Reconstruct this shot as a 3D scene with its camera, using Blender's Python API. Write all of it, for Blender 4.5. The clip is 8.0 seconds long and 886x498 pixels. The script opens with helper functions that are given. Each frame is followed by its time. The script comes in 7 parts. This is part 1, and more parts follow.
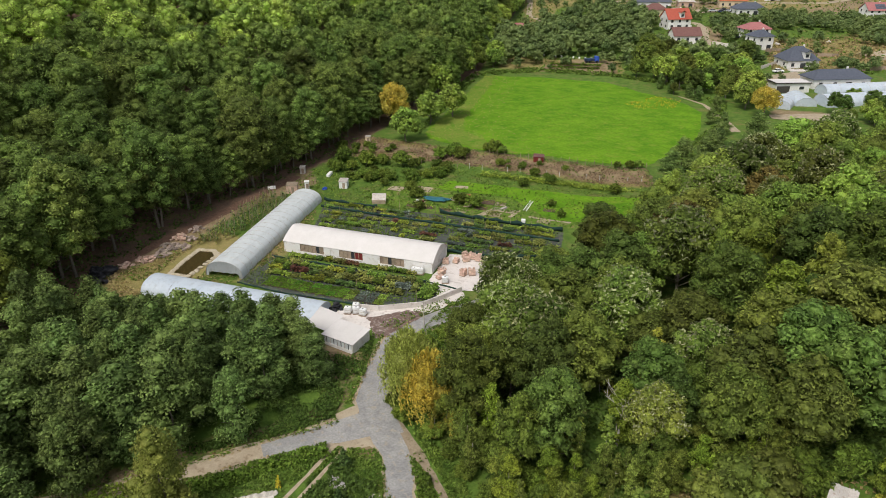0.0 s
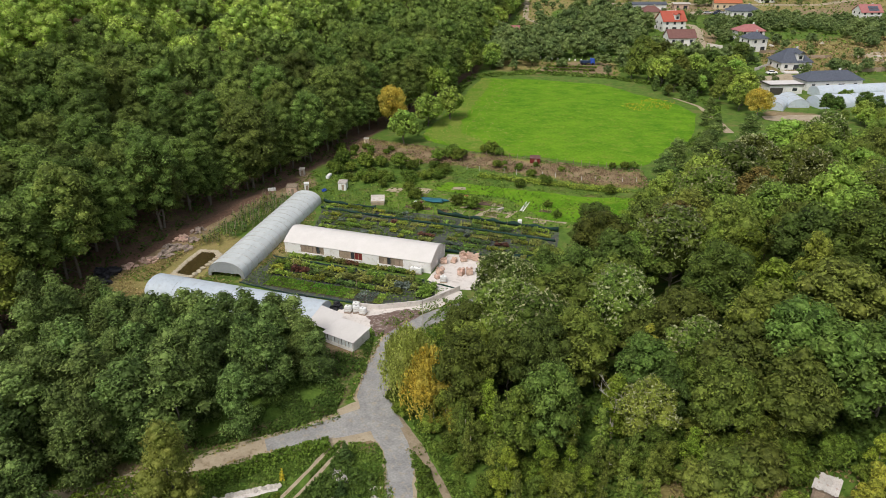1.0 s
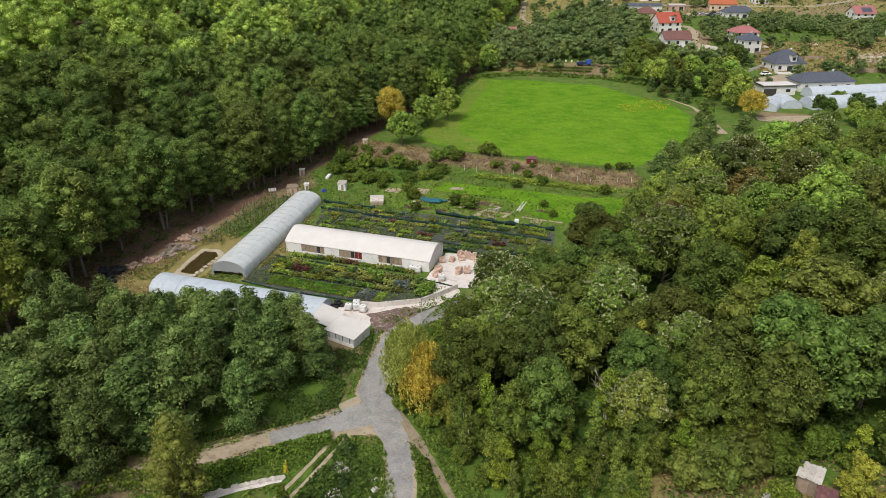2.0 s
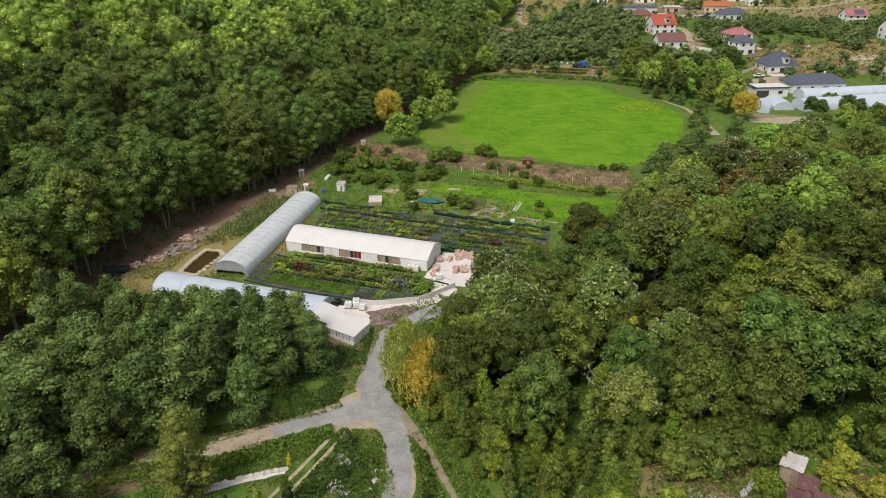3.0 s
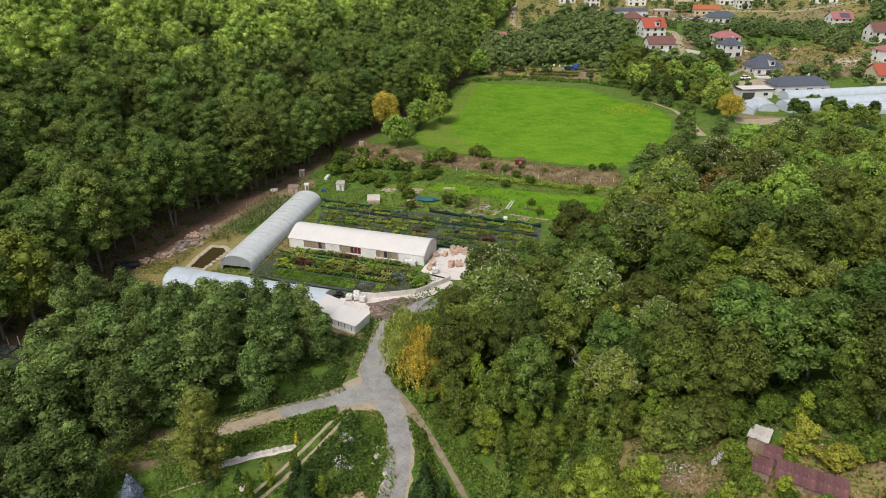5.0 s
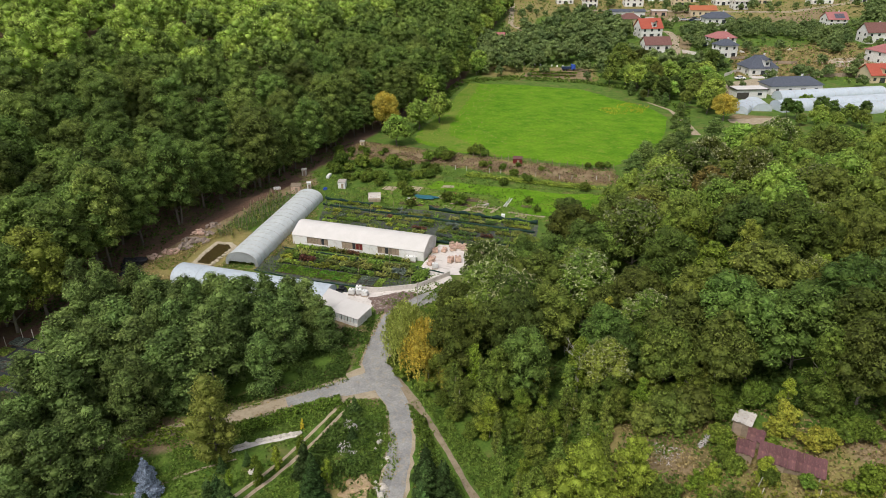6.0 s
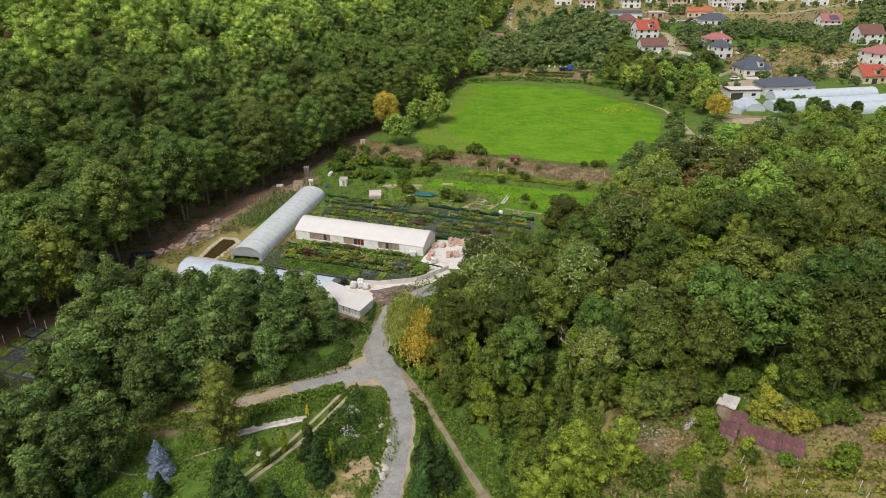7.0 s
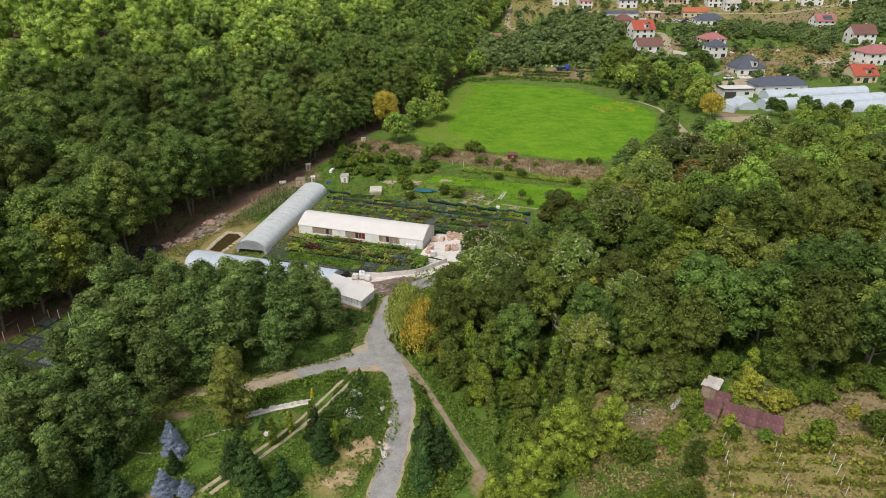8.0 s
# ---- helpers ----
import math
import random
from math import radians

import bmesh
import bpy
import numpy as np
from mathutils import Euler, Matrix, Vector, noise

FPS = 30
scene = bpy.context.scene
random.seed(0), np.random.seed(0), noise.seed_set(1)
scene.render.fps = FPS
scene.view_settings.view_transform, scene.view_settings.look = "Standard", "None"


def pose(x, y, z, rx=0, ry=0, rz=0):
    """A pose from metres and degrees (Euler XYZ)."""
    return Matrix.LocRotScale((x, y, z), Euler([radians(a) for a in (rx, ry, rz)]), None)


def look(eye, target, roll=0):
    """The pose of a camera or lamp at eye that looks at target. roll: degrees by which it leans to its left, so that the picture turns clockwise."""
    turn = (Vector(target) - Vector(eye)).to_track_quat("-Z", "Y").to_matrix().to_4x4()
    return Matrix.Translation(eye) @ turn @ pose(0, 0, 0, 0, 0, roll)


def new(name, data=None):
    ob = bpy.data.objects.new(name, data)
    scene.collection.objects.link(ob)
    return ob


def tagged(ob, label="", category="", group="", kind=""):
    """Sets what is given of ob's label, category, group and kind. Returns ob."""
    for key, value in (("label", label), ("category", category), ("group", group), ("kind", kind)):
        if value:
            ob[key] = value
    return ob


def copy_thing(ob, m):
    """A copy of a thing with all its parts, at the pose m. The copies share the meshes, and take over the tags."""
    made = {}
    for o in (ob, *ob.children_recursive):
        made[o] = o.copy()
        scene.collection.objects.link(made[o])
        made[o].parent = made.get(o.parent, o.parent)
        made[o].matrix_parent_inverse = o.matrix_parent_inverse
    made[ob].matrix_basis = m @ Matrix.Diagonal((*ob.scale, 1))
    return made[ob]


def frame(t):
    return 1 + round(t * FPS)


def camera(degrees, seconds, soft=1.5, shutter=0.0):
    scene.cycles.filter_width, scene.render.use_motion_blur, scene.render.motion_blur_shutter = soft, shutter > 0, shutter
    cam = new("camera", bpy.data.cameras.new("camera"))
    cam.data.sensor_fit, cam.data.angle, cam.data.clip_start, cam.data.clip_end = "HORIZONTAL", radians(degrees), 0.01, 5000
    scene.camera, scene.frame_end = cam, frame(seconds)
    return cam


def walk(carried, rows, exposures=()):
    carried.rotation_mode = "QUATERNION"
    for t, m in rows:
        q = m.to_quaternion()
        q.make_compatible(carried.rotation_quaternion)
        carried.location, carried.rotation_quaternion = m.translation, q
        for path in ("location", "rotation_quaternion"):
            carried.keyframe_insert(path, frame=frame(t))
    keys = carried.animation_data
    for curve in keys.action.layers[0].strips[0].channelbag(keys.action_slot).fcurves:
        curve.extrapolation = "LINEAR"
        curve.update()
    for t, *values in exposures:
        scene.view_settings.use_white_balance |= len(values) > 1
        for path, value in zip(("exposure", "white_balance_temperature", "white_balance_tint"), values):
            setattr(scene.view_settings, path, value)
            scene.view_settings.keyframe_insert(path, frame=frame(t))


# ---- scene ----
cam = camera(65.7, 8.0, soft=0.7)
PATH = [
    (0, (67.51, -101.939, 56.542), (66.916, -100.233, 55.685), -0.3),
    (0.5, (67.86, -102.991, 56.882), (67.268, -101.283, 56.027), -0.4),
    (1, (68.165, -104.097, 57.304), (67.577, -102.387, 56.451), -0.4),
    (1.5, (68.479, -105.236, 57.726), (67.894, -103.524, 56.873), -0.4),
    (3, (69.558, -108.93, 59.342), (68.985, -107.214, 58.489), -0.3),
    (3.5, (69.963, -110.305, 59.76), (69.394, -108.587, 58.909), -0.3),
    (4, (70.435, -111.786, 60.196), (69.869, -110.067, 59.346), -0.3),
    (4.5, (70.964, -113.364, 60.602), (70.401, -111.643, 59.753), -0.3),
    (6, (72.638, -118.819, 62.119), (72.08, -117.097, 61.269), -0.3),
    (6.5, (73.279, -120.791, 62.521), (72.722, -119.068, 61.671), -0.3),
    (7, (73.941, -122.911, 62.92), (73.386, -121.188, 62.071), -0.2),
    (7.5, (74.67, -125.163, 63.288), (74.117, -123.439, 62.439), -0.2),
    (8, (75.431, -127.467, 63.598), (74.879, -125.743, 62.749), -0.2),
]
walk(cam, [(t, look(eye, target, roll)) for t, eye, target, roll in PATH])

# ---- world and light ----
SUN_EL, SUN_AZ = radians(55), radians(195)
world = bpy.data.worlds.new("world")
scene.world = world
world.use_nodes = True
wn, wl = world.node_tree.nodes, world.node_tree.links
sky = wn.new("ShaderNodeTexSky")
sky.sky_type, sky.sun_disc, sky.sun_elevation, sky.sun_rotation = "NISHITA", False, SUN_EL, SUN_AZ
sky.air_density, sky.dust_density = 1.0, 3.0
cloud = wn.new("ShaderNodeHueSaturation")
cloud.inputs["Saturation"].default_value = 0.35
wl.new(sky.outputs[0], cloud.inputs["Color"])
wl.new(cloud.outputs[0], wn["Background"].inputs["Color"])
wn["Background"].inputs["Strength"].default_value = 0.13
sun = new("sun", bpy.data.lights.new("sun", "SUN"))
sun.data.energy, sun.data.angle, sun.data.color = 1.8, radians(14), (1.0, 0.95, 0.88)
SUN_DIR = Vector((math.sin(SUN_AZ) * math.cos(SUN_EL), math.cos(SUN_AZ) * math.cos(SUN_EL), math.sin(SUN_EL)))
sun.matrix_world = look(SUN_DIR * 200, (0, 0, 0))
scene.view_settings.exposure = 0.20


# ---- materials ----
def mat(name, c1, c2, scale=1.0, rough=0.9, bump=0.0, fine=8.0, island=0.0, obj=0.0, metal=0.0, trans=0.0, spec=0.3, stain=None, grain=0.28, streak=None):
    """Two-scale procedural surface: broad mottling c1..c2, fine grain, optional per-piece and per-object variation."""
    m = bpy.data.materials.new(name)
    m.use_nodes = True
    n, l = m.node_tree.nodes, m.node_tree.links
    b = n["Principled BSDF"]
    tc = n.new("ShaderNodeTexCoord")
    src = tc.outputs["Object"]
    if streak:
        mp = n.new("ShaderNodeMapping")
        mp.inputs["Scale"].default_value = streak
        l.new(src, mp.inputs["Vector"])
        src = mp.outputs[0]
    n1 = n.new("ShaderNodeTexNoise")
    n1.inputs["Scale"].default_value, n1.inputs["Detail"].default_value = scale, 6
    n1.inputs["Roughness"].default_value = 0.65
    l.new(src, n1.inputs["Vector"])
    n2 = n.new("ShaderNodeTexNoise")
    n2.inputs["Scale"].default_value, n2.inputs["Detail"].default_value = scale * fine, 4
    l.new(src, n2.inputs["Vector"])
    ramp = n.new("ShaderNodeMapRange")
    ramp.inputs["From Min"].default_value, ramp.inputs["From Max"].default_value = 0.32, 0.68
    l.new(n1.outputs[0], ramp.inputs["Value"])
    mix = n.new("ShaderNodeMix")
    mix.data_type = "RGBA"
    mix.inputs["A"].default_value, mix.inputs["B"].default_value = (*c1, 1), (*c2, 1)
    l.new(ramp.outputs[0], mix.inputs["Factor"])
    col = mix.outputs["Result"]
    if stain:
        n3 = n.new("ShaderNodeTexNoise")
        n3.inputs["Scale"].default_value, n3.inputs["Detail"].default_value = scale * 2.7, 8
        l.new(tc.outputs["Object"], n3.inputs["Vector"])
        r3 = n.new("ShaderNodeMapRange")
        r3.inputs["From Min"].default_value, r3.inputs["From Max"].default_value = 0.54, 0.7
        l.new(n3.outputs[0], r3.inputs["Value"])
        m3 = n.new("ShaderNodeMix")
        m3.data_type = "RGBA"
        m3.inputs["B"].default_value = (*stain, 1)
        l.new(r3.outputs[0], m3.inputs["Factor"])
        l.new(col, m3.inputs["A"])
        col = m3.outputs["Result"]
    hsv = n.new("ShaderNodeHueSaturation")
    l.new(col, hsv.inputs["Color"])
    val = n.new("ShaderNodeMapRange")
    val.inputs["To Min"].default_value, val.inputs["To Max"].default_value = 1 - grain, 1 + grain
    l.new(n2.outputs[0], val.inputs["Value"])
    v = val.outputs[0]

    def vary(sock, amount, v):
        r = n.new("ShaderNodeMapRange")
        r.inputs["To Min"].default_value, r.inputs["To Max"].default_value = 1 - amount, 1 + amount
        l.new(sock, r.inputs["Value"])
        k = n.new("ShaderNodeMath")
        k.operation = "MULTIPLY"
        l.new(v, k.inputs[0])
        l.new(r.outputs[0], k.inputs[1])
        return k.outputs[0]
    if island:
        g = n.new("ShaderNodeNewGeometry")
        v = vary(g.outputs["Random Per Island"], island, v)
    if obj:
        oi = n.new("ShaderNodeObjectInfo")
        v = vary(oi.outputs["Random"], obj, v)
        hr = n.new("ShaderNodeMapRange")
        hr.inputs["To Min"].default_value, hr.inputs["To Max"].default_value = 0.5 - obj * 0.055, 0.5 + obj * 0.03
        wv = n.new("ShaderNodeMath")
        wv.operation = "FRACT"
        ml = n.new("ShaderNodeMath")
        ml.operation, ml.inputs[1].default_value = "MULTIPLY", 7.31
        l.new(oi.outputs["Random"], ml.inputs[0])
        l.new(ml.outputs[0], wv.inputs[0])
        l.new(wv.outputs[0], hr.inputs["Value"])
        l.new(hr.outputs[0], hsv.inputs["Hue"])
    l.new(v, hsv.inputs["Value"])
    l.new(hsv.outputs[0], b.inputs["Base Color"])
    b.inputs["Roughness"].default_value, b.inputs["Metallic"].default_value = rough, metal
    b.inputs["Specular IOR Level"].default_value = spec
    if bump:
        bp = n.new("ShaderNodeBump")
        bp.inputs["Strength"].default_value, bp.inputs["Distance"].default_value = 0.8, bump
        l.new(n2.outputs[0], bp.inputs["Height"])
        l.new(bp.outputs[0], b.inputs["Normal"])
    if trans:
        tr = n.new("ShaderNodeBsdfTranslucent")
        l.new(hsv.outputs[0], tr.inputs["Color"])
        ms = n.new("ShaderNodeMixShader")
        ms.inputs[0].default_value = trans
        l.new(b.outputs[0], ms.inputs[1])
        l.new(tr.outputs[0], ms.inputs[2])
        l.new(ms.outputs[0], n["Material Output"].inputs["Surface"])
    return m


def leaf(name, c1, c2, scale=0.35, island=0.62, obj=0.36):
    c1, c2 = ((r * 1.04, g * 0.98, b * 1.12) for r, g, b in (c1, c2))
    return mat(name, c1, c2, scale, 0.6, 0, max(16, 4.5 / scale), island, obj, 0, 0.38, 0.15, grain=0.55)


LEAF_OAK = leaf("leaf_oak", (0.104, 0.174, 0.036), (0.184, 0.268, 0.052))
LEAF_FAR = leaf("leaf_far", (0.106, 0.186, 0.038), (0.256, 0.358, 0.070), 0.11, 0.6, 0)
# yellower ridge leaves, with the brighter light up there put into the colour
LEAF_RIDGE_LIT = leaf("leaf_ridge_lit", (0.232, 0.372, 0.068), (0.480, 0.620, 0.112), 0.11, 0.6, 0)
# village foliage, its green paled and blued to paint in distance haze
LEAF_VILLAGE_HAZE = leaf("leaf_village_haze", (0.108, 0.178, 0.055), (0.240, 0.320, 0.092), 0.10, 0.45, 0)
LEAF_ALDER = leaf("leaf_alder", (0.110, 0.188, 0.046), (0.180, 0.262, 0.062), obj=0.3)
LEAF_MIX = leaf("leaf_mixed", (0.100, 0.168, 0.028), (0.190, 0.258, 0.042), obj=0.5)
LEAF_FRESH = leaf("leaf_fresh", (0.098, 0.158, 0.022), (0.180, 0.236, 0.036), obj=0.46)
LEAF_OLIVE = leaf("leaf_olive", (0.122, 0.174, 0.030), (0.178, 0.224, 0.040))
LEAF_RUSSET = leaf("leaf_russet", (0.170, 0.145, 0.035), (0.210, 0.175, 0.045))
LEAF_BRIGHT = leaf("leaf_bright", (0.160, 0.252, 0.026), (0.250, 0.330, 0.038))
LEAF_DARK = leaf("leaf_dark", (0.080, 0.150, 0.028), (0.140, 0.218, 0.040))
LEAF_UPPER = leaf("leaf_upper", (0.150, 0.258, 0.042), (0.285, 0.395, 0.064))
LEAF_BUSH = leaf("leaf_bush", (0.100, 0.175, 0.022), (0.165, 0.238, 0.032), 0.8)
LEAF_WILLOW = leaf("leaf_willow", (0.340, 0.420, 0.085), (0.420, 0.480, 0.110), 0.5, 0.45, 0.0)
LEAF_YELLOW = leaf("leaf_yellow", (0.620, 0.480, 0.065), (0.440, 0.430, 0.080), 0.5, 0.45, 0.0)
LEAF_LARCH = leaf("leaf_larch", (0.190, 0.245, 0.044), (0.262, 0.290, 0.056), 0.5, 0.45, 0.0)
LEAF_BLUE = leaf("leaf_blue_spruce", (0.230, 0.300, 0.330), (0.350, 0.430, 0.470), 0.5, 0.45, 0.0)
LEAF_FIR = leaf("leaf_fir", (0.050, 0.110, 0.026), (0.080, 0.140, 0.034), 0.8)
LEAF_SLIM = leaf("leaf_slim", (0.145, 0.228, 0.035), (0.225, 0.300, 0.054), 0.8)
LEAF_LIME = leaf("leaf_lime", (0.225, 0.320, 0.036), (0.310, 0.390, 0.050), 0.5, 0.55, 0.08)
LEAF_WILT = leaf("leaf_wilting", (0.330, 0.330, 0.040), (0.260, 0.320, 0.045), 0.8)
LEAF_PALE = leaf("leaf_pale", (0.340, 0.370, 0.180), (0.290, 0.330, 0.140), 0.8)
BARK = mat("bark", (0.12, 0.10, 0.075), (0.19, 0.17, 0.14), 3, 0.95, 0.02, 6, 0, 0.15)
BARK_PALE = mat("bark_pale", (0.36, 0.33, 0.28), (0.50, 0.46, 0.40), 3, 0.9, 0.02)
GRAVEL = mat("gravel_road", (0.225, 0.222, 0.218), (0.350, 0.338, 0.322), 0.45, 0.95, 0.03, 9, stain=(0.33, 0.295, 0.245), grain=0.42)
TRACK = mat("dirt_track", (0.34, 0.275, 0.19), (0.44, 0.365, 0.265), 0.6, 0.97, 0.03, 14, stain=(0.26, 0.20, 0.13))
FOOTPATH = mat("footpath_earth", (0.235, 0.185, 0.125), (0.320, 0.258, 0.180), 0.6, 0.97, 0.03, 14, stain=(0.17, 0.14, 0.075))
CONCRETE = mat("pale_concrete", (0.60, 0.55, 0.51), (0.70, 0.65, 0.61), 0.5, 0.9, 0.01, 12, stain=(0.50, 0.44, 0.40), grain=0.14)
MEADOW = mat("meadow_grass", (0.072, 0.185, 0.008), (0.152, 0.285, 0.016), 0.16, 0.95, 0.12, 11, spec=0.08, stain=(0.165, 0.250, 0.026), streak=(0.9, 1.1, 1), grain=0.42)
WHITE_SHEET = mat("white_sheet", (0.66, 0.625, 0.60), (0.60, 0.57, 0.54), 0.35, 0.65, 0.01, 9, stain=(0.615, 0.58, 0.555), grain=0.05)
GREY_SHEET = mat("grey_film", (0.50, 0.53, 0.53), (0.58, 0.61, 0.61), 0.5, 0.5, 0.02, 6, stain=(0.46, 0.49, 0.47), spec=0.35, grain=0.07)
BLUE_SHEET = mat("pale_blue_film", (0.45, 0.51, 0.57), (0.53, 0.58, 0.63), 0.5, 0.5, 0.02, 6, stain=(0.42, 0.46, 0.50), spec=0.35, grain=0.07)
PLASTER = mat("white_plaster", (0.78, 0.77, 0.75), (0.70, 0.68, 0.65), 0.6, 0.85, 0.004, 14, stain=(0.62, 0.58, 0.53), grain=0.06)
CREAM = mat("cream_plaster", (0.62, 0.52, 0.36), (0.56, 0.46, 0.31), 0.6, 0.85, 0.004, 14, grain=0.06)
ROOF_BROWN = mat("roof_brown", (0.150, 0.070, 0.060), (0.200, 0.100, 0.085), 1.2, 0.7, 0.02, 6, grain=0.16)
ROOF_RED = mat("roof_red", (0.420, 0.095, 0.060), (0.360, 0.085, 0.055), 1.2, 0.7, 0.02, 6, grain=0.16)
ROOF_ORANGE = mat("roof_orange", (0.430, 0.140, 0.065), (0.360, 0.115, 0.055), 1.2, 0.7, 0.02, 6, grain=0.16)
ROOF_GREY = mat("roof_slate", (0.070, 0.080, 0.105), (0.105, 0.115, 0.145), 1.2, 0.6, 0.02, 6, grain=0.16)
ROOF_PINK = mat("roof_pink", (0.330, 0.120, 0.120), (0.400, 0.170, 0.160), 1.2, 0.7, 0.02, 6, grain=0.16)
RUST = mat("rusty_sheet", (0.105, 0.046, 0.048), (0.165, 0.080, 0.078), 0.7, 0.75, 0.01, 12, stain=(0.25, 0.12, 0.10), obj=0.2)
TIN = mat("grey_tin", (0.42, 0.38, 0.34), (0.55, 0.52, 0.48), 0.8, 0.6, 0.01, 10, stain=(0.30, 0.22, 0.17), obj=0.1)
GLASS_DARK = mat("window_glass", (0.030, 0.034, 0.040), (0.055, 0.060, 0.066), 0.8, 0.12, 0, 4, spec=0.6, grain=0.10)
FRAME_DARK = mat("dark_frame", (0.05, 0.045, 0.04), (0.08, 0.07, 0.06), 3, 0.6)
WOOD = mat("grey_wood", (0.26, 0.20, 0.14), (0.36, 0.29, 0.21), 2, 0.9, 0.01, 9, obj=0.25)
NET = mat("dark_green_net", (0.010, 0.032, 0.024), (0.018, 0.050, 0.038), 1.0, 0.8, 0.02, 18)
FABRIC = mat("black_ground_fabric", (0.045, 0.050, 0.046), (0.090, 0.095, 0.085), 0.5, 0.85, 0.01, 20, stain=(0.12, 0.16, 0.06))
WATER = mat("green_water", (0.050, 0.036, 0.012), (0.070, 0.050, 0.018), 0.5, 0.12, 0.003, 10, spec=0.5)
BRICKM = mat("pale_brick", (0.50, 0.33, 0.25), (0.62, 0.46, 0.36), 1.2, 0.9, 0.01, 9, obj=0.25)
SOIL = mat("dark_soil", (0.10, 0.065, 0.05), (0.17, 0.11, 0.085), 1.2, 0.97, 0.05, 9)
MUD = mat("mud", (0.13, 0.085, 0.07), (0.20, 0.14, 0.115), 0.9, 0.95, 0.05, 9, stain=(0.42, 0.36, 0.32))
FOREST_EARTH = mat("forest_earth", (0.130, 0.072, 0.047), (0.185, 0.110, 0.074), 0.8, 0.97, 0.04, 9, stain=(0.085, 0.053, 0.036))
RUBBLE = mat("dull_rubble", (0.24, 0.19, 0.155), (0.36, 0.29, 0.24), 1.5, 0.9, 0.03, 6, obj=0.3)
PALE_ROCK = mat("pale_rock", (0.46, 0.42, 0.36), (0.60, 0.56, 0.50), 1.5, 0.9, 0.03, 6, obj=0.2)
BLACKM = mat("black_plastic", (0.012, 0.012, 0.015), (0.03, 0.03, 0.035), 2, 0.5)
BLUEM = mat("blue_plastic", (0.03, 0.08, 0.40), (0.05, 0.12, 0.50), 2, 0.5)
WHITE_PAINT = mat("white_paint", (0.80, 0.80, 0.79), (0.72, 0.72, 0.70), 2, 0.6, stain=(0.60, 0.57, 0.52), grain=0.06)
RED_PAINT = mat("dark_red_paint", (0.190, 0.028, 0.022), (0.140, 0.022, 0.020), 2, 0.7)


# ---- terrain ----
def lerp(v, pts):
    return float(np.interp(v, [p[0] for p in pts], [p[1] for p in pts]))


def sm(v, a, b):
    t = min(1.0, max(0.0, (v - a) / (b - a)))
    return t * t * (3 - 2 * t)


BASE = [(-150, -2.5), (-60, -1.2), (-35, -0.9), (-22, -0.3), (-10, 0), (35, 0.3), (66, 1.4), (160, 2.3), (235, 5), (300, 9), (400, 15), (1500, 60)]
EDGE = [(-150, -40), (-55, -32), (-25, -29), (0, -27), (18, -26), (30, -24), (50, -20), (80, -18), (160, -12), (250, -26), (400, -44)]


def edge(y):
    """Where the wooded hillside begins, for each y."""
    return lerp(y, EDGE)


def terrain(x, y):
    z = lerp(y, BASE)
    r = max(0.0, x - 52)
    rise = 0.30 * r * r / (r + 8) if r < 30 else 7.1 + 0.15 * min(r - 30, 40) + 0.04 * max(r - 70, 0)
    z += rise * (1 - sm(y, 5, 105))
    w = max(0.0, edge(y) - x)
    z += 0.33 * w * w / (w + 12) if w < 90 else 26.2 + 0.1 * (w - 90)
    return z


def steps(a, b, fine_a, fine_b, fine, grow):
    v = list(np.arange(fine_a, fine_b + 0.01, fine))
    s, x = fine, v[-1]
    while x < b:
        s *= grow
        x += s
        v.append(x)
    s, x = fine, v[0]
    while x > a:
        s *= grow
        x -= s
        v.insert(0, x)
    return np.array(v)


GX = steps(-900, 1000, -46, 130, 1.5, 1.12)
GY = steps(-300, 1600, -92, 76, 1.5, 1.10)
GZ = np.array([[terrain(x, y) for x in GX] for y in GY])


def gz(x, y):
    """Height of the ground sheet at x, y."""
    i = int(min(max(np.searchsorted(GX, x) - 1, 0), len(GX) - 2))
    j = int(min(max(np.searchsorted(GY, y) - 1, 0), len(GY) - 2))
    u, v = (x - GX[i]) / (GX[i + 1] - GX[i]), (y - GY[j]) / (GY[j + 1] - GY[j])
    return float(GZ[j, i] * (1 - u) * (1 - v) + GZ[j, i + 1] * u * (1 - v) + GZ[j + 1, i] * (1 - u) * v + GZ[j + 1, i + 1] * u * v)


def inside(x, y, poly):
    c = False
    for (x1, y1), (x2, y2) in zip(poly, poly[1:] + poly[:1]):
        if (y1 > y) != (y2 > y) and x < (x2 - x1) * (y - y1) / (y2 - y1) + x1:
            c = not c
    return c


def gap(x, y, poly):
    """Distance from x, y to the outline of poly, negative inside."""
    d = 1e9
    for (x1, y1), (x2, y2) in zip(poly, poly[1:] + poly[:1]):
        dx, dy = x2 - x1, y2 - y1
        t = min(1, max(0, ((x - x1) * dx + (y - y1) * dy) / (dx * dx + dy * dy + 1e-9)))
        d = min(d, math.hypot(x - x1 - t * dx, y - y1 - t * dy))
    return -d if inside(x, y, poly) else d


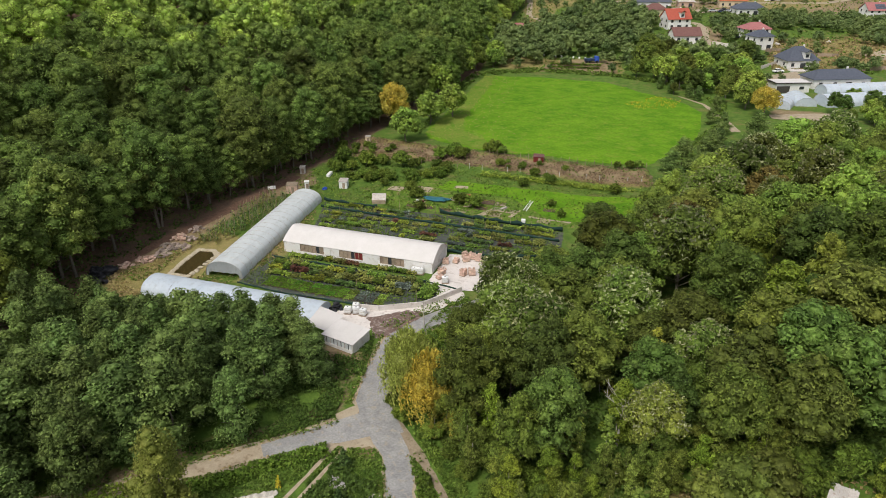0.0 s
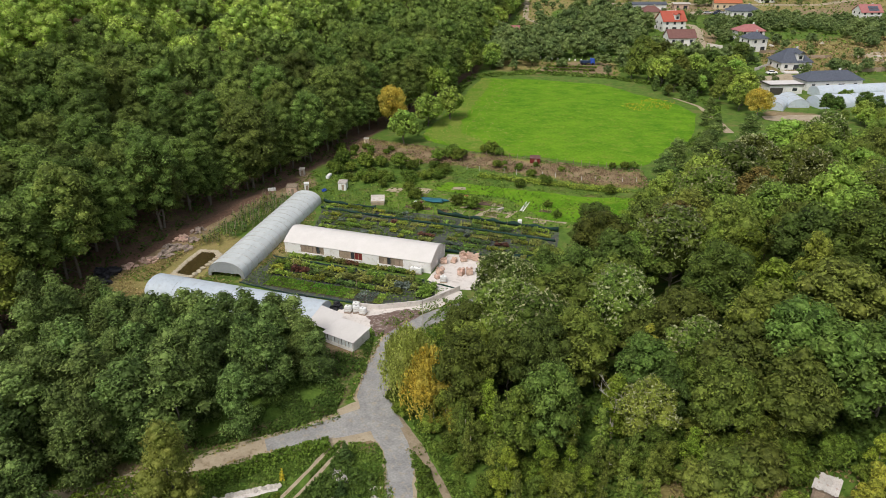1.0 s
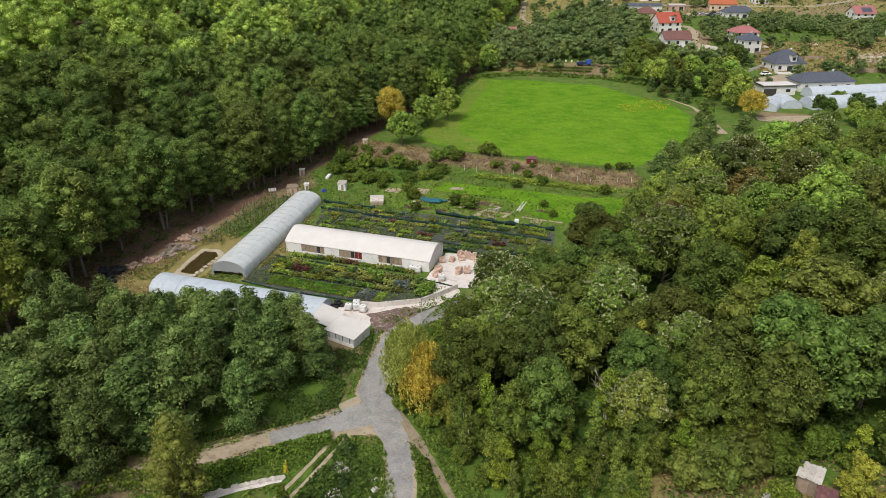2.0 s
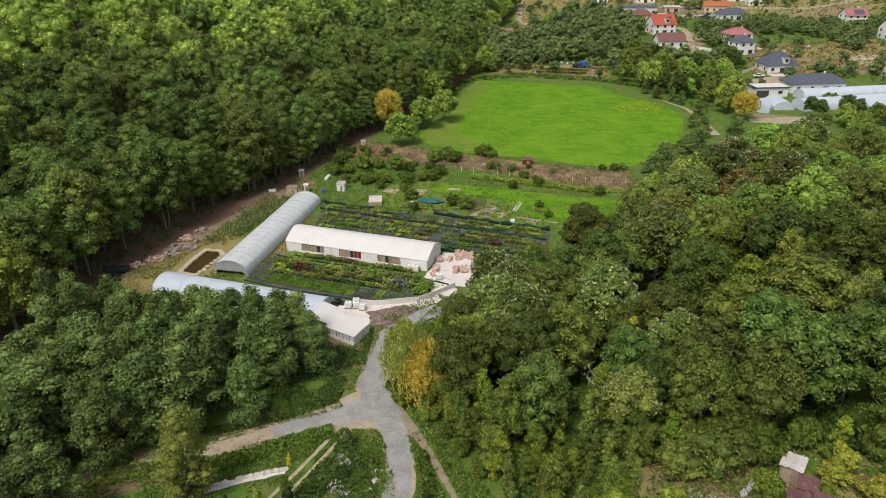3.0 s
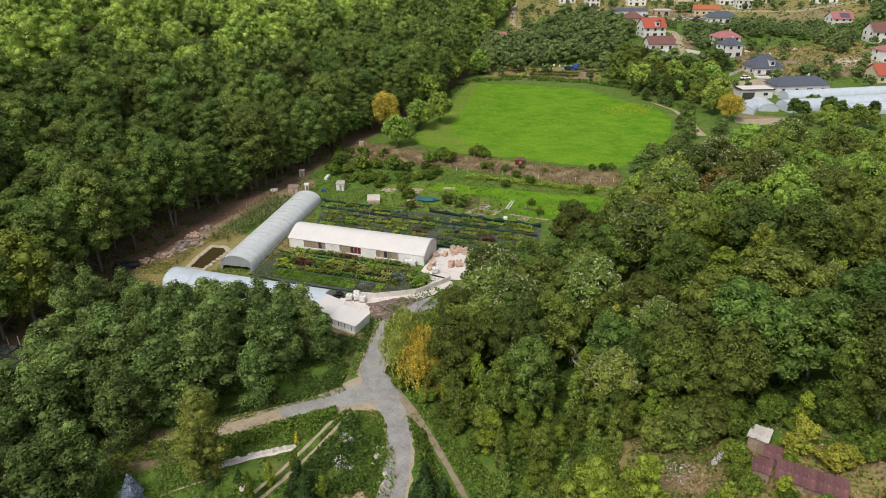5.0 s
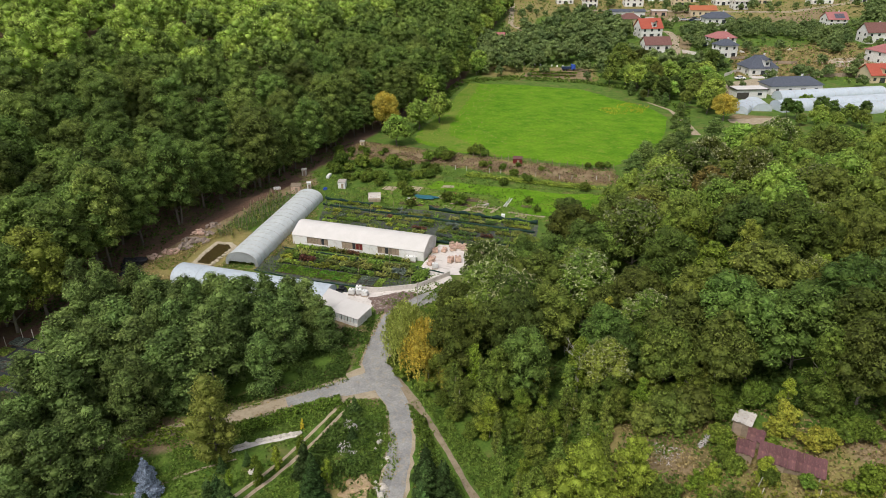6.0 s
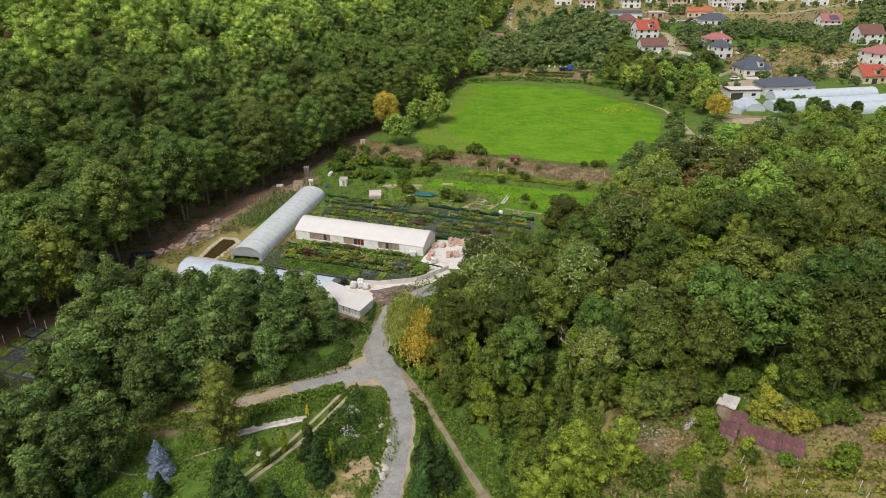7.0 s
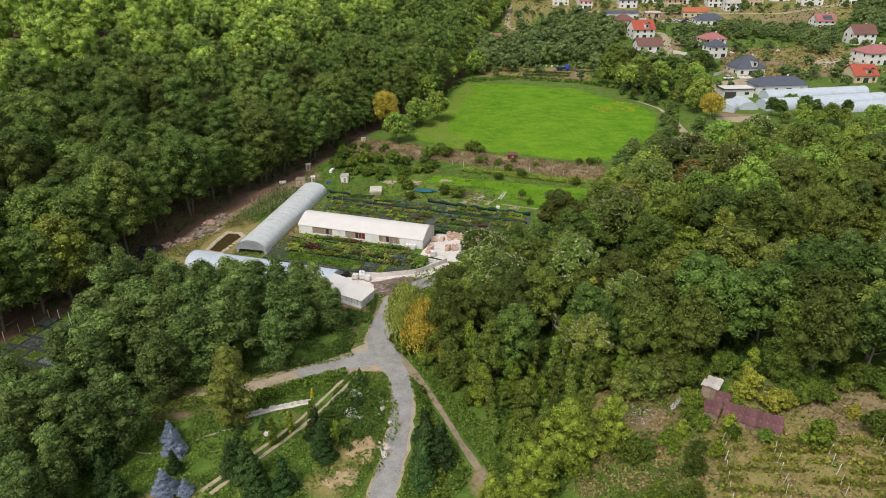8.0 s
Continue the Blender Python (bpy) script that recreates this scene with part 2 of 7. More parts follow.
# ---- mesh helpers ----
def mesh_of(name, verts, faces, material, smooth=False):
    me = bpy.data.meshes.new(name)
    if isinstance(faces, np.ndarray):
        me.vertices.add(len(verts))
        me.vertices.foreach_set("co", np.asarray(verts, np.float32).ravel())
        me.loops.add(faces.size)
        me.loops.foreach_set("vertex_index", faces.astype(np.int32).ravel())
        me.polygons.add(len(faces))
        me.polygons.foreach_set("loop_start", np.arange(0, faces.size, faces.shape[1], dtype=np.int32))
        me.materials.append(material)
        me.update(calc_edges=True)
        return me
    me.from_pydata([tuple(v) for v in verts], [], [tuple(f) for f in faces])
    me.materials.append(material)
    if smooth:
        me.polygons.foreach_set("use_smooth", [True] * len(me.polygons))
    me.update()
    return me


def thing(name, m, label, category, group="", kind=""):
    ob = new(name)
    ob.matrix_basis = m
    ob.empty_display_size = 0.2
    return tagged(ob, label, category, group, kind)


def part(name, bm, material, parent, label="", smooth=False):
    if isinstance(bm, bmesh.types.BMesh):
        if smooth:
            for e in bm.edges:
                if len(e.link_faces) == 2 and e.calc_face_angle(0.0) > 0.7:
                    e.smooth = False
        me = bpy.data.meshes.new(name)
        bm.to_mesh(me)
        bm.free()
        me.materials.append(material)
        if smooth:
            me.polygons.foreach_set("use_smooth", [True] * len(me.polygons))
    else:
        me = bm
    ob = new(name, me)
    if parent:
        ob.parent = parent
    if label:
        ob["label"] = label
    return ob


def solo(name, bm, material, label, category, group="", kind="", m=None, smooth=False):
    ob = part(name, bm, material, None, "", smooth)
    if m is not None:
        ob.matrix_basis = m
    return tagged(ob, label, category, group, kind)


def box(bm, cx, cy, cz, sx, sy, sz, rz=0.0, rx=0.0, ry=0.0, bevel=0.0):
    """Box centred at cx, cy with its centre at cz."""
    r = bmesh.ops.create_cube(bm, size=1.0)
    m = pose(cx, cy, cz, rx, ry, rz) @ Matrix.Diagonal((sx, sy, sz, 1))
    bmesh.ops.transform(bm, matrix=m, verts=r["verts"])
    if bevel:
        es = list({e for v in r["verts"] for e in v.link_edges})
        bmesh.ops.bevel(bm, geom=es, offset=bevel, segments=1, affect="EDGES")
    return bm


def tube(bm, points, r, seg=4):
    """One bent pipe through the points, which lie in a plane of constant x."""
    rings = []
    for k, p in enumerate(points):
        a, b = Vector(points[max(k - 1, 0)]), Vector(points[min(k + 1, len(points) - 1)])
        side = (b - a).normalized().cross(Vector((1, 0, 0)))
        rings.append([bm.verts.new(Vector(p) + r * (math.cos(q) * side + math.sin(q) * Vector((1, 0, 0)))) for q in (6.2832 * i / seg for i in range(seg))])
    for u, v in zip(rings, rings[1:]):
        for i in range(seg):
            bm.faces.new((u[i], u[(i + 1) % seg], v[(i + 1) % seg], v[i]))
    bm.faces.new(rings[0])
    bm.faces.new(rings[-1][::-1])
    return bm


def rod(bm, a, b, r, r2=None, seg=6):
    a, b = Vector(a), Vector(b)
    d = b - a
    k = bmesh.ops.create_cone(bm, cap_ends=True, segments=seg, radius1=r, radius2=r if r2 is None else r2, depth=d.length)
    m = Matrix.Translation((a + b) / 2) @ d.to_track_quat("Z", "Y").to_matrix().to_4x4()
    bmesh.ops.transform(bm, matrix=m, verts=k["verts"])
    return bm


def B():
    return bmesh.new()


def lump(bm, x, y, z, r, squash=0.8, rough=0.3, rng=random, sub=1):
    k = bmesh.ops.create_icosphere(bm, subdivisions=sub, radius=r)
    o = Vector((rng.uniform(-50, 50), rng.uniform(-50, 50), 0))
    for v in k["verts"]:
        f = 1 + rough * noise.noise(v.co / r * 1.3 + o) * 2
        v.co = Vector((x + v.co.x * f, y + v.co.y * f, z + v.co.z * f * squash))
    return bm


# ---- ground sheet ----
SOIL_ZONES = [
    [(14, -28), (18, -25), (28, -29), (30, -34), (24, -31), (16, -31)],
    [(-29, -30), (-24, -24), (-20, 0), (-18, 20), (-12, 36), (-20, 44), (-26, 20), (-29, -8)],
    [(16, -30), (30, -33), (29, -26), (20, -25)],
    [(8, -58), (21, -51), (22, -57), (10, -66)],
    [(74, -52), (80, -50), (80, -44), (73, -46)],
    [(60, -70), (66, -70), (66, -60), (60, -62)],
    [(98, -44), (110, -44), (110, -37), (98, -38)],
    [(92, 172), (112, 196), (118, 190), (98, 166)],
    [(95, 138), (112, 138), (112, 126), (95, 130)],
    [(72, 225), (80, 232), (84, 285), (70, 285)],
    [(136, 240), (160, 250), (160, 226), (150, 222)],
    [(112, 330), (168, 404), (176, 396), (140, 322)],
    [(10, 172), (44, 172), (38, 200), (14, 192)],
    [(20, 330), (100, 340), (100, 352), (20, 346)],
    [(18, -78), (24, -72), (28, -80), (20, -84)],
    [(75, -46), (80, -45.5), (84, -52), (79, -55), (75, -51)],
    [(96, -45), (105, -43), (110, -50), (100, -51.5)],
    [(58, -59.5), (62, -62), (66, -66), (62, -69), (58, -63)],
    [(-7, -75.5), (1, -75), (2, -79.5), (-7, -80)],
    [(-18, 58), (-12, 68), (14, 65), (22, 66), (61, 64), (62, 55), (30, 58), (16, 59), (-4, 61)],
    [(14, -54), (20, -50), (27, -43.4), (31, -38.4), (30.4, -33.6), (28.6, -34), (28, -39), (22, -46), (13, -52.4)],
    [(33, -44.4), (38.6, -42.6), (40, -45.4), (36, -45)],
]
DRY_ZONES = [
    [(-22, 54), (-16, 72), (16, 68), (62, 64), (64, 52), (40, 56), (16, 58)],
    [(-24, -20), (-9, -19), (-8, 2), (-20, 4)],
    [(-32, -34), (-28, -18), (-14, -17), (-14, -26), (-18, -36)],
    [(-2, -14), (2, -12), (0, 4), (-3, 16), (-7, 10)],
    [(82, -74), (84, -45), (130, -42), (130, -76)],
    [(68, -62), (84, -58), (84, -40), (70, -44)],
    [(100, 200), (100, 262), (160, 284), (170, 226), (128, 205)],
    [(-30, 330), (180, 350), (230, 450), (-60, 480)],
    [(-6, 176), (46, 176), (40, 206), (-6, 200)],
    [(38, -70), (44, -70), (44, -58), (38, -58)],
    [(-16, 270), (0, 262), (-10, 330), (-30, 330)],
]
nx, ny = len(GX), len(GY)
gverts = [(x, y, GZ[j, i]) for j, y in enumerate(GY) for i, x in enumerate(GX)]
gfaces = [(j * nx + i, j * nx + i + 1, (j + 1) * nx + i + 1, (j + 1) * nx + i) for j in range(ny - 1) for i in range(nx - 1)]


def zone(x, y, zones, soft):
    best = 0.0
    for p in zones:
        if min(q[0] for q in p) - soft < x < max(q[0] for q in p) + soft and min(q[1] for q in p) - soft < y < max(q[1] for q in p) + soft:
            best = max(best, 1 - sm(gap(x, y, p), -soft, soft))
    return best


gcol = []
for x, y, z in gverts:
    litter = sm(edge(y) + 6 - x, 0, 6)
    litter = max(litter, sm(x, 58, 66) * (1 - sm(y, 40, 60)) * sm(y, -38, -30) * 0.35)
    gcol += [zone(x, y, SOIL_ZONES, 2.0), zone(x, y, DRY_ZONES, 3.0), litter, 1.0]
gme = mesh_of("ground", gverts, gfaces, MEADOW, True)
ca = gme.color_attributes.new("cover", "FLOAT_COLOR", "POINT")
ca.data.foreach_set("color", gcol)


def ground_material():
    m = bpy.data.materials.new("ground_cover")
    m.use_nodes = True
    n, l = m.node_tree.nodes, m.node_tree.links
    b = n["Principled BSDF"]
    tc = n.new("ShaderNodeTexCoord")
    at = n.new("ShaderNodeVertexColor")
    at.layer_name = "cover"
    sep = n.new("ShaderNodeSeparateColor")
    l.new(at.outputs[0], sep.inputs[0])

    def nz(scale, detail=6):
        t = n.new("ShaderNodeTexNoise")
        t.inputs["Scale"].default_value, t.inputs["Detail"].default_value, t.inputs["Roughness"].default_value = scale, detail, 0.65
        l.new(tc.outputs["Object"], t.inputs["Vector"])
        return t.outputs[0]

    def two(a, b_, f):
        k = n.new("ShaderNodeMix")
        k.data_type = "RGBA"
        k.inputs["A"].default_value, k.inputs["B"].default_value = (*a, 1), (*b_, 1)
        r = n.new("ShaderNodeMapRange")
        r.inputs["From Min"].default_value, r.inputs["From Max"].default_value = 0.35, 0.65
        l.new(f, r.inputs["Value"])
        l.new(r.outputs[0], k.inputs["Factor"])
        return k.outputs["Result"]

    broad, mid, fine = nz(0.07), nz(0.5), nz(3.0, 4)
    col = two((0.066, 0.128, 0.020), (0.122, 0.190, 0.032), mid)
    for channel, pair in (("Green", ((0.300, 0.235, 0.100), (0.225, 0.205, 0.065))), ("Red", ((0.310, 0.235, 0.140), (0.220, 0.160, 0.090))), ("Blue", ((0.170, 0.105, 0.072), (0.125, 0.085, 0.058)))):
        other = two(*pair, mid)
        add = n.new("ShaderNodeMath")
        add.operation = "ADD"
        l.new(sep.outputs[channel], add.inputs[0])
        l.new(mid, add.inputs[1])
        r = n.new("ShaderNodeMapRange")
        r.inputs["From Min"].default_value, r.inputs["From Max"].default_value = 0.85, 1.15
        l.new(add.outputs[0], r.inputs["Value"])
        k = n.new("ShaderNodeMix")
        k.data_type = "RGBA"
        l.new(r.outputs[0], k.inputs["Factor"])
        l.new(col, k.inputs["A"])
        l.new(other, k.inputs["B"])
        col = k.outputs["Result"]
    patch = n.new("ShaderNodeMapRange")
    patch.inputs["From Min"].default_value, patch.inputs["From Max"].default_value = 0.52, 0.66
    patch.inputs["To Max"].default_value = 0.7
    l.new(nz(0.22), patch.inputs["Value"])
    k = n.new("ShaderNodeMix")
    k.data_type = "RGBA"
    k.inputs["B"].default_value = (0.180, 0.160, 0.060, 1)
    l.new(patch.outputs[0], k.inputs["Factor"])
    l.new(col, k.inputs["A"])
    col = k.outputs["Result"]
    hs = n.new("ShaderNodeHueSaturation")
    r = n.new("ShaderNodeMapRange")
    r.inputs["To Min"].default_value, r.inputs["To Max"].default_value = 0.5, 1.5
    l.new(fine, r.inputs["Value"])
    l.new(r.outputs[0], hs.inputs["Value"])
    l.new(col, hs.inputs["Color"])
    l.new(hs.outputs[0], b.inputs["Base Color"])
    b.inputs["Roughness"].default_value = 0.97
    b.inputs["Specular IOR Level"].default_value = 0.15
    bp = n.new("ShaderNodeBump")
    bp.inputs["Strength"].default_value, bp.inputs["Distance"].default_value = 0.7, 0.12
    l.new(fine, bp.inputs["Height"])
    l.new(bp.outputs[0], b.inputs["Normal"])
    return m


gme.materials[0] = ground_material()
tagged(new("ground", gme), "uneven grassy ground with bare soil and dry patches", "ground", kind="structure")


def sheet(name, poly, step, material, lift, label, category, wobble=0.3, kind="structure"):
    """A patch of surface lying on the ground inside poly, with an uneven rim."""
    xs, ys = [p[0] for p in poly], [p[1] for p in poly]
    ax, ay = np.arange(min(xs) - step, max(xs) + 2 * step, step), np.arange(min(ys) - step, max(ys) + 2 * step, step)
    idx, vs, fs = {}, [], []
    keep = {(i, j) for i in range(len(ax) - 1) for j in range(len(ay) - 1) if inside(ax[i] + step / 2, ay[j] + step / 2, poly)}
    cnt = {}
    for i, j in keep:
        for c in ((i, j), (i + 1, j), (i + 1, j + 1), (i, j + 1)):
            cnt[c] = cnt.get(c, 0) + 1
    def vert(i, j):
        if (i, j) not in idx:
            x, y = float(ax[i]), float(ay[j])
            if cnt[(i, j)] < 4:
                best = None
                for (x1, y1), (x2, y2) in zip(poly, poly[1:] + poly[:1]):
                    dx, dy = x2 - x1, y2 - y1
                    t = min(1, max(0, ((x - x1) * dx + (y - y1) * dy) / (dx * dx + dy * dy + 1e-9)))
                    px, py = x1 + t * dx, y1 + t * dy
                    d = math.hypot(px - x, py - y)
                    if best is None or d < best[0]:
                        best = (d, px, py)
                if best[0] < step * 1.2:
                    x, y = best[1], best[2]
                x += wobble * noise.noise(Vector((x * 0.9, y * 0.9, 3)))
                y += wobble * noise.noise(Vector((x * 0.9, y * 0.9, 9)))
            idx[(i, j)] = len(vs)
            vs.append((x, y, gz(x, y) + lift))
        return idx[(i, j)]
    for i, j in sorted(keep):
        fs.append((vert(i, j), vert(i + 1, j), vert(i + 1, j + 1), vert(i, j + 1)))
    return tagged(new(name, mesh_of(name, vs, fs, material, True)), label, category, kind=kind)


def ribbon(name, line, material, lift, label, category, wobble=0.35, across=4):
    """A road: line holds (x, y, width)."""
    pts = []
    for (x1, y1, w1), (x2, y2, w2) in zip(line, line[1:]):
        k = max(1, int(math.hypot(x2 - x1, y2 - y1) / 1.2))
        pts += [(x1 + (x2 - x1) * i / k, y1 + (y2 - y1) * i / k, w1 + (w2 - w1) * i / k) for i in range(k)]
    pts.append(line[-1])
    for _ in range(3):
        pts = [pts[0]] + [tuple((a[c] + 2 * b[c] + d[c]) / 4 for c in range(3)) for a, b, d in zip(pts, pts[1:], pts[2:])] + [pts[-1]]
    vs, fs = [], []
    for k, (x, y, w) in enumerate(pts):
        a, b = pts[max(k - 1, 0)], pts[min(k + 1, len(pts) - 1)]
        d = Vector((b[0] - a[0], b[1] - a[1])).normalized()
        for s in range(across + 1):
            u = s / across - 0.5
            off = u * w
            if s in (0, across):
                off += wobble * noise.noise(Vector((x * 0.5, y * 0.5, s * 7.0)))
            px, py = x - d.y * off, y + d.x * off
            vs.append((px, py, gz(px, py) + lift - (0.03 if s in (0, across) else 0)))
    c = across + 1
    for k in range(len(pts) - 1):
        fs += [(k * c + s, k * c + s + 1, (k + 1) * c + s + 1, (k + 1) * c + s) for s in range(across)]
    return tagged(new(name, mesh_of(name, vs, fs, material, True)), label, category, kind="structure")


# ---- roads and surfaces ----
sheet("meadow", [(-6.5, 161), (14, 164), (41, 162.5), (54, 150.5), (67, 140.5), (74.5, 128), (74.2, 105), (73, 93), (67.5, 80), (62.5, 68.6), (48, 68.6), (35, 69.6), (24, 68.4), (15, 70), (1.5, 75.5), (-1.8, 81), (-1.2, 100), (-2.5, 123)], 2.2, MEADOW, 0.10, "large bright green mown meadow", "meadow", 1.0)
DRYGRASS = mat("dry_grass", (0.20, 0.20, 0.045), (0.27, 0.215, 0.075), 0.12, 0.95, 0.06, 26, stain=(0.14, 0.20, 0.03))
MEADOW_DRY = mat("yellowed_meadow", (0.105, 0.205, 0.016), (0.195, 0.230, 0.045), 0.14, 0.95, 0.08, 16, spec=0.08, stain=(0.085, 0.195, 0.012), grain=0.4)
sheet("meadow_dry", [(-0.8, 80), (-3.4, 118), (-6.2, 161), (-2, 163), (1, 140), (3.5, 112), (5, 98), (9, 86), (22, 74), (30, 70), (23, 68.2), (9, 73.4)], 1.6, MEADOW_DRY, 0.16, "dry yellowed grass along the meadow edge", "meadow", 1.1)
PLOT_GRASS = mat("plot_grass", (0.075, 0.150, 0.020), (0.150, 0.225, 0.034), 0.35, 0.95, 0.10, 9, spec=0.08, stain=(0.215, 0.190, 0.080), grain=0.45)
sheet("garden_plots", [(10, 27.2), (50, 27.0), (58, 31), (46, 31), (34, 39), (19, 39.5), (17, 46), (10, 47), (4, 36)], 1.5, PLOT_GRASS, 0.05, "rough grass between the vegetable plots", "lawn", 0.8)
for poly in ([(5.6, 36.2), (9.0, 36.0), (9.4, 38.8), (6.0, 38.6)], [(11.4, 36.6), (15.8, 37.2), (15.6, 40.4), (12.0, 40.2)], [(25.6, 31.6), (26.9, 31.6), (28.6, 37.6), (27.4, 37.6)], [(29.8, 28.2), (31.4, 28.2), (33.6, 33.2), (32.2, 33.2)], [(40.6, 30.2), (49.6, 29.8), (49.6, 30.4), (40.6, 30.9)], [(36.4, 29.0), (37.3, 29.0), (38.4, 33.6), (37.5, 33.6)], [(20.2, 41.4), (23.6, 42.2), (23.2, 43.6), (20.4, 43.2)]):
    sheet("bare_plot", poly, 0.6, TRACK, 0.13, "bare sandy strip between vegetable plots", "soil", 0.25)
sheet("garden_lawn", [(18, 46), (62, 46), (60, 33), (46, 30), (34, 40), (16, 40)], 1.5, MEADOW, 0.08, "bright green grass strip beside the garden plots", "lawn", 0.8)
ribbon("road", [(53, -84, 4.6), (50.2, -76, 4.1), (48, -67.4, 3.4), (46.9, -60.7, 3), (45.9, -56.1, 3), (44.6, -51.2, 3), (42.4, -45.6, 3.1), (39.4, -41.4, 3.9), (36.4, -38.4, 4.8), (34, -35, 4.4), (32.4, -30.8, 3.5), (32.2, -25, 3.6), (32.0, -20.5, 4.2), (34.4, -15.5, 3.8), (39, -10, 3.6), (44, -4, 3.6)], GRAVEL, 0.09, "grey gravel lane with worn edges", "road")
ribbon("road_edge", [(53, -84, 5.4), (50.2, -76, 4.9), (48, -67.4, 4.2), (46.9, -60.7, 3.8), (45.9, -56.1, 3.8), (44.6, -51.2, 3.8), (42.4, -45.6, 4), (39.4, -41.4, 4.8), (36.4, -38.4, 5.7), (34, -35, 5.3), (32.4, -30.8, 4.4), (32.2, -25, 4.8), (32.0, -20.5, 5.4), (34.4, -15.5, 4.8)], TRACK, 0.05, "sandy verge of the gravel lane", "road", 0.9)
ribbon("road_fork", [(36.8, -38.6, 5), (33.2, -41.6, 4.4), (29.5, -44.8, 3.2), (25.5, -48.2, 2.4)], GRAVEL, 0.085, "grey gravel fork of the lane", "road")
ribbon("road_edge", [(36.8, -38.6, 8.6), (33.2, -41.6, 7.4), (29.5, -44.8, 5.4), (25.5, -48.2, 4.2), (20, -53.5, 3.4), (12, -60, 3.0)], TRACK, 0.045, "dusty verge of the forking lane", "road", 1.2)
ribbon("road_branch", [(29.5, -45.4, 3.0), (26.0, -47.8, 2.6), (20, -53.5, 2.2), (12, -60, 2.2), (2, -66, 2.2)], TRACK, 0.07, "pale dusty lane branching off", "road")
ribbon("road_side", [(36.6, -37.6, 3.0), (40.2, -40.0, 2.2), (43.6, -42.6, 1.3), (48, -47.2, 0.85), (52, -52, 0.75), (56, -57.1, 0.85), (60, -62.2, 1.1), (64, -67, 1.6)], FOOTPATH, 0.075, "narrow bare earth footpath along the trees", "path", 0.2, 2)
for off in (-0.2, 1.2):
    ribbon("wheel_track", [(33.6 + off, -44.6, 0.5), (32.7 + off, -51.3, 0.5), (31.4 + off, -57.8, 0.5), (30.2 + off, -62.1, 0.5), (28.4 + off, -67.0, 0.6), (26.0 + off, -74, 0.6)], TRACK, 0.07, "sandy wheel rut across the grass", "track", 0.15, 2)
ribbon("road_forest", [(-31.5, -64, 3), (-28.4, -52, 3), (-26.0, -43.5, 3), (-25.8, -33, 3), (-27.6, -21, 3), (-25.5, -4, 3), (-23, 10, 3), (-21.5, 22, 3), (-19, 38, 2.5)], FOREST_EARTH, 0.06, "brown earth track along the forest edge", "road")
sheet("yard", [(30.3, 8.5), (38.5, 10), (42, 4), (41, -3), (37, -4.2), (33.5, -7.5), (30.3, -3)], 1.0, CONCRETE, 0.08, "pale dusty concrete yard beside the barn", "yard", 0.4)
sheet("pavement", [(18.6, -17.6), (22, -14.6), (32, -11.3), (36, -6), (37, -4.2), (38.2, -6.5), (33.8, -13), (28.5, -17), (26.4, -20.4), (22.6, -20.8)], 0.8, CONCRETE, 0.06, "pale concrete apron beside the nursery wall", "pavement", 0.3)
sheet("soil_patch", [(25.2, -17.2), (28.6, -14.4), (31.8, -12.6), (33.4, -13.4), (32.0, -17.4), (30.4, -20.6), (28.6, -22.4), (27.2, -20)], 0.5, MUD, 0.10, "dark bare soil heap spread beside the lane", "soil", 0.5)
ribbon("village_road", [(75, 222, 4), (76.5, 236, 5), (74, 262, 5), (74, 282, 4), (70, 296, 4), (40, 300, 3)], TRACK, 0.12, "pale unpaved village street", "road")
ribbon("field_road", [(67, 148, 0.6), (75, 139, 1.2), (80, 124, 2.6), (84, 108, 2.6)], TRACK, 0.12, "pale farm track beside the meadow", "road")
ribbon("hill_road", [(-37, 380, 4), (-20, 300, 3), (-4, 279, 3), (4, 250, 3), (14, 220, 3)], TRACK, 0.12, "pale track between the trees", "road")
ribbon("upper_road", [(10, 356, 5), (60, 362, 5), (100, 366, 5), (140, 372, 5), (176, 410, 5), (220, 470, 5)], TRACK, 0.14, "pale village street on the slope", "road")


# ---- trees ----
ICO = bmesh.new()
bmesh.ops.create_icosphere(ICO, subdivisions=1, radius=1.0)
ICO_V = np.array([v.co[:] for v in ICO.verts])
ICO_F = [[v.index for v in f.verts] for f in ICO.faces]
ICO.free()


def leaf_tris(rng, c, n, size, droop=0.0):
    """One small pointed leaf spray at each place c, facing n: vertices and triangles."""
    n = n / np.linalg.norm(n, axis=1)[:, None]
    t = np.cross(n, rng.normal(size=n.shape))
    t[:, 2] -= droop
    t /= np.linalg.norm(t, axis=1)[:, None]
    b = np.cross(n, t)
    s = size * rng.uniform(0.6, 1.4, len(c))[:, None]
    v = np.stack([c - t * s * 0.6 + b * s * 0.5, c - t * s * 0.6 - b * s * 0.5, c + t * s * 0.85 - n * s * 0.2], 1).reshape(-1, 3)
    return v, np.arange(len(v)).reshape(-1, 3)


def hearts(rng, L, core):
    """Leafy masses filling the lobes."""
    vs, fs = [], []
    for k, q in enumerate(L):
        wob = 1 + 0.25 * rng.normal(size=(len(ICO_V), 1)).clip(-1, 1)
        vs.append(q[:3] + ICO_V * wob * np.array([q[3], q[3], q[4]]) * core)
        fs.append(np.array(ICO_F) + k * len(ICO_V))
    return np.concatenate(vs), np.concatenate(fs)


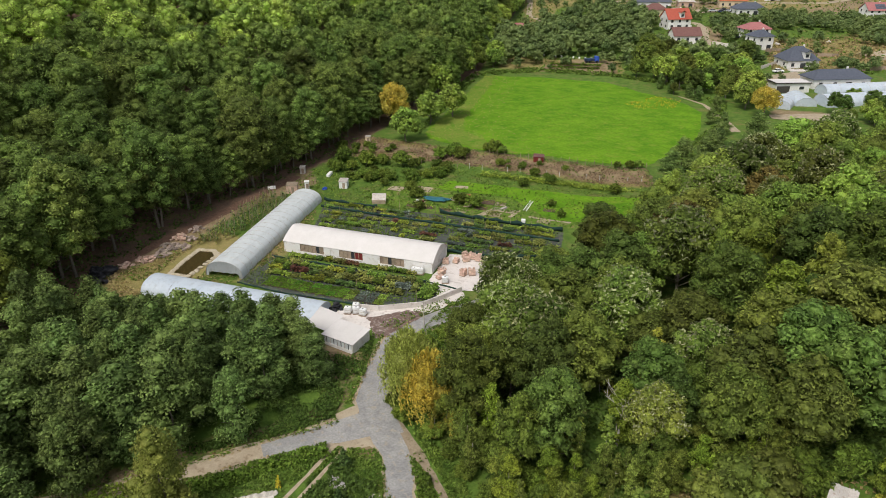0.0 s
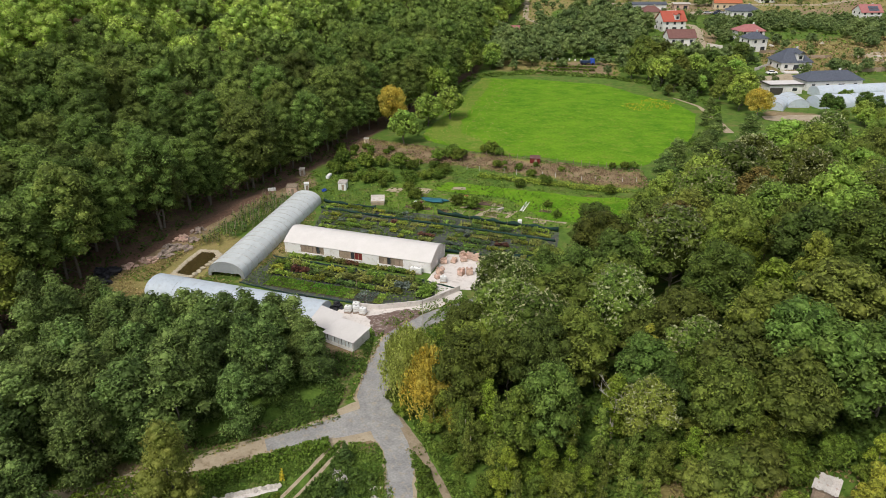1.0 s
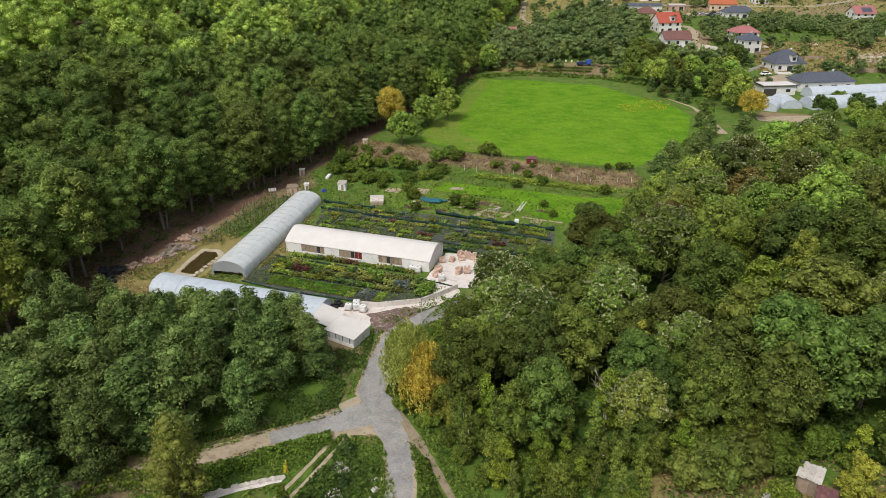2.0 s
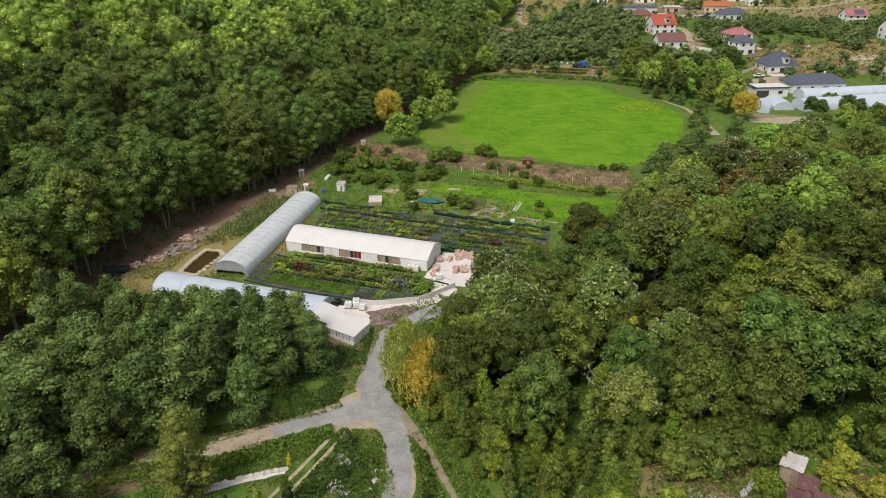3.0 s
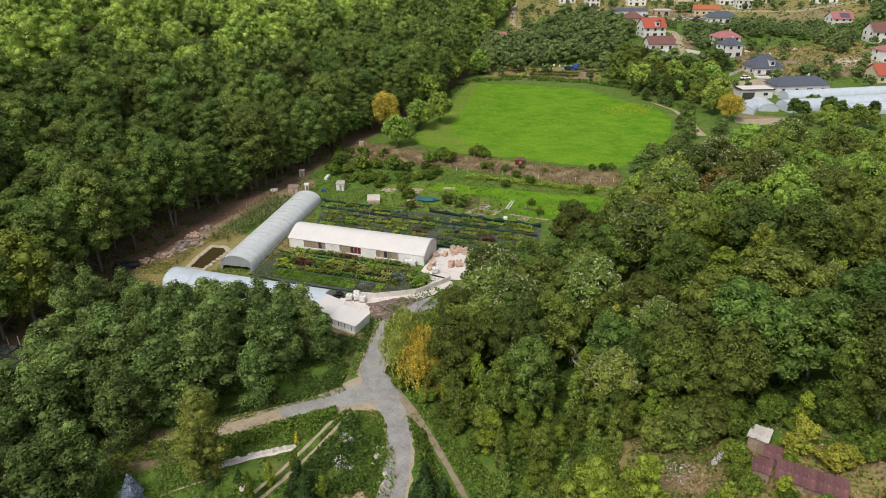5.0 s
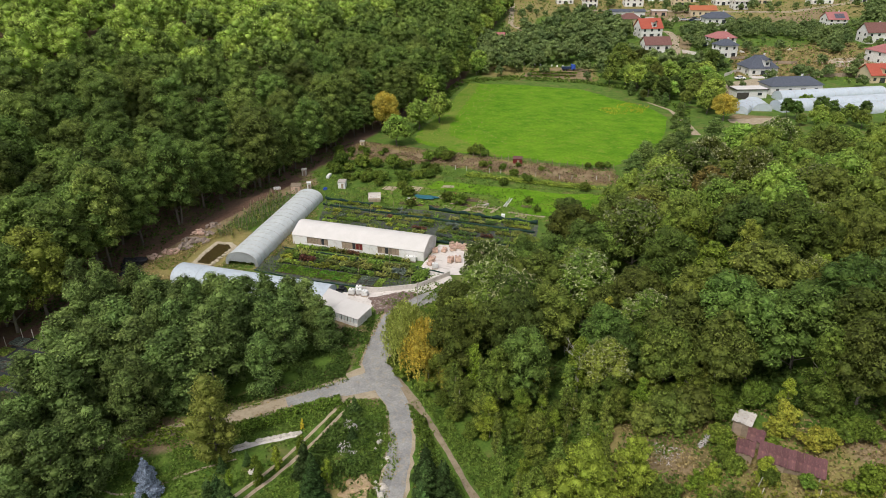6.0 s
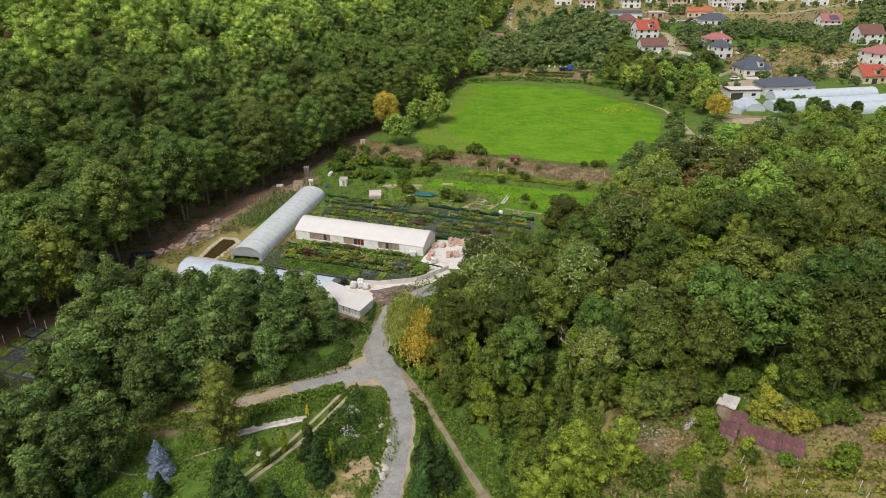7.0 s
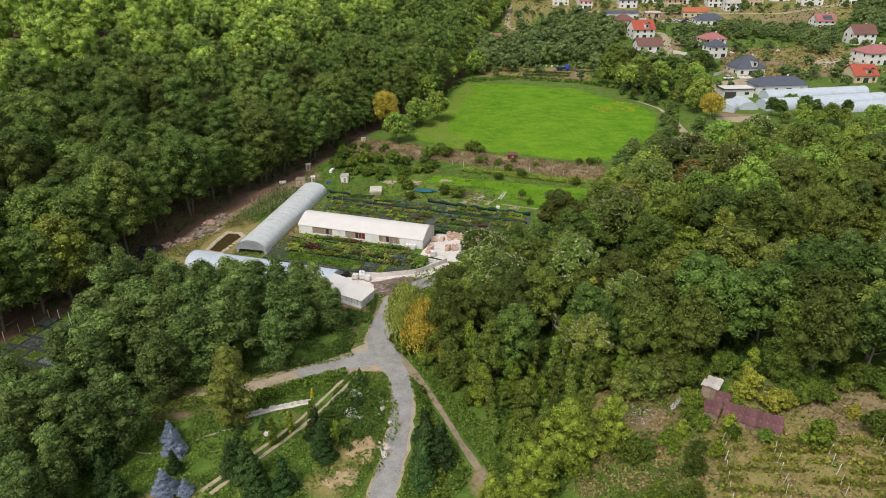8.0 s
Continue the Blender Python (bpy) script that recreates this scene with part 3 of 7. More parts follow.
def leaf_cloud(rng, lobes, count, size, droop=0.0, core=0.78, low=-0.35):
    """Two times count leaf sprays over a set of lobes (x, y, z, rx, rz), with hearts inside: vertices and faces."""
    L = np.array(lobes)
    area = L[:, 3] ** 2
    m = count * 2
    pick = rng.choice(len(L), size=m * 2, p=area / area.sum())
    d = rng.normal(size=(m * 2, 3))
    d /= np.linalg.norm(d, axis=1)[:, None]
    keep = d[:, 2] > low + rng.normal(size=len(d)) * 0.25
    pick, d = pick[keep][:m], d[keep][:m]
    lo = L[pick]
    sc = np.stack([lo[:, 3], lo[:, 3], lo[:, 4]], 1)
    c = lo[:, :3] + d * sc * rng.uniform(0.84, 1.14, len(d))[:, None]
    # drop sprays buried inside other lobes
    buried = np.zeros(len(c), bool)
    for q in L:
        e = (c - q[:3]) / np.array([q[3], q[3], q[4]])
        buried |= (e ** 2).sum(1) < 0.6
    c, d = c[~buried], d[~buried]
    v, f = leaf_tris(rng, c, d * 0.9 + rng.normal(size=d.shape) * 0.42 + np.array([0, 0, 0.6]), size * 0.8, droop)
    if core:
        hv, hf = hearts(rng, L, core)
        f = np.concatenate([f, hf + len(v)])
        v = np.concatenate([v, hv])
    return v, f


def weeping_cloud(rng, R, H, strands, size):
    """Hanging strands of narrow leaves from a domed crown, over a loose heart."""
    c, n = [], []
    for k in range(strands):
        a, u = rng.uniform(0, 6.28), math.sqrt(rng.uniform(0.02, 1))
        wob = 1 + 0.22 * math.sin(a * 3 + 1) + 0.12 * math.sin(a * 7)
        x, y = math.cos(a) * R * u * wob, math.sin(a) * R * u * wob
        top = H * (1 - 0.42 * u * u) * rng.uniform(0.86, 1.02)
        end = top - (top - 0.7) * rng.uniform(0.25, 1.0) * (0.35 + 0.65 * u)
        z = top
        while z > end:
            c.append((x * (1 + 0.05 * (top - z) / H) + rng.normal() * 0.09, y * (1 + 0.05 * (top - z) / H) + rng.normal() * 0.09, z))
            n.append((math.cos(a) + rng.normal() * 0.5, math.sin(a) + rng.normal() * 0.5, 0.5))
            z -= 0.2
    v, f = leaf_tris(rng, np.array(c), np.array(n), size, 3.0)
    L = np.array([(math.cos(k * 2.4) * R * 0.42, math.sin(k * 2.4) * R * 0.42, H * (0.3 + 0.045 * k), R * 0.42, H * 0.14) for k in range(9)])
    hv, hf = hearts(rng, L, 0.85)
    return np.concatenate([v, hv]), np.concatenate([f, hf + len(v)])


def broad_lobes(rng, radius, height, bottom, count, big=0.42):
    """Lobes of a rounded crown from bottom to height: a body with many low humps on its dome."""
    mid, half = (bottom + height) / 2, (height - bottom) / 2
    lobes = []
    for k in range(count):
        u = (k + 0.5) / count
        z = 1 - 1.62 * u
        r = math.sqrt(max(0.05, 1 - z * z))
        a = k * 2.399 + rng.uniform(-0.5, 0.5)
        f = rng.uniform(0.62, 0.86)
        s = radius * big * rng.uniform(0.65, 1.1)
        lobes.append((math.cos(a) * r * radius * f, math.sin(a) * r * radius * f, mid + z * half * 0.80 * rng.uniform(0.86, 1.08), s, s * rng.uniform(0.75, 1.0)))
    lobes.append((0, 0, mid, radius * 0.66, half * 0.72))
    return lobes


def trunk_mesh(rng, height, r, limbs, bottom, spread, material, lean=0.3):
    bm = bmesh.new()
    p, q = Vector((0, 0, -0.4)), r
    for k in range(4):
        e = Vector((rng.uniform(-lean, lean), rng.uniform(-lean, lean), height * (k + 1) / 4))
        rod(bm, p, e, q, q * 0.72, 7)
        p, q = e, q * 0.72
    for k in range(limbs):
        a = k * 2.4 + rng.uniform(-0.4, 0.4)
        z = bottom * 0.8 + (height - bottom) * rng.uniform(0.0, 0.7)
        e = Vector((math.cos(a) * spread, math.sin(a) * spread, z + spread * rng.uniform(0.5, 1.0)))
        rod(bm, (0, 0, z), e, r * 0.38, r * 0.1, 5)
    me = bpy.data.meshes.new("trunk")
    bm.to_mesh(me)
    bm.free()
    me.materials.append(material)
    return me


class Kind:
    """One kind of tree, in a few shapes that the copies share."""

    def __init__(self, name, label, category, group, shapes, material, bark, leaves, size, seed, form="broad", **o):
        self.name, self.label, self.category, self.group = name, label, category, group
        self.shapes, self.first, self.seeds = [], {}, o.get("seeds", False)
        for s in range(shapes):
            rng = np.random.default_rng(seed + s)
            R, H, b = o.get("radius", 4.0), o.get("height", 14.0), o.get("bottom", 4.0)
            if form == "broad":
                lobes = broad_lobes(rng, R, H, b, o.get("lobes", 20), o.get("big", 0.42))
            elif form == "column":
                lobes = []
                n = o.get("lobes", 20)
                for k in range(n):
                    u = (k + 0.5) / n
                    w = R * (math.sin(math.pi * min(1, 0.25 + 0.8 * u)) ** 0.7 * 0.75)
                    a = k * 2.399
                    lobes.append((math.cos(a) * w * 0.6, math.sin(a) * w * 0.6, b + (H - b) * u * 0.97, R * 0.42 * o.get("small", 1.0) * rng.uniform(0.6, 1.2), R * 0.5 * o.get("small", 1.0) * rng.uniform(0.6, 1.1)))
            elif form == "loose":
                lobes = []
                n = o.get("lobes", 40)
                for k in range(n):
                    u = ((k + rng.uniform(0, 1)) / n) ** 0.85
                    w = R * min(1.0, 0.45 + 1.3 * u) * (1 - u) ** o.get("taper", 0.42) * 1.05
                    a, f = rng.uniform(0, 6.28), rng.uniform(0.25, 0.9)
                    q = R * rng.uniform(0.17, 0.34) * (1.1 - 0.35 * u)
                    lobes.append((math.cos(a) * w * f, math.sin(a) * w * f, b + (H - b) * u * 0.96 + rng.uniform(-0.3, 0.3), q, q * rng.uniform(0.6, 0.95)))
            elif form == "cone":
                lobes = []
                n = o.get("lobes", 26)
                for k in range(n):
                    u = k / n
                    w = R * (1 - u) * 0.8
                    a = k * 2.399
                    s_ = max(0.22 * R, R * 0.42 * (1 - u * 0.75)) * rng.uniform(0.8, 1.15)
                    lobes.append((math.cos(a) * w * 0.75, math.sin(a) * w * 0.75, b + (H - b) * u, s_, s_ * 0.6))
                lobes.append((0, 0, H, 0.14 * R, 0.5 * R))
            v, f = weeping_cloud(rng, R, H, leaves, size) if form == "weep" else leaf_cloud(rng, lobes, leaves, size, o.get("droop", 0.0), o.get("core", 0.78), o.get("low", -0.35))
            self.shapes.append((trunk_mesh(rng, o.get("trunk", H * 0.72), o.get("stem", 0.22), o.get("limbs", 6), b, R * 0.5, bark), mesh_of("crown", v, f, material), v, f))
        self.height = o.get("height", 14.0)

    def put(self, x, y, size=1.0, turn=0.0, shape=None, wide=1.0, label="", category="", group="", z=None):
        s = (shape if shape is not None else random.randrange(len(self.shapes))) % len(self.shapes)
        m = Matrix.Translation((x, y, gz(x, y) if z is None else z)) @ Matrix.Rotation(turn, 4, "Z") @ Matrix.Diagonal((size * wide, size * wide, size, 1))
        if s in self.first:
            ob = copy_thing(self.first[s], m)
            ob.matrix_basis = m
        else:
            ob = thing(self.name, m, self.label, self.category, self.group)
            part("trunk", self.shapes[s][0], None, ob)
            part("crown", self.shapes[s][1], None, ob)
            if self.seeds:
                rng = np.random.default_rng(900 + s)
                v = self.shapes[s][2]
                tops = v[::3][v[::3, 2] > self.height * 0.5]
                c = tops[rng.random(len(tops)) < 0.34] + np.array([0, 0, 0.12])
                d = rng.normal(size=(len(c), 2, 3)) * 0.10
                q = np.stack([c - d[:, 0], c - d[:, 1], c + d[:, 0], c + d[:, 1]], 1).reshape(-1, 3)
                tagged(part("seed_cover", mesh_of("seed_cover", q, np.arange(len(q)).reshape(-1, 4).tolist(), LEAF_PALE), None, ob, "pale cream seed clusters"), kind="stuff")
            self.first[s] = ob
        if label:
            ob["label"] = label
        return ob


def scatter(rng, poly, space, jitter=0.42):
    xs, ys = [p[0] for p in poly], [p[1] for p in poly]
    out, row = [], 0
    y = min(ys)
    while y < max(ys):
        x = min(xs) + (row % 2) * space / 2
        while x < max(xs):
            px, py = x + rng.uniform(-jitter, jitter) * space, y + rng.uniform(-jitter, jitter) * space
            if inside(px, py, poly):
                out.append((px, py))
            x += space
        y += space * 0.87
        row += 1
    return out


OAK = Kind("oak_tree", "tall dark green broadleaf tree at the forest edge", "tree", "forest trees", 5, LEAF_OAK, BARK, 3600, 0.36, 10, radius=5.2, height=20, bottom=0.3, lobes=52, big=0.27, core=0.74, stem=0.28)
LEAF_YOAK = leaf("leaf_yellowing_oak", (0.190, 0.235, 0.036), (0.275, 0.305, 0.048))
YOAK = Kind("yellowing_oak", "broad oak with yellowing leaves at the forest edge", "tree", "forest trees", 1, LEAF_YOAK, BARK, 3600, 0.36, 17, radius=5.2, height=16, bottom=0.3, lobes=50, big=0.27, core=0.74, stem=0.28)
ALDER = Kind("alder_tree", "slender grey-green broadleaf tree in the grove", "tree", "grove trees", 5, LEAF_ALDER, BARK, 3300, 0.26, 30, "loose", radius=3.9, height=13.0, bottom=0.8, lobes=80, stem=0.15, core=0.6, low=-0.5, taper=0.5)
MIX = Kind("broadleaf_tree", "round-crowned green broadleaf tree on the slope", "tree", "slope trees", 5, LEAF_MIX, BARK, 3400, 0.28, 50, radius=3.9, height=13, bottom=1.8, lobes=40, big=0.30)
MIXFAR = Kind("broadleaf_tree", "round-crowned green broadleaf tree high on the slope", "tree", "slope trees", 4, LEAF_UPPER, BARK, 1700, 0.40, 60, radius=3.9, height=13, bottom=1.8, lobes=26, big=0.33)
SHADE = Kind("dark_tree", "dark blue-green broadleaf tree on the slope", "tree", "slope trees", 3, LEAF_DARK, BARK, 2800, 0.30, 66, radius=3.7, height=13.5, bottom=1.4, lobes=36, big=0.30)
OLIVE = Kind("olive_green_tree", "olive-brown crowned broadleaf tree on the slope", "tree", "slope trees", 3, LEAF_OLIVE, BARK, 2700, 0.30, 70, radius=3.7, height=12.5, bottom=2.0, lobes=32, big=0.32)
LIME = Kind("young_tree", "young bright yellow-green tree beside the clearing", "tree", "young trees", 3, LEAF_BRIGHT, BARK_PALE, 2300, 0.20, 80, "loose", radius=2.3, height=7.5, bottom=0.5, lobes=44, stem=0.09, core=0.65, low=-0.6)
BIGLIME = Kind("lime_green_tree", "broad bushy yellow-green tree in the clearing", "tree", "young trees", 2, LEAF_LIME, BARK_PALE, 4200, 0.22, 87, "loose", radius=3.6, height=9.4, bottom=0.3, lobes=64, stem=0.14, core=0.72, low=-0.6, taper=0.36)
ROUGHT = Kind("mixed_tree", "uneven green tree with a loose open crown", "tree", "slope trees", 4, LEAF_FRESH, BARK, 2700, 0.28, 75, "loose", radius=3.9, height=12, bottom=1.0, lobes=52, core=0.7, low=-0.5)
RUSSET = Kind("russet_tree", "broadleaf tree with rusty brown leaves", "tree", "slope trees", 1, LEAF_RUSSET, BARK, 2700, 0.30, 78, radius=3.8, height=12.5, bottom=2.0, lobes=32, big=0.32)
SEEDED = Kind("seeding_tree", "green tree covered in pale seed clusters", "tree", "slope trees", 2, LEAF_MIX, BARK, 2700, 0.31, 85, radius=4.0, height=13, bottom=2.0, lobes=34, big=0.31, seeds=True)
BUSH = Kind("bush", "dense green bush in rough grass", "bush", "bushes", 4, LEAF_BUSH, BARK, 820, 0.22, 90, radius=1.7, height=2.6, bottom=0.1, lobes=15, big=0.34, trunk=1.4, stem=0.07, limbs=3)
WILLOW = Kind("willow_tree", "pale green weeping willow beside the lane", "tree", "", 1, LEAF_WILLOW, BARK, 560, 0.24, 100, "weep", radius=3.6, height=10.0, bottom=2.6)
GOLDWEEP = Kind("golden_willow", "weeping willow turned golden yellow", "tree", "", 1, LEAF_YELLOW, BARK, 460, 0.24, 105, "weep", radius=3.0, height=9.4, bottom=2.6)
GOLD = Kind("golden_tree", "tree with golden yellow autumn leaves", "tree", "", 1, LEAF_YELLOW, BARK, 3600, 0.28, 110, radius=3.4, height=9.5, bottom=1.0, lobes=30, big=0.30, droop=1.5, low=-0.8, core=0.6)
LARCH = Kind("larch_tree", "yellowing larch standing beside the pale lane", "tree", "", 1, LEAF_LARCH, BARK, 5600, 0.24, 120, "loose", radius=3.9, height=13.6, bottom=0.6, lobes=110, droop=0.6, low=-0.7, taper=0.5, core=0.7)
SLIM = Kind("sapling", "slender light green sapling among undergrowth", "tree", "saplings", 4, LEAF_SLIM, BARK_PALE, 800, 0.22, 160, "loose", radius=1.35, height=7.0, bottom=0.6, lobes=34, stem=0.07, core=0.6, low=-0.6, taper=0.7, limbs=3)
PALESLIM = Kind("yellowing_sapling", "slender sapling with yellowing leaves", "tree", "yellowing saplings", 2, LEAF_WILT, BARK_PALE, 700, 0.22, 170, "loose", radius=1.4, height=6.5, bottom=0.6, lobes=30, stem=0.07, core=0.6, low=-0.6, taper=0.6, limbs=3)
SPRUCE = Kind("blue_spruce", "silvery blue spruce in the garden", "tree", "garden conifers", 2, LEAF_BLUE, BARK, 2600, 0.19, 130, "cone", radius=2.3, height=4.8, bottom=0.4, lobes=26, stem=0.1, limbs=0, droop=0.4, low=-0.7)
FIR = Kind("fir_tree", "dark green young fir in the garden", "tree", "garden conifers", 2, LEAF_FIR, BARK, 2200, 0.21, 140, "cone", radius=1.8, height=5.6, bottom=0.4, lobes=26, stem=0.1, limbs=0, droop=0.4, low=-0.7)
FARTREE = Kind("orchard_tree", "green tree between the village gardens", "tree", "village trees", 4, LEAF_UPPER, BARK, 850, 0.52, 150, radius=3.8, height=8.5, bottom=0.8, lobes=22, big=0.33, trunk=5)
random.seed(4)
rs = np.random.default_rng(5)

# wooded hillside: the nearest trees one by one, the rest as one wood
HILL_WOOD = [(-31, -72), (-30, -24), (-28, 0), (-27, 18), (-25, 30), (-21, 50), (-20, 72), (-17, 95), (-14, 120), (-12, 160), (-18, 200), (-28, 250), (-34, 300), (-48, 395), (-72, 345), (-118, 255), (-168, 180), (-206, 125), (-190, 70), (-140, 10), (-70, -72)]
near, far = [], []
for x, y in scatter(rs, HILL_WOOD, 8.7, 0.34):
    w = edge(y) - x
    (near if (w < 24 and y < 150) or (w < 50 and y < 40) else far).append((x, y))
for x, y in near[:300]:
    OAK.put(x, y, random.uniform(0.82, 1.15), random.uniform(0, 6.28), wide=random.uniform(0.95, 1.2))
far += near[300:]
cl = []
for k in range(6):
    r2 = np.random.default_rng(200 + k)
    cl.append(leaf_cloud(r2, broad_lobes(r2, 5.2, 20, 8, 28, 0.29), 760, 0.54, 0.0, 0.74))
fine_cl = []
for k in range(4):
    r2 = np.random.default_rng(260 + k)
    fine_cl.append(leaf_cloud(r2, broad_lobes(r2, 5.2, 20, 7, 36, 0.27), 1700, 0.40, 0.0, 0.74))
# split along a ragged line: the ridge side gets leaves coloured as better lit
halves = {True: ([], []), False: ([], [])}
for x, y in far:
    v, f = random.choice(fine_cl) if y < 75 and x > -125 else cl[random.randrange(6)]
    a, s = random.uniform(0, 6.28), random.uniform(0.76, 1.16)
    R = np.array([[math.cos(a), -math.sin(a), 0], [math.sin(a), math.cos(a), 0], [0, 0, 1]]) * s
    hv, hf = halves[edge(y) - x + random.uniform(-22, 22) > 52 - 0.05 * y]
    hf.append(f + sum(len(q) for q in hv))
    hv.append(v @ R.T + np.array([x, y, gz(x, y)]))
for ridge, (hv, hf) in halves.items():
    solo("forest", mesh_of("forest", np.concatenate(hv), np.concatenate(hf), LEAF_RIDGE_LIT if ridge else LEAF_FAR), None, "dense %s broadleaf forest covering the hillside" % ("yellow-green" if ridge else "green"), "forest", kind="stuff")

# overhanging trees along the forest edge
for x, y, size in ((-30.6, -52, 0.95), (-28.6, -45, 0.9), (-30.6, -31, 1.0), (-32, -22, 1.0), (-30.6, -10.5, 0.9), (-30, 2, 0.9)):
    OAK.put(x, y, size, x * 3 + y, wide=1.15, label="tall oak overhanging the brown earth track")
YOAK.put(-27.7, -39.4, 1.14, 0.6, wide=1.0)
for k in range(26):
    y = 16 + 5.4 * k
    OAK.put(lerp(y, [(16, -27.5), (50, -22.5), (72, -20.5), (95, -17), (120, -14.5), (160, -13.5)]) + random.uniform(-1.5, 0.5), y, random.uniform(0.5, 0.72), y, wide=1.3, label="low-branched young oak at the forest edge")
for k in range(34):
    y = 118 + 7 * k
    FARTREE.put(lerp(y, [(118, -11), (140, -13), (173, -17.5), (212, -23), (268, -29), (353, -36)]) + random.uniform(-2, 2.5), y, random.uniform(1.1, 1.7), y, label="leafy green tree at the forest edge")

# slope wood on the other side of the lane
SLOPE = [(49, -41), (44, -36), (43, -26), (44, -12), (51, 2), (58, 14), (67, 27), (74, 40), (82, 52), (87, 70), (92, 90), (130, 104), (164, 118), (140, 40), (126, -5), (122, -41.5), (107, -41.5), (97, -41), (86, -38.5), (75, -38.5), (66, -41), (56, -45)]
CROWNS = [(79.6, 24.3, 1.3, "s"), (75.4, 17.8, 1.15, "s"), (83.5, 35.6, 1.2, "s"), (71, -3.9, 1.25, "s"), (64.2, -19.1, 1.1, "s"), (74.1, -28.3, 0.85, "s"), (45.7, -11.7, 0.95, "s"), (49.6, -23.7, 1.15, "s"), (54.8, -26.6, 1.15, "s"),
          (56.4, -19.4, 1.15, "m"), (60.2, -29, 1.05, "m"), (95.2, -5.2, 1.15, "m"), (81.6, -26, 1.05, "m"), (93, -33, 1.05, "d"), (100, -34, 1.1, "m"), (63, -13, 1.0, "m"),
          (84.4, -31.8, 1.1, "d"), (62.7, -7.9, 1.1, "d"), (57.2, -9.2, 1.0, "d"), (57, 11, 0.95, "d"), (88.1, -5.2, 1.1, "d"), (99, -27, 1.1, "d"), (69, -33, 0.9, "d"), (106, -30, 1.15, "d"),
          (79, -33.8, 1.05, "o"), (89.4, -22.2, 1.2, "o"), (72.5, -23.1, 1.0, "o"), (68.8, 13.2, 0.95, "o"), (87.6, -35.4, 1.1, "d"), (52.2, -4.8, 0.9, "o"),
          (82.7, -19.9, 1.25, "l"), (80.3, -8.4, 1.2, "l"), (83.6, 19.4, 1.0, "r"), (70.8, 3.7, 1.1, "r"), (66, -36, 0.8, "l"), (62, 6, 0.9, "m")]
for x, y, size, code in CROWNS:
    {"s": SEEDED, "m": MIX, "o": OLIVE, "r": RUSSET, "l": LIME, "d": SHADE}[code].put(x, y, size * (1.4 if code == "l" else 1.0), x + y, wide=1.12)
for x, y in ((76, 50), (80, 57), (84, 64), (88, 72), (92, 82), (88, 92)):
    ALDER.put(x, y, random.uniform(0.6, 0.75), x, wide=1.7, label="spreading grey-green willow beside the meadow")
for x, y, size in ((67.5, 50, 0.7), (70, 57, 0.78), (76, 63, 0.75), (76, 72, 0.65), (78, 82, 0.55), (79, 93, 0.5), (80, 104, 0.5), (77, 114, 0.4), (78.5, 129, 0.42), (73, 144, 0.38), (64, 152, 0.35)):
    ALDER.put(x, y, size, x + y, wide=1.5, label="bushy grey-green willow along the meadow rim")
for x, y, size in ((56.4, -36.0, 0.6), (73.6, -34.4, 0.75), (72.3, -36.4, 0.55), (69.5, -37.2, 0.62), (75.4, -37.0, 0.55), (58.2, -37.8, 0.4), (83.4, -33.6, 0.85), (82.2, -37.2, 0.7), (85.6, -36.4, 0.75), (80.6, -39.6, 0.5)):
    ROUGHT.put(x, y, size, x, wide=1.1)
for x, y in scatter(rs, SLOPE, 6.1, 0.36):
    if any(math.hypot(x - c[0], y - c[1]) < 4.1 for c in CROWNS):
        continue
    k = random.random()
    kind = OLIVE if k < 0.13 else LIME if k < 0.20 else SEEDED if k < 0.30 else ALDER if k < 0.38 else ROUGHT if k < 0.56 else SHADE if k < 0.76 else MIX
    if y > 58:
        if x < 150:
            FARTREE.put(x, y, random.uniform(0.8, 1.15), random.uniform(0, 6.28))
    elif kind is LIME:
        LIME.put(x, y, random.uniform(1.0, 1.3), random.uniform(0, 6.28))
    else:
        if y > 2 and kind in (MIX, ROUGHT, ALDER, SHADE) and random.random() < 0.9:
            kind = MIXFAR
        rim = sm(gap(x, y, SLOPE), -9, 0) if y > -36 else 0.25
        kind.put(x, y, random.uniform(0.72, 1.25) * (1 - 0.25 * rim), random.uniform(0, 6.28), wide=random.uniform(0.85, 1.08))

# grove below the greenhouse
GROVE = [(-18, -36), (-6, -35.5), (8, -34), (16, -31), (23, -31.5), (27, -39), (21, -49), (13, -56), (8, -64), (-2, -66), (-8, -58), (-11, -50), (-15, -42)]
for x, y in scatter(rs, GROVE, 4.7):
    ALDER.put(x, y, random.uniform(0.82, 1.08) - 0.14 * sm(y, -42, -33) * (1 - sm(x, 8, 14)), random.uniform(0, 6.28), wide=random.uniform(0.95, 1.3))
for x, y in scatter(rs, [(-8, -68), (6, -66), (12, -66), (14, -72), (14, -86), (2, -86), (-8, -78)], 4.0):
    ALDER.put(x, y, random.uniform(0.7, 0.95), random.uniform(0, 6.28), wide=1.15)

ALDER.put(-17.8, -40.2, 1.05, 2.0, wide=0.9, label="tall pale green poplar above the grove")
for x, y, tall in ((-11.0, -35.0, 9.6), (-6.5, -32.5, 7.4), (-1.5, -31.5, 7.8), (3.7, -30.4, 8.6), (8.3, -30.6, 9.4), (12.2, -29.6, 8.4), (16.1, -29.2, 9.7), (19.6, -30.2, 10.3), (23.0, -32.6, 9.2), (25.6, -34.4, 8.4)):
    ALDER.put(x, y, tall / 13.0, x * 2, wide=1.3, label="grey-green alder before the low greenhouse")
WILLOW.put(38.6, -32.4, 1.04, wide=1.1)
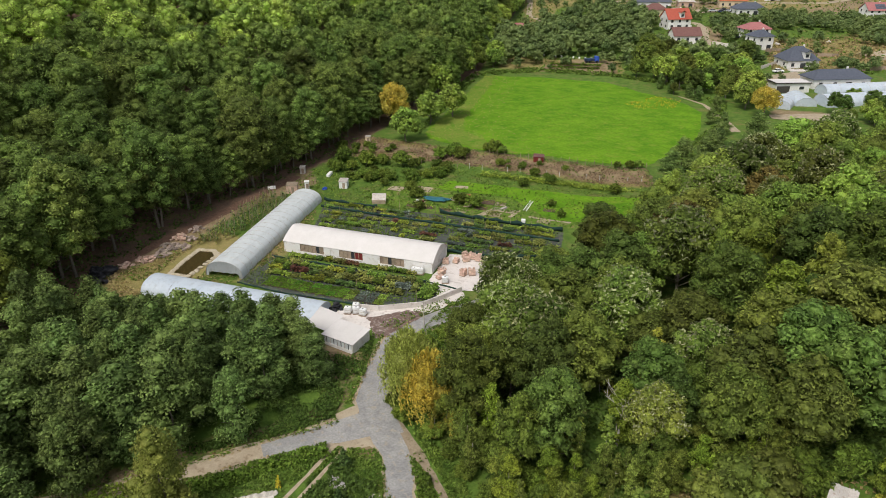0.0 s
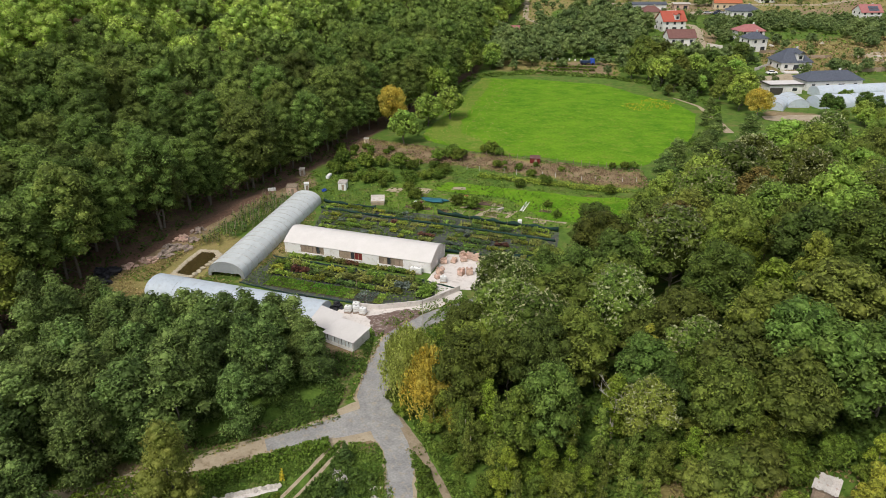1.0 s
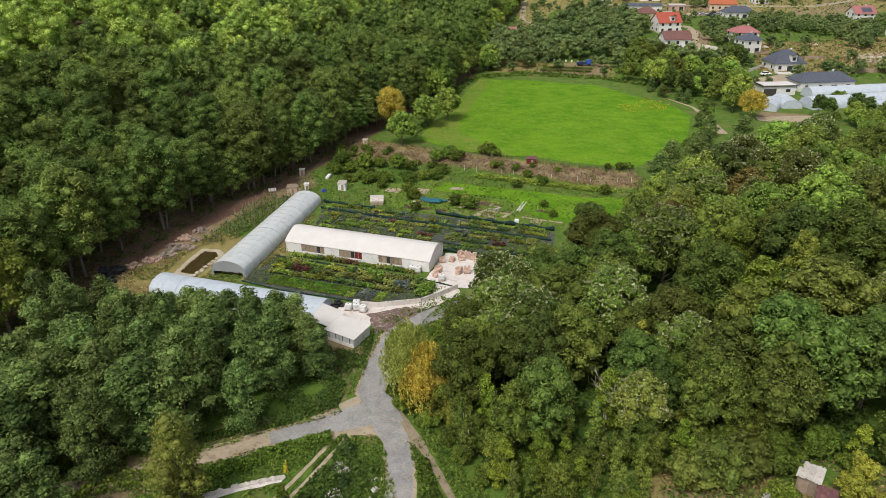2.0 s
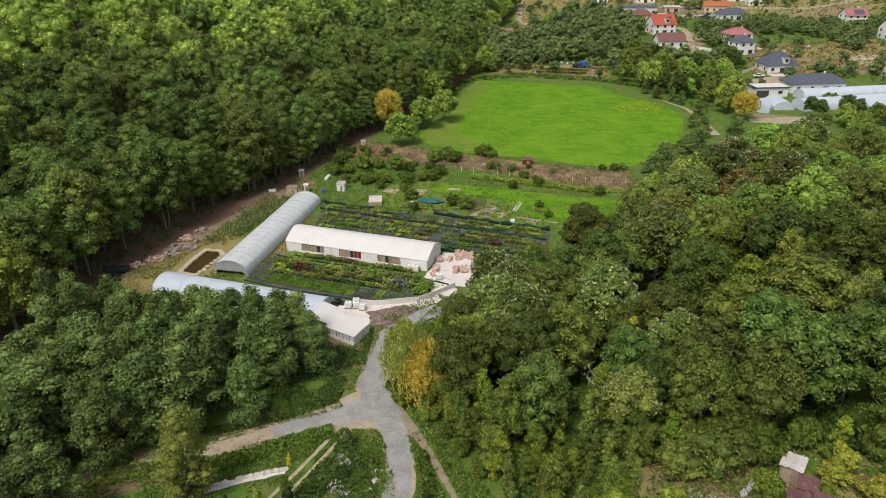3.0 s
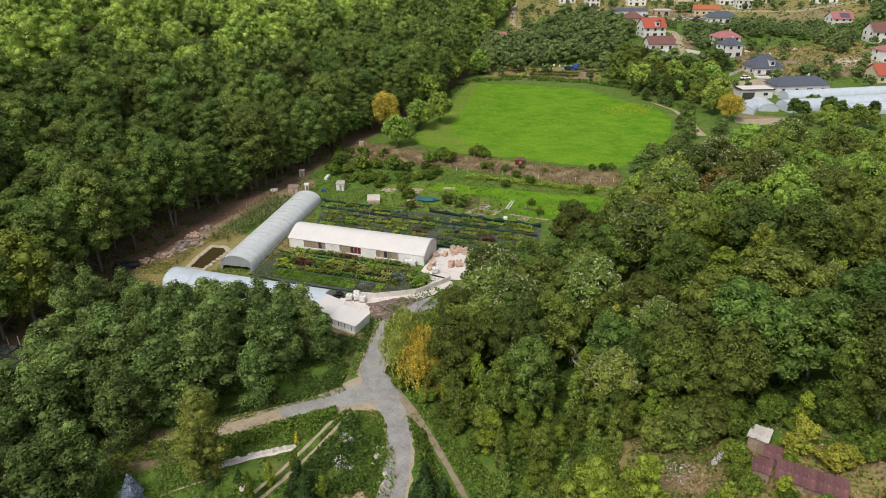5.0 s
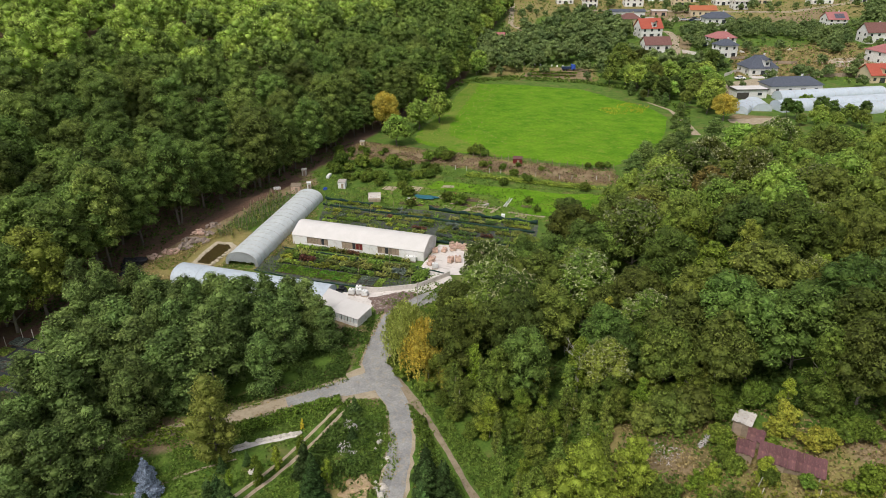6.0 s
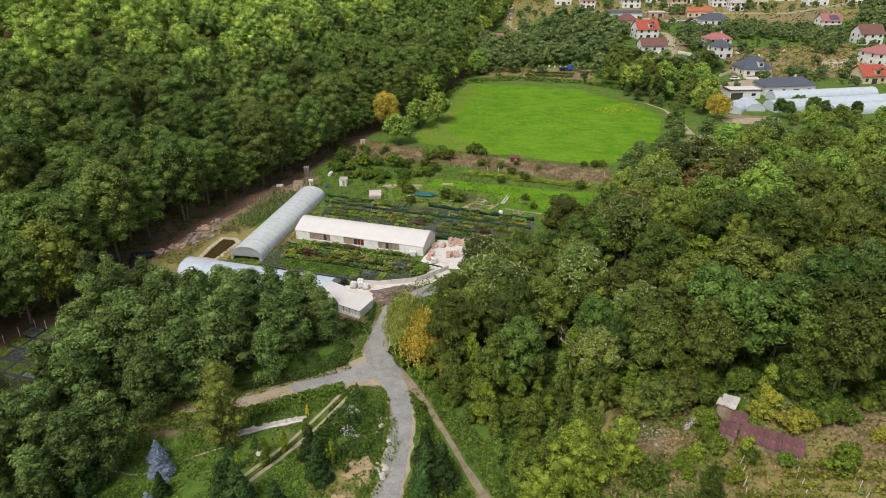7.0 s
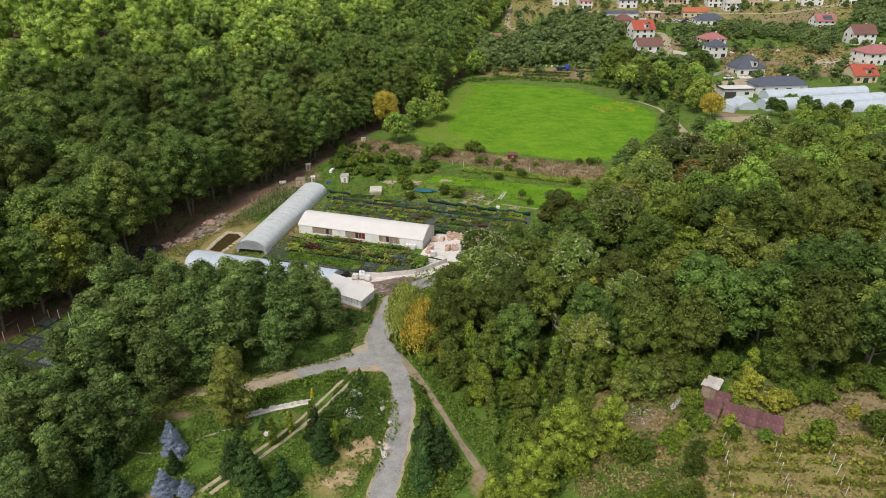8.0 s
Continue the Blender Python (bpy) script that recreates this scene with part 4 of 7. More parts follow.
GOLDWEEP.put(42.8, -35.2, 1.04, wide=1.3)
for x, y, size in ((45.6, -38.0, 0.5), (48.4, -40.0, 0.55), (47.8, -37.4, 0.5), (51.4, -42.6, 0.5), (54.6, -45.4, 0.5)):
    ROUGHT.put(x, y, size, x, wide=1.1, label="small leafy tree beside the footpath")
for x, y, size in ((37.6, -35.4, 0.8), (39.6, -37.4, 0.9), (44.2, -39.4, 0.9), (47.4, -41.8, 0.8), (50.2, -44.4, 0.8), (53.4, -47.4, 0.8), (40.6, -34.6, 1.2), (36.4, -25.4, 0.9), (37.4, -22.6, 0.9), (39.5, -19.5, 1.1), (41.5, -16.4, 1.1), (42.5, -11.5, 1.0)):
    BUSH.put(x, y, size, x)
for x, y, size in ((44.5, -39.5, 0.75), (46.9, -39.2, 0.75), (62.9, -27.3, 1.5), (59.8, -37.1, 0.95), (68.8, -28.6, 1.6), (45.6, -37.6, 0.9)):
    PALESLIM.put(x, y, size, x, wide=1.1)
for x, y, size in ((54.8, -39.1, 1.05), (57.8, -38.9, 1.0), (53, -41, 0.95), (50, -41.5, 0.9), (56, -42, 0.9), (62, -41, 1.05), (48.6, -40.4, 0.8), (60, -43.5, 0.9), (65, -41, 1.1), (52.4, -38.4, 1.0), (66.5, -44.5, 0.8), (59.5, -40.6, 1.0)):
    SLIM.put(x, y, size, x, wide=0.95)
LARCH.put(22.8, -61.4, 0.98)
for x, y, s in ((18.2, -69.0, 0.7), (16.0, -67.0, 0.58), (21.8, -75.6, 0.72), (24.2, -74.8, 0.45)):
    SPRUCE.put(x, y, s, x, wide=1.25)
for x, y, s in ((35.2, -60.4, 0.85), (36.8, -61.6, 0.8), (38.2, -64, 0.9), (27.6, -69.6, 0.9), (36.2, -47.6, 0.5), (15, -78, 1.0), (53.5, -60, 1.1), (52, -63, 0.9), (20.5, -72, 0.6)):
    FIR.put(x, y, s, x, wide=1.2)
for x, y, s in ((70, -53.3, 0.8), (60.5, -47.5, 0.8)):
    LIME.put(x, y, s, x)

# trees round the meadow and the village
GOLD.put(-13, 84, 1.4, 1.0, label="yellow-leaved tree at the forest edge")
for x, y, s in ((-3.4, 70.8, 1.15), (-3.1, 89.6, 1.2), (1.0, 99, 1.2)):
    FARTREE.put(x, y, s, x, label="rounded bright green tree at the meadow corner")


# ---- barn and greenhouses ----
def arch_profile(width, eave, apex, n=12, power=1.0):
    """Points from one eave over the ridge to the other."""
    return [(-width / 2 * math.cos(math.pi * k / n), eave + (apex - eave) * math.sin(math.pi * k / n) ** power) for k in range(n + 1)]


def extrude_profile(prof, x0, x1, thick, bm=None, cuts=1):
    """A shell along x following prof in y, z, with thickness."""
    bm = bm or B()
    rows = []
    for c in range(cuts + 1):
        x = x0 + (x1 - x0) * c / cuts
        out = [bm.verts.new((x, y, z)) for y, z in prof]
        mid = len(prof) // 2
        inn = [bm.verts.new((x, y * (1 - thick / max(abs(prof[0][0]), 0.1)), z - thick)) for y, z in prof]
        rows.append((out, inn))
    for (o1, i1), (o2, i2) in zip(rows, rows[1:]):
        for k in range(len(prof) - 1):
            bm.faces.new((o1[k], o1[k + 1], o2[k + 1], o2[k]))
            bm.faces.new((i1[k], i2[k], i2[k + 1], i1[k + 1]))
        bm.faces.new((o1[0], o2[0], i2[0], i1[0]))
        bm.faces.new((o1[-1], i1[-1], i2[-1], o2[-1]))
    for o, i in (rows[0], rows[-1]):
        for k in range(len(prof) - 1):
            bm.faces.new((o[k], i[k], i[k + 1], o[k + 1]))
    bmesh.ops.recalc_face_normals(bm, faces=bm.faces)
    return bm


def gable_wall(prof, x, thick, base=0.0):
    bm = B()
    pts = [(prof[0][0], base)] + list(prof) + [(prof[-1][0], base)]
    a = [bm.verts.new((x, y, z)) for y, z in pts]
    b = [bm.verts.new((x + thick, y, z)) for y, z in pts]
    bm.faces.new(a)
    bm.faces.new(b)
    for k in range(len(pts)):
        j = (k + 1) % len(pts)
        bm.faces.new((a[k], a[j], b[j], b[k]))
    bmesh.ops.recalc_face_normals(bm, faces=bm.faces)
    return bm


barn = thing("barn", pose(0, 4.0, 0), "long white sheet-covered barn with an arched roof", "barn")
prof = [(-4.12, 2.22), (-3.8, 2.5), (-2.9, 3.02), (-1.6, 3.58), (-0.6, 3.92), (0, 4.0), (0.6, 3.92), (1.6, 3.58), (2.9, 3.02), (3.8, 2.5), (4.12, 2.22)]
part("roof", extrude_profile(prof, -0.15, 30.15, 0.07, cuts=20), WHITE_SHEET, barn, "smooth white membrane roof", True)
wins = [(3.4, 8.4), (11.6, 16.4), (19.8, 24.6)]
xs = [0] + [v for w in wins for v in w] + [30]
for a, b in zip(xs[::2], xs[1::2]):
    part("wall", box(B(), (a + b) / 2, -3.94, 1.12, b - a, 0.12, 2.24), PLASTER, barn, "white front wall panel")
for a, b in wins:
    part("wall_base", box(B(), (a + b) / 2, -3.94, 0.30, b - a, 0.12, 0.60), PLASTER, barn)
    part("lintel", box(B(), (a + b) / 2, -3.94, 2.16, b - a, 0.12, 0.16), PLASTER, barn)
part("wall", box(B(), 15, 3.94, 1.12, 30, 0.12, 2.24), PLASTER, barn)
gp = [(y * 0.955, z - 0.09) for y, z in prof]
part("gable", gable_wall(gp, 0.02, 0.1), PLASTER, barn)
part("gable", gable_wall(gp, 29.88, 0.1), PLASTER, barn)
for w, (a, b) in enumerate(wins):
    n = 6
    for k in range(n):
        cx = a + (b - a) * (k + 0.5) / n
        pw = (b - a) / n
        win = part("window", box(B(), cx, -3.86, 1.34, pw - 0.08, 0.03, 1.46), RED_PAINT if (w == 1 and k >= 4) else GLASS_DARK if (k + w) % 5 == 4 else WOOD, barn, "dusty film-covered window")
        fr = B()
        for dx in (-pw / 2 + 0.03, pw / 2 - 0.03):
            box(fr, cx + dx, -3.93, 1.34, 0.06, 0.08, 1.5)
        box(fr, cx, -3.93, 0.63, pw, 0.08, 0.05)
        box(fr, cx, -3.93, 2.05, pw, 0.08, 0.05)
        part("window_frame", fr, WOOD, win)
    sag = B()
    rod(sag, (a + 0.8, -4.1, 0.55), ((a + b) / 2, -4.15, 0.40), 0.09)
    rod(sag, ((a + b) / 2, -4.15, 0.40), (b - 0.2, -4.1, 0.55), 0.09)
    part("rolled_curtain", sag, WHITE_SHEET, barn, "rolled white side curtain")
for x in (0.04, 9.8, 18.0, 29.96):
    part("downpipe", rod(B(), (x, -4.06, 0), (x, -4.06, 2.2), 0.05), PLASTER, barn)
part("door", box(B(), 30.03, 0.6, 1.1, 0.06, 2.2, 2.2), WHITE_PAINT, barn, "white plank door in the end wall")


def greenhouse(m, length, width, height, label, sheetmat, hoops, group="", ends=(True, True), wallh=0.5, cut=False, rib=1.002):
    g = thing("greenhouse", m, label, "greenhouse", group)
    p = [(-width / 2, 0.0)] + arch_profile(width, wallh, height, 14, 0.85) + [(width / 2, 0.0)]
    for k in range(hoops):
        a, b = length * k / hoops, length * (k + 1) / hoops
        q = [(y * (1 - 0.006 * (k % 2)), z * (1 - 0.008 * (k % 2))) for y, z in p]
        part("panel", extrude_profile(q, a + 0.02, b - 0.02, 0.04), sheetmat, g, "", True)
    for k in range(0, hoops + 1):
        part("hoop", tube(B(), [(length * k / hoops, y * rib, z * rib) for y, z in p], 0.028), TIN, g)
    if cut:
        for y, z in p[3:-3:3]:
            part("purlin", rod(B(), (0, y * rib, z * rib), (length, y * rib, z * rib), 0.03, None, 4), GREY_SHEET, g)
    for on, x in zip(ends, (0.06, length - 0.12)):
        if on:
            q = [(y * 0.985, z * 0.985) for y, z in p]
            if cut and x < 1:
                bm = B()
                out = [bm.verts.new((x, y, z)) for y, z in q]
                inn = [bm.verts.new((x - 0.1, y * 0.84, min(z * 0.8, 0.85 + 0.35 * noise.noise(Vector((i * 0.8, 0, 0)))) if 0 < i < len(q) - 1 else 0)) for i, (y, z) in enumerate(q)]
                for i in range(len(q) - 1):
                    bm.faces.new((out[i], out[i + 1], inn[i + 1], inn[i]))
                bmesh.ops.solidify(bm, geom=list(bm.faces), thickness=0.03)
                part("end_film", bm, sheetmat, g, "torn end film hanging open")
            else:
                part("end_wall", gable_wall(q, x, 0.05), sheetmat, g)
    return g


# the tall tunnel beside the forest, and the low one in front of the grove
a = math.degrees(math.atan2(24.4 + 12.8, -9.4 + 5.2))
greenhouse(pose(-4.75, -12.6, 0, 0, 0, a), 37.6, 7.0, 3.0, "long arched greenhouse covered in clouded grey film", GREY_SHEET, 19, "nursery greenhouses", cut=True)
greenhouse(pose(-14.3, -19.7, -0.4, 0, 0, 0.7), 32.7, 6.0, 2.65, "low arched greenhouse with pale blue-grey film", BLUE_SHEET, 6, "nursery greenhouses", rib=0.97)

# small shed by the lane
shed = thing("shed", pose(25, -24.2, -0.45, 0, 0, -13) @ Matrix.Diagonal((0.95, 0.95, 0.84, 1)), "small white shed with a low sheet roof", "shed")
def slant(x, thick):
    bm = B()
    pts = [(-2.1, 0), (2.1, 0), (2.1, 2.5), (-2.1, 2.0)]
    a, b = [bm.verts.new((x, y, z)) for y, z in pts], [bm.verts.new((x + thick, y, z)) for y, z in pts]
    bm.faces.new(a)
    bm.faces.new(b)
    for k in range(4):
        bm.faces.new((a[k], a[(k + 1) % 4], b[(k + 1) % 4], b[k]))
    bmesh.ops.recalc_face_normals(bm, faces=bm.faces)
    return bm


for k in range(5):
    part("roof_sheet", box(B(), -2.52 + k * 1.26, 0, 2.31 + 0.012 * (k % 2), 1.28, 4.6, 0.05, 0, 6.8), WHITE_SHEET, shed, "white roofing sheet")
part("wall", box(B(), 0, 2.1, 1.23, 5.96, 0.08, 2.46), PLASTER, shed)
part("wall", box(B(), 0, -2.1, 0.35, 5.96, 0.08, 0.7), PLASTER, shed)
part("end_wall", slant(2.9, 0.08), PLASTER, shed)
part("end_wall", slant(-2.98, 0.08), PLASTER, shed)
for k in range(9):
    part("post", box(B(), -2.9 + k * 0.72, -2.13, 1.33, 0.07, 0.09, 1.26), FRAME_DARK if k % 2 else TIN, shed)
part("window", box(B(), 0, -2.06, 1.33, 5.9, 0.03, 1.26), GREY_SHEET, shed, "dull film window band")
canopy = B()
box(canopy, 0, 0, 0, 4.0, 4.4, 0.05, 0, 8, 14)
solo("cover_sheet", canopy, WHITE_SHEET, "white sheet spanning between shed and greenhouse", "sheet", m=pose(20.4, -22.0, 1.5))


# ---- village ----
def house(m, w, d, h, roof, wall, label, hip=False, rise=2.6, windows=3, storeys=2, dormer=False, chimney=True, solar=False, group="village houses"):
    """A house with its front along x at y = 0, w wide and d deep."""
    g = thing("house", m, label, "house", group)
    part("wall", box(B(), 0, d / 2, h / 2 - 0.5, w, d, h + 1.0), wall, g)
    o, t = 0.5, 0.16
    bm = B()
    rx = (w / 2 - d / 2 * 0.8) if hip else w / 2 + o
    lo, hi = h - 0.1, h + rise
    e = [(-w / 2 - o, -o), (w / 2 + o, -o), (w / 2 + o, d + o), (-w / 2 - o, d + o)]
    for z in (0, -t):
        v = [bm.verts.new((x, y, lo + z)) for x, y in e]
        r = [bm.verts.new((-rx, d / 2, hi + z)), bm.verts.new((rx, d / 2, hi + z))]
        bm.faces.new((v[0], v[1], r[1], r[0]))
        bm.faces.new((v[2], v[3], r[0], r[1]))
        if hip:
            bm.faces.new((v[1], v[2], r[1]))
            bm.faces.new((v[3], v[0], r[0]))
    bm.verts.ensure_lookup_table()
    for a, b in ((0, 1), (1, 2), (2, 3), (3, 0)):
        if hip or a in (0, 2):
            bm.faces.new((bm.verts[a], bm.verts[b], bm.verts[b + 6], bm.verts[a + 6]))
    if not hip:
        for a, r in ((0, 4), (3, 4), (1, 5), (2, 5)):
            bm.faces.new((bm.verts[a], bm.verts[r], bm.verts[r + 6], bm.verts[a + 6]))
    roof_ob = part("roof", bm, roof, g)
    if not hip:
        for sx in (-1, 1):
            bm = B()
            p = [(sx * (w / 2 - 0.1), 0, h), (sx * (w / 2 - 0.1), d, h), (sx * (w / 2 - 0.1), d / 2, h + rise - 0.35)]
            a = [bm.verts.new(q) for q in p]
            b = [bm.verts.new((q[0] + sx * 0.1, q[1], q[2])) for q in p]
            bm.faces.new(a)
            bm.faces.new(b)
            for i in range(3):
                bm.faces.new((a[i], a[(i + 1) % 3], b[(i + 1) % 3], b[i]))
            part("gable", bm, wall, g)
    sh = h / storeys
    for s in range(storeys):
        for k in range(windows):
            x = -w / 2 + w * (k + 0.5) / windows
            door = s == 0 and k == windows // 2
            ww, wh, cz = (2.2, 2.1, 1.05) if door else (1.2, 1.3, s * sh + 1.5)
            win = part("door" if door else "window", box(B(), x, -0.03, cz, ww, 0.1, wh), FRAME_DARK, g)
            part("pane", box(B(), x, -0.085, cz, ww - 0.2, 0.03, wh - 0.2), GLASS_DARK, win)
        for sx in (-1, 1):
            for k in range(2):
                y = d * (k + 0.5) / 2
                win = part("window", box(B(), sx * (w / 2 + 0.03), y, s * sh + 1.5, 0.1, 1.0, 1.2), FRAME_DARK, g)
                part("pane", box(B(), sx * (w / 2 + 0.085), y, s * sh + 1.5, 0.03, 0.8, 1.0), GLASS_DARK, win)
    if chimney:
        part("chimney", box(B(), w * 0.22, d * 0.62, h + rise * 0.9, 0.6, 0.6, 1.6), wall, g)
    if dormer:
        part("dormer_wall", box(B(), w * 0.1, d * 0.18, h + rise * 0.32, 2.4, d * 0.3, rise * 0.75), wall, g)
        bm = B()
        for s in (-1, 1):
            box(bm, w * 0.1 + s * 0.75, d * 0.09, h + rise * 0.78, 1.75, d * 0.4, 0.12, 0, 0, s * 35)
        part("dormer_roof", bm, roof, g)
        part("window", box(B(), w * 0.1, d * 0.03 - 0.04, h + rise * 0.35, 1.2, 0.08, 1.2), GLASS_DARK, g)
    if solar:
        ang = math.degrees(math.atan2(rise + 0.1, d / 2 + o))
        for i in range(5):
            for j in range(2):
                u = 0.3 + 0.3 * j
                part("solar_panel", box(B(), w * 0.05 + i * 1.1 - 1.6, -o + (d / 2 + o) * u, lo + (rise + 0.1) * u + 0.12, 1.0, 1.7, 0.06, 0, ang), ROOF_GREY, g)
    return g


def at(x, y, rz, dz=0.0):
    return pose(x, y, gz(x, y) + dz, 0, 0, rz)


house(at(67, 232.5, 20), 12, 9, 6.0, ROOF_BROWN, PLASTER, "white two-storey house with a brown tiled roof", rise=3.2, windows=3)
house(at(62, 278, 28), 12, 10, 5.0, ROOF_RED, PLASTER, "white house with a steep bright red roof", rise=4.6, windows=3, dormer=True)
house(at(99.5, 239.5, 35), 8.5, 8, 5.8, ROOF_GREY, PLASTER, "white two-storey house with a slate grey hipped roof", True, 2.4, 2)
house(at(98, 262, 25), 12, 9, 4.6, ROOF_PINK, PLASTER, "house with a dull pink hipped roof", True, 2.6, 3)
house(at(111.5, 205.5, 22), 12.5, 11, 3.2, ROOF_GREY, PLASTER, "white house with a large slate roof and dormer", True, 4.6, 3, 1, True)
house(at(121, 176, 24), 21, 9, 3.4, ROOF_GREY, PLASTER, "long white bungalow with a slate blue hipped roof", True, 2.6, 4, 1)
house(at(156, 203, 22), 10, 10, 3.2, ROOF_RED, CREAM, "cream house with an orange-red tiled roof", rise=3.8, windows=3, storeys=1, dormer=True)
house(at(170, 241, 28), 15, 12, 5.5, ROOF_PINK, PLASTER, "unfinished white villa with a dull pink roof", True, 3.0, 4)
house(at(171, 286, 22), 12, 9, 5.4, ROOF_BROWN, PLASTER, "tall white house with a brown gable roof", rise=4.2, windows=3)
house(at(159, 326, 20), 11, 9, 4.2, ROOF_PINK, PLASTER, "house with solar panels on a pink roof", rise=3.6, windows=3, solar=True)
house(at(98, 325, 18), 16, 11, 3.2, ROOF_GREY, PLASTER, "bungalow with a dark slate hipped roof", True, 3.0, 4, 1)
house(at(45, 334, 16), 21, 8, 4.0, ROOF_GREY, PLASTER, "long low white warehouse with a grey roof", rise=1.0, windows=5, storeys=1, chimney=False)
house(at(49, 312, 22), 11, 9, 3.6, ROOF_BROWN, CREAM, "bungalow with a brown hipped roof", True, 2.8, 3, 1)
house(at(89, 349, 10), 15, 9, 3.6, ROOF_ORANGE, CREAM, "low house with a bright orange roof", rise=2.2, windows=4, storeys=1)
house(at(63.5, 344, 14), 9, 6, 3.2, TIN, BRICKM, "small brick outbuilding with a flat tin roof", rise=0.5, windows=2, storeys=1, chimney=False)
for x, y, w, r, wl_, lb in ((18.5, 369, 9, ROOF_PINK, PLASTER, "white house with a pink roof on the slope"), (46, 377, 12, ROOF_GREY, PLASTER, "white house with a grey gabled roof on the slope"), (76, 384, 11, ROOF_PINK, CREAM, "pink-walled house with a pink roof on the slope"), (102, 392, 10, ROOF_GREY, PLASTER, "white house with a slate roof on the slope"), (163, 407, 14, ROOF_GREY, PLASTER, "white house with a slate roof and dormers"), (0, 380, 11, ROOF_RED, PLASTER, "white house with a red roof on the slope"), (128, 402, 9, ROOF_BROWN, CREAM, "cream house with a brown roof on the slope"), (190, 420, 11, ROOF_RED, PLASTER, "white house with a red roof uphill"), (30, 410, 11, ROOF_BROWN, PLASTER, "white house with a brown roof uphill"), (60, 420, 11, ROOF_RED, PLASTER, "white house with a tiled red roof uphill"), (59, 402, 10, ROOF_BROWN, PLASTER, "white house with a dark brown roof uphill"), (82, 402, 10, ROOF_ORANGE, PLASTER, "white house with an orange roof uphill"), (14, 396, 10, ROOF_PINK, PLASTER, "white house with a pale pink roof uphill"), (112, 376, 9, TIN, PLASTER, "low white house with a grey tin roof"), (146, 426, 12, ROOF_PINK, PLASTER, "white house with a pink roof by the upper street")):
    house(at(x, y, 16), w, 9, 5.0, r, wl_, lb, rise=3.2, windows=3)
house(at(-17, 255, 10), 7, 5, 2.6, ROOF_PINK, CREAM, "small cabin with a pink roof among the trees", rise=1.6, windows=2, storeys=1, chimney=False, group="")

flat = thing("garage", at(104, 164.5, 22), "flat-roofed white garage with a dark fascia", "garage")
part("wall", box(B(), 0, 3, 1.5, 12, 6, 3.6), PLASTER, flat)
part("roof", box(B(), 0, 3, 3.45, 12.8, 7, 0.3), FRAME_DARK, flat, "flat roof with a dark fascia")
part("roof_sheet", box(B(), 0, 3, 3.64, 12.2, 6.4, 0.08), WHITE_SHEET, flat)
part("door", box(B(), -3.4, -0.04, 1.2, 4.6, 0.12, 2.4), FRAME_DARK, flat)
part("window", box(B(), 3.2, -0.04, 1.7, 1.6, 0.12, 1.0), GLASS_DARK, flat)
for x0, y0, x1, y1, w, h in ((113, 165, 152, 186, 6.5, 3.4), (111, 149, 156, 175, 7.5, 3.6), (131, 150, 160, 167, 7, 3.2), (98, 140.5, 101, 151, 6.5, 2.8), (106.5, 146, 104, 157, 6.5, 2.8)):
    L = math.hypot(x1 - x0, y1 - y0)
    greenhouse(at(x0, y0, math.degrees(math.atan2(y1 - y0, x1 - x0))), L, w, h, "arched greenhouse with pale milky film", BLUE_SHEET, 8 if L > 20 else 4, "village greenhouses")

# trees and hedges of the village
VILLAGE = [
    [(44, 176), (58, 164), (76, 150), (92, 130), (96, 160), (90, 178), (94, 196), (92, 210), (80, 208), (60, 212), (46, 212), (40, 205)],
    [(-16, 168), (10, 180), (14, 196), (36, 204), (44, 226), (52, 258), (50, 300), (30, 322), (6, 318), (6, 256), (-14, 240), (-26, 240)],
    [(82, 250), (94, 248), (96, 256), (88, 280), (120, 290), (150, 300), (146, 318), (114, 318), (84, 302), (76, 296)],
    [(110, 292), (160, 270), (162, 300), (146, 322)],
    [(126, 196), (150, 212), (150, 218), (124, 206)],
    [(170, 300), (230, 330), (240, 420), (180, 380)],
    [(66, 352), (86, 356), (70, 372), (60, 366)],
    [(-46, 380), (-10, 400), (0, 440), (-50, 440)],
    [(112, 122), (150, 134), (160, 146), (134, 138), (114, 130)],
]
HOUSES = [(67, 236), (62, 282), (100, 243), (98, 266), (111, 210), (121, 180), (156, 208), (170, 246), (171, 290), (159, 330), (98, 330), (45, 338), (49, 316), (76, 250), (74, 270)]
counted, stand = 0, []
for k, p in enumerate(VILLAGE):
    for x, y in scatter(rs, p, 8.4 if k in (0, 1, 7, 5) else 6.2):
        if any(math.hypot(x - hx, y - hy) < 9 for hx, hy in HOUSES):
            continue
        size, turn = random.uniform(0.75, 1.35) if k in (0, 1, 7, 5) else random.uniform(0.45, 0.85), random.uniform(0, 6.28)
        if y < 185 and len(FARTREE.first) and counted < 60:
            counted += 1
            FARTREE.put(x, y, size, turn)
        else:
            stand.append((x, y, size, turn))
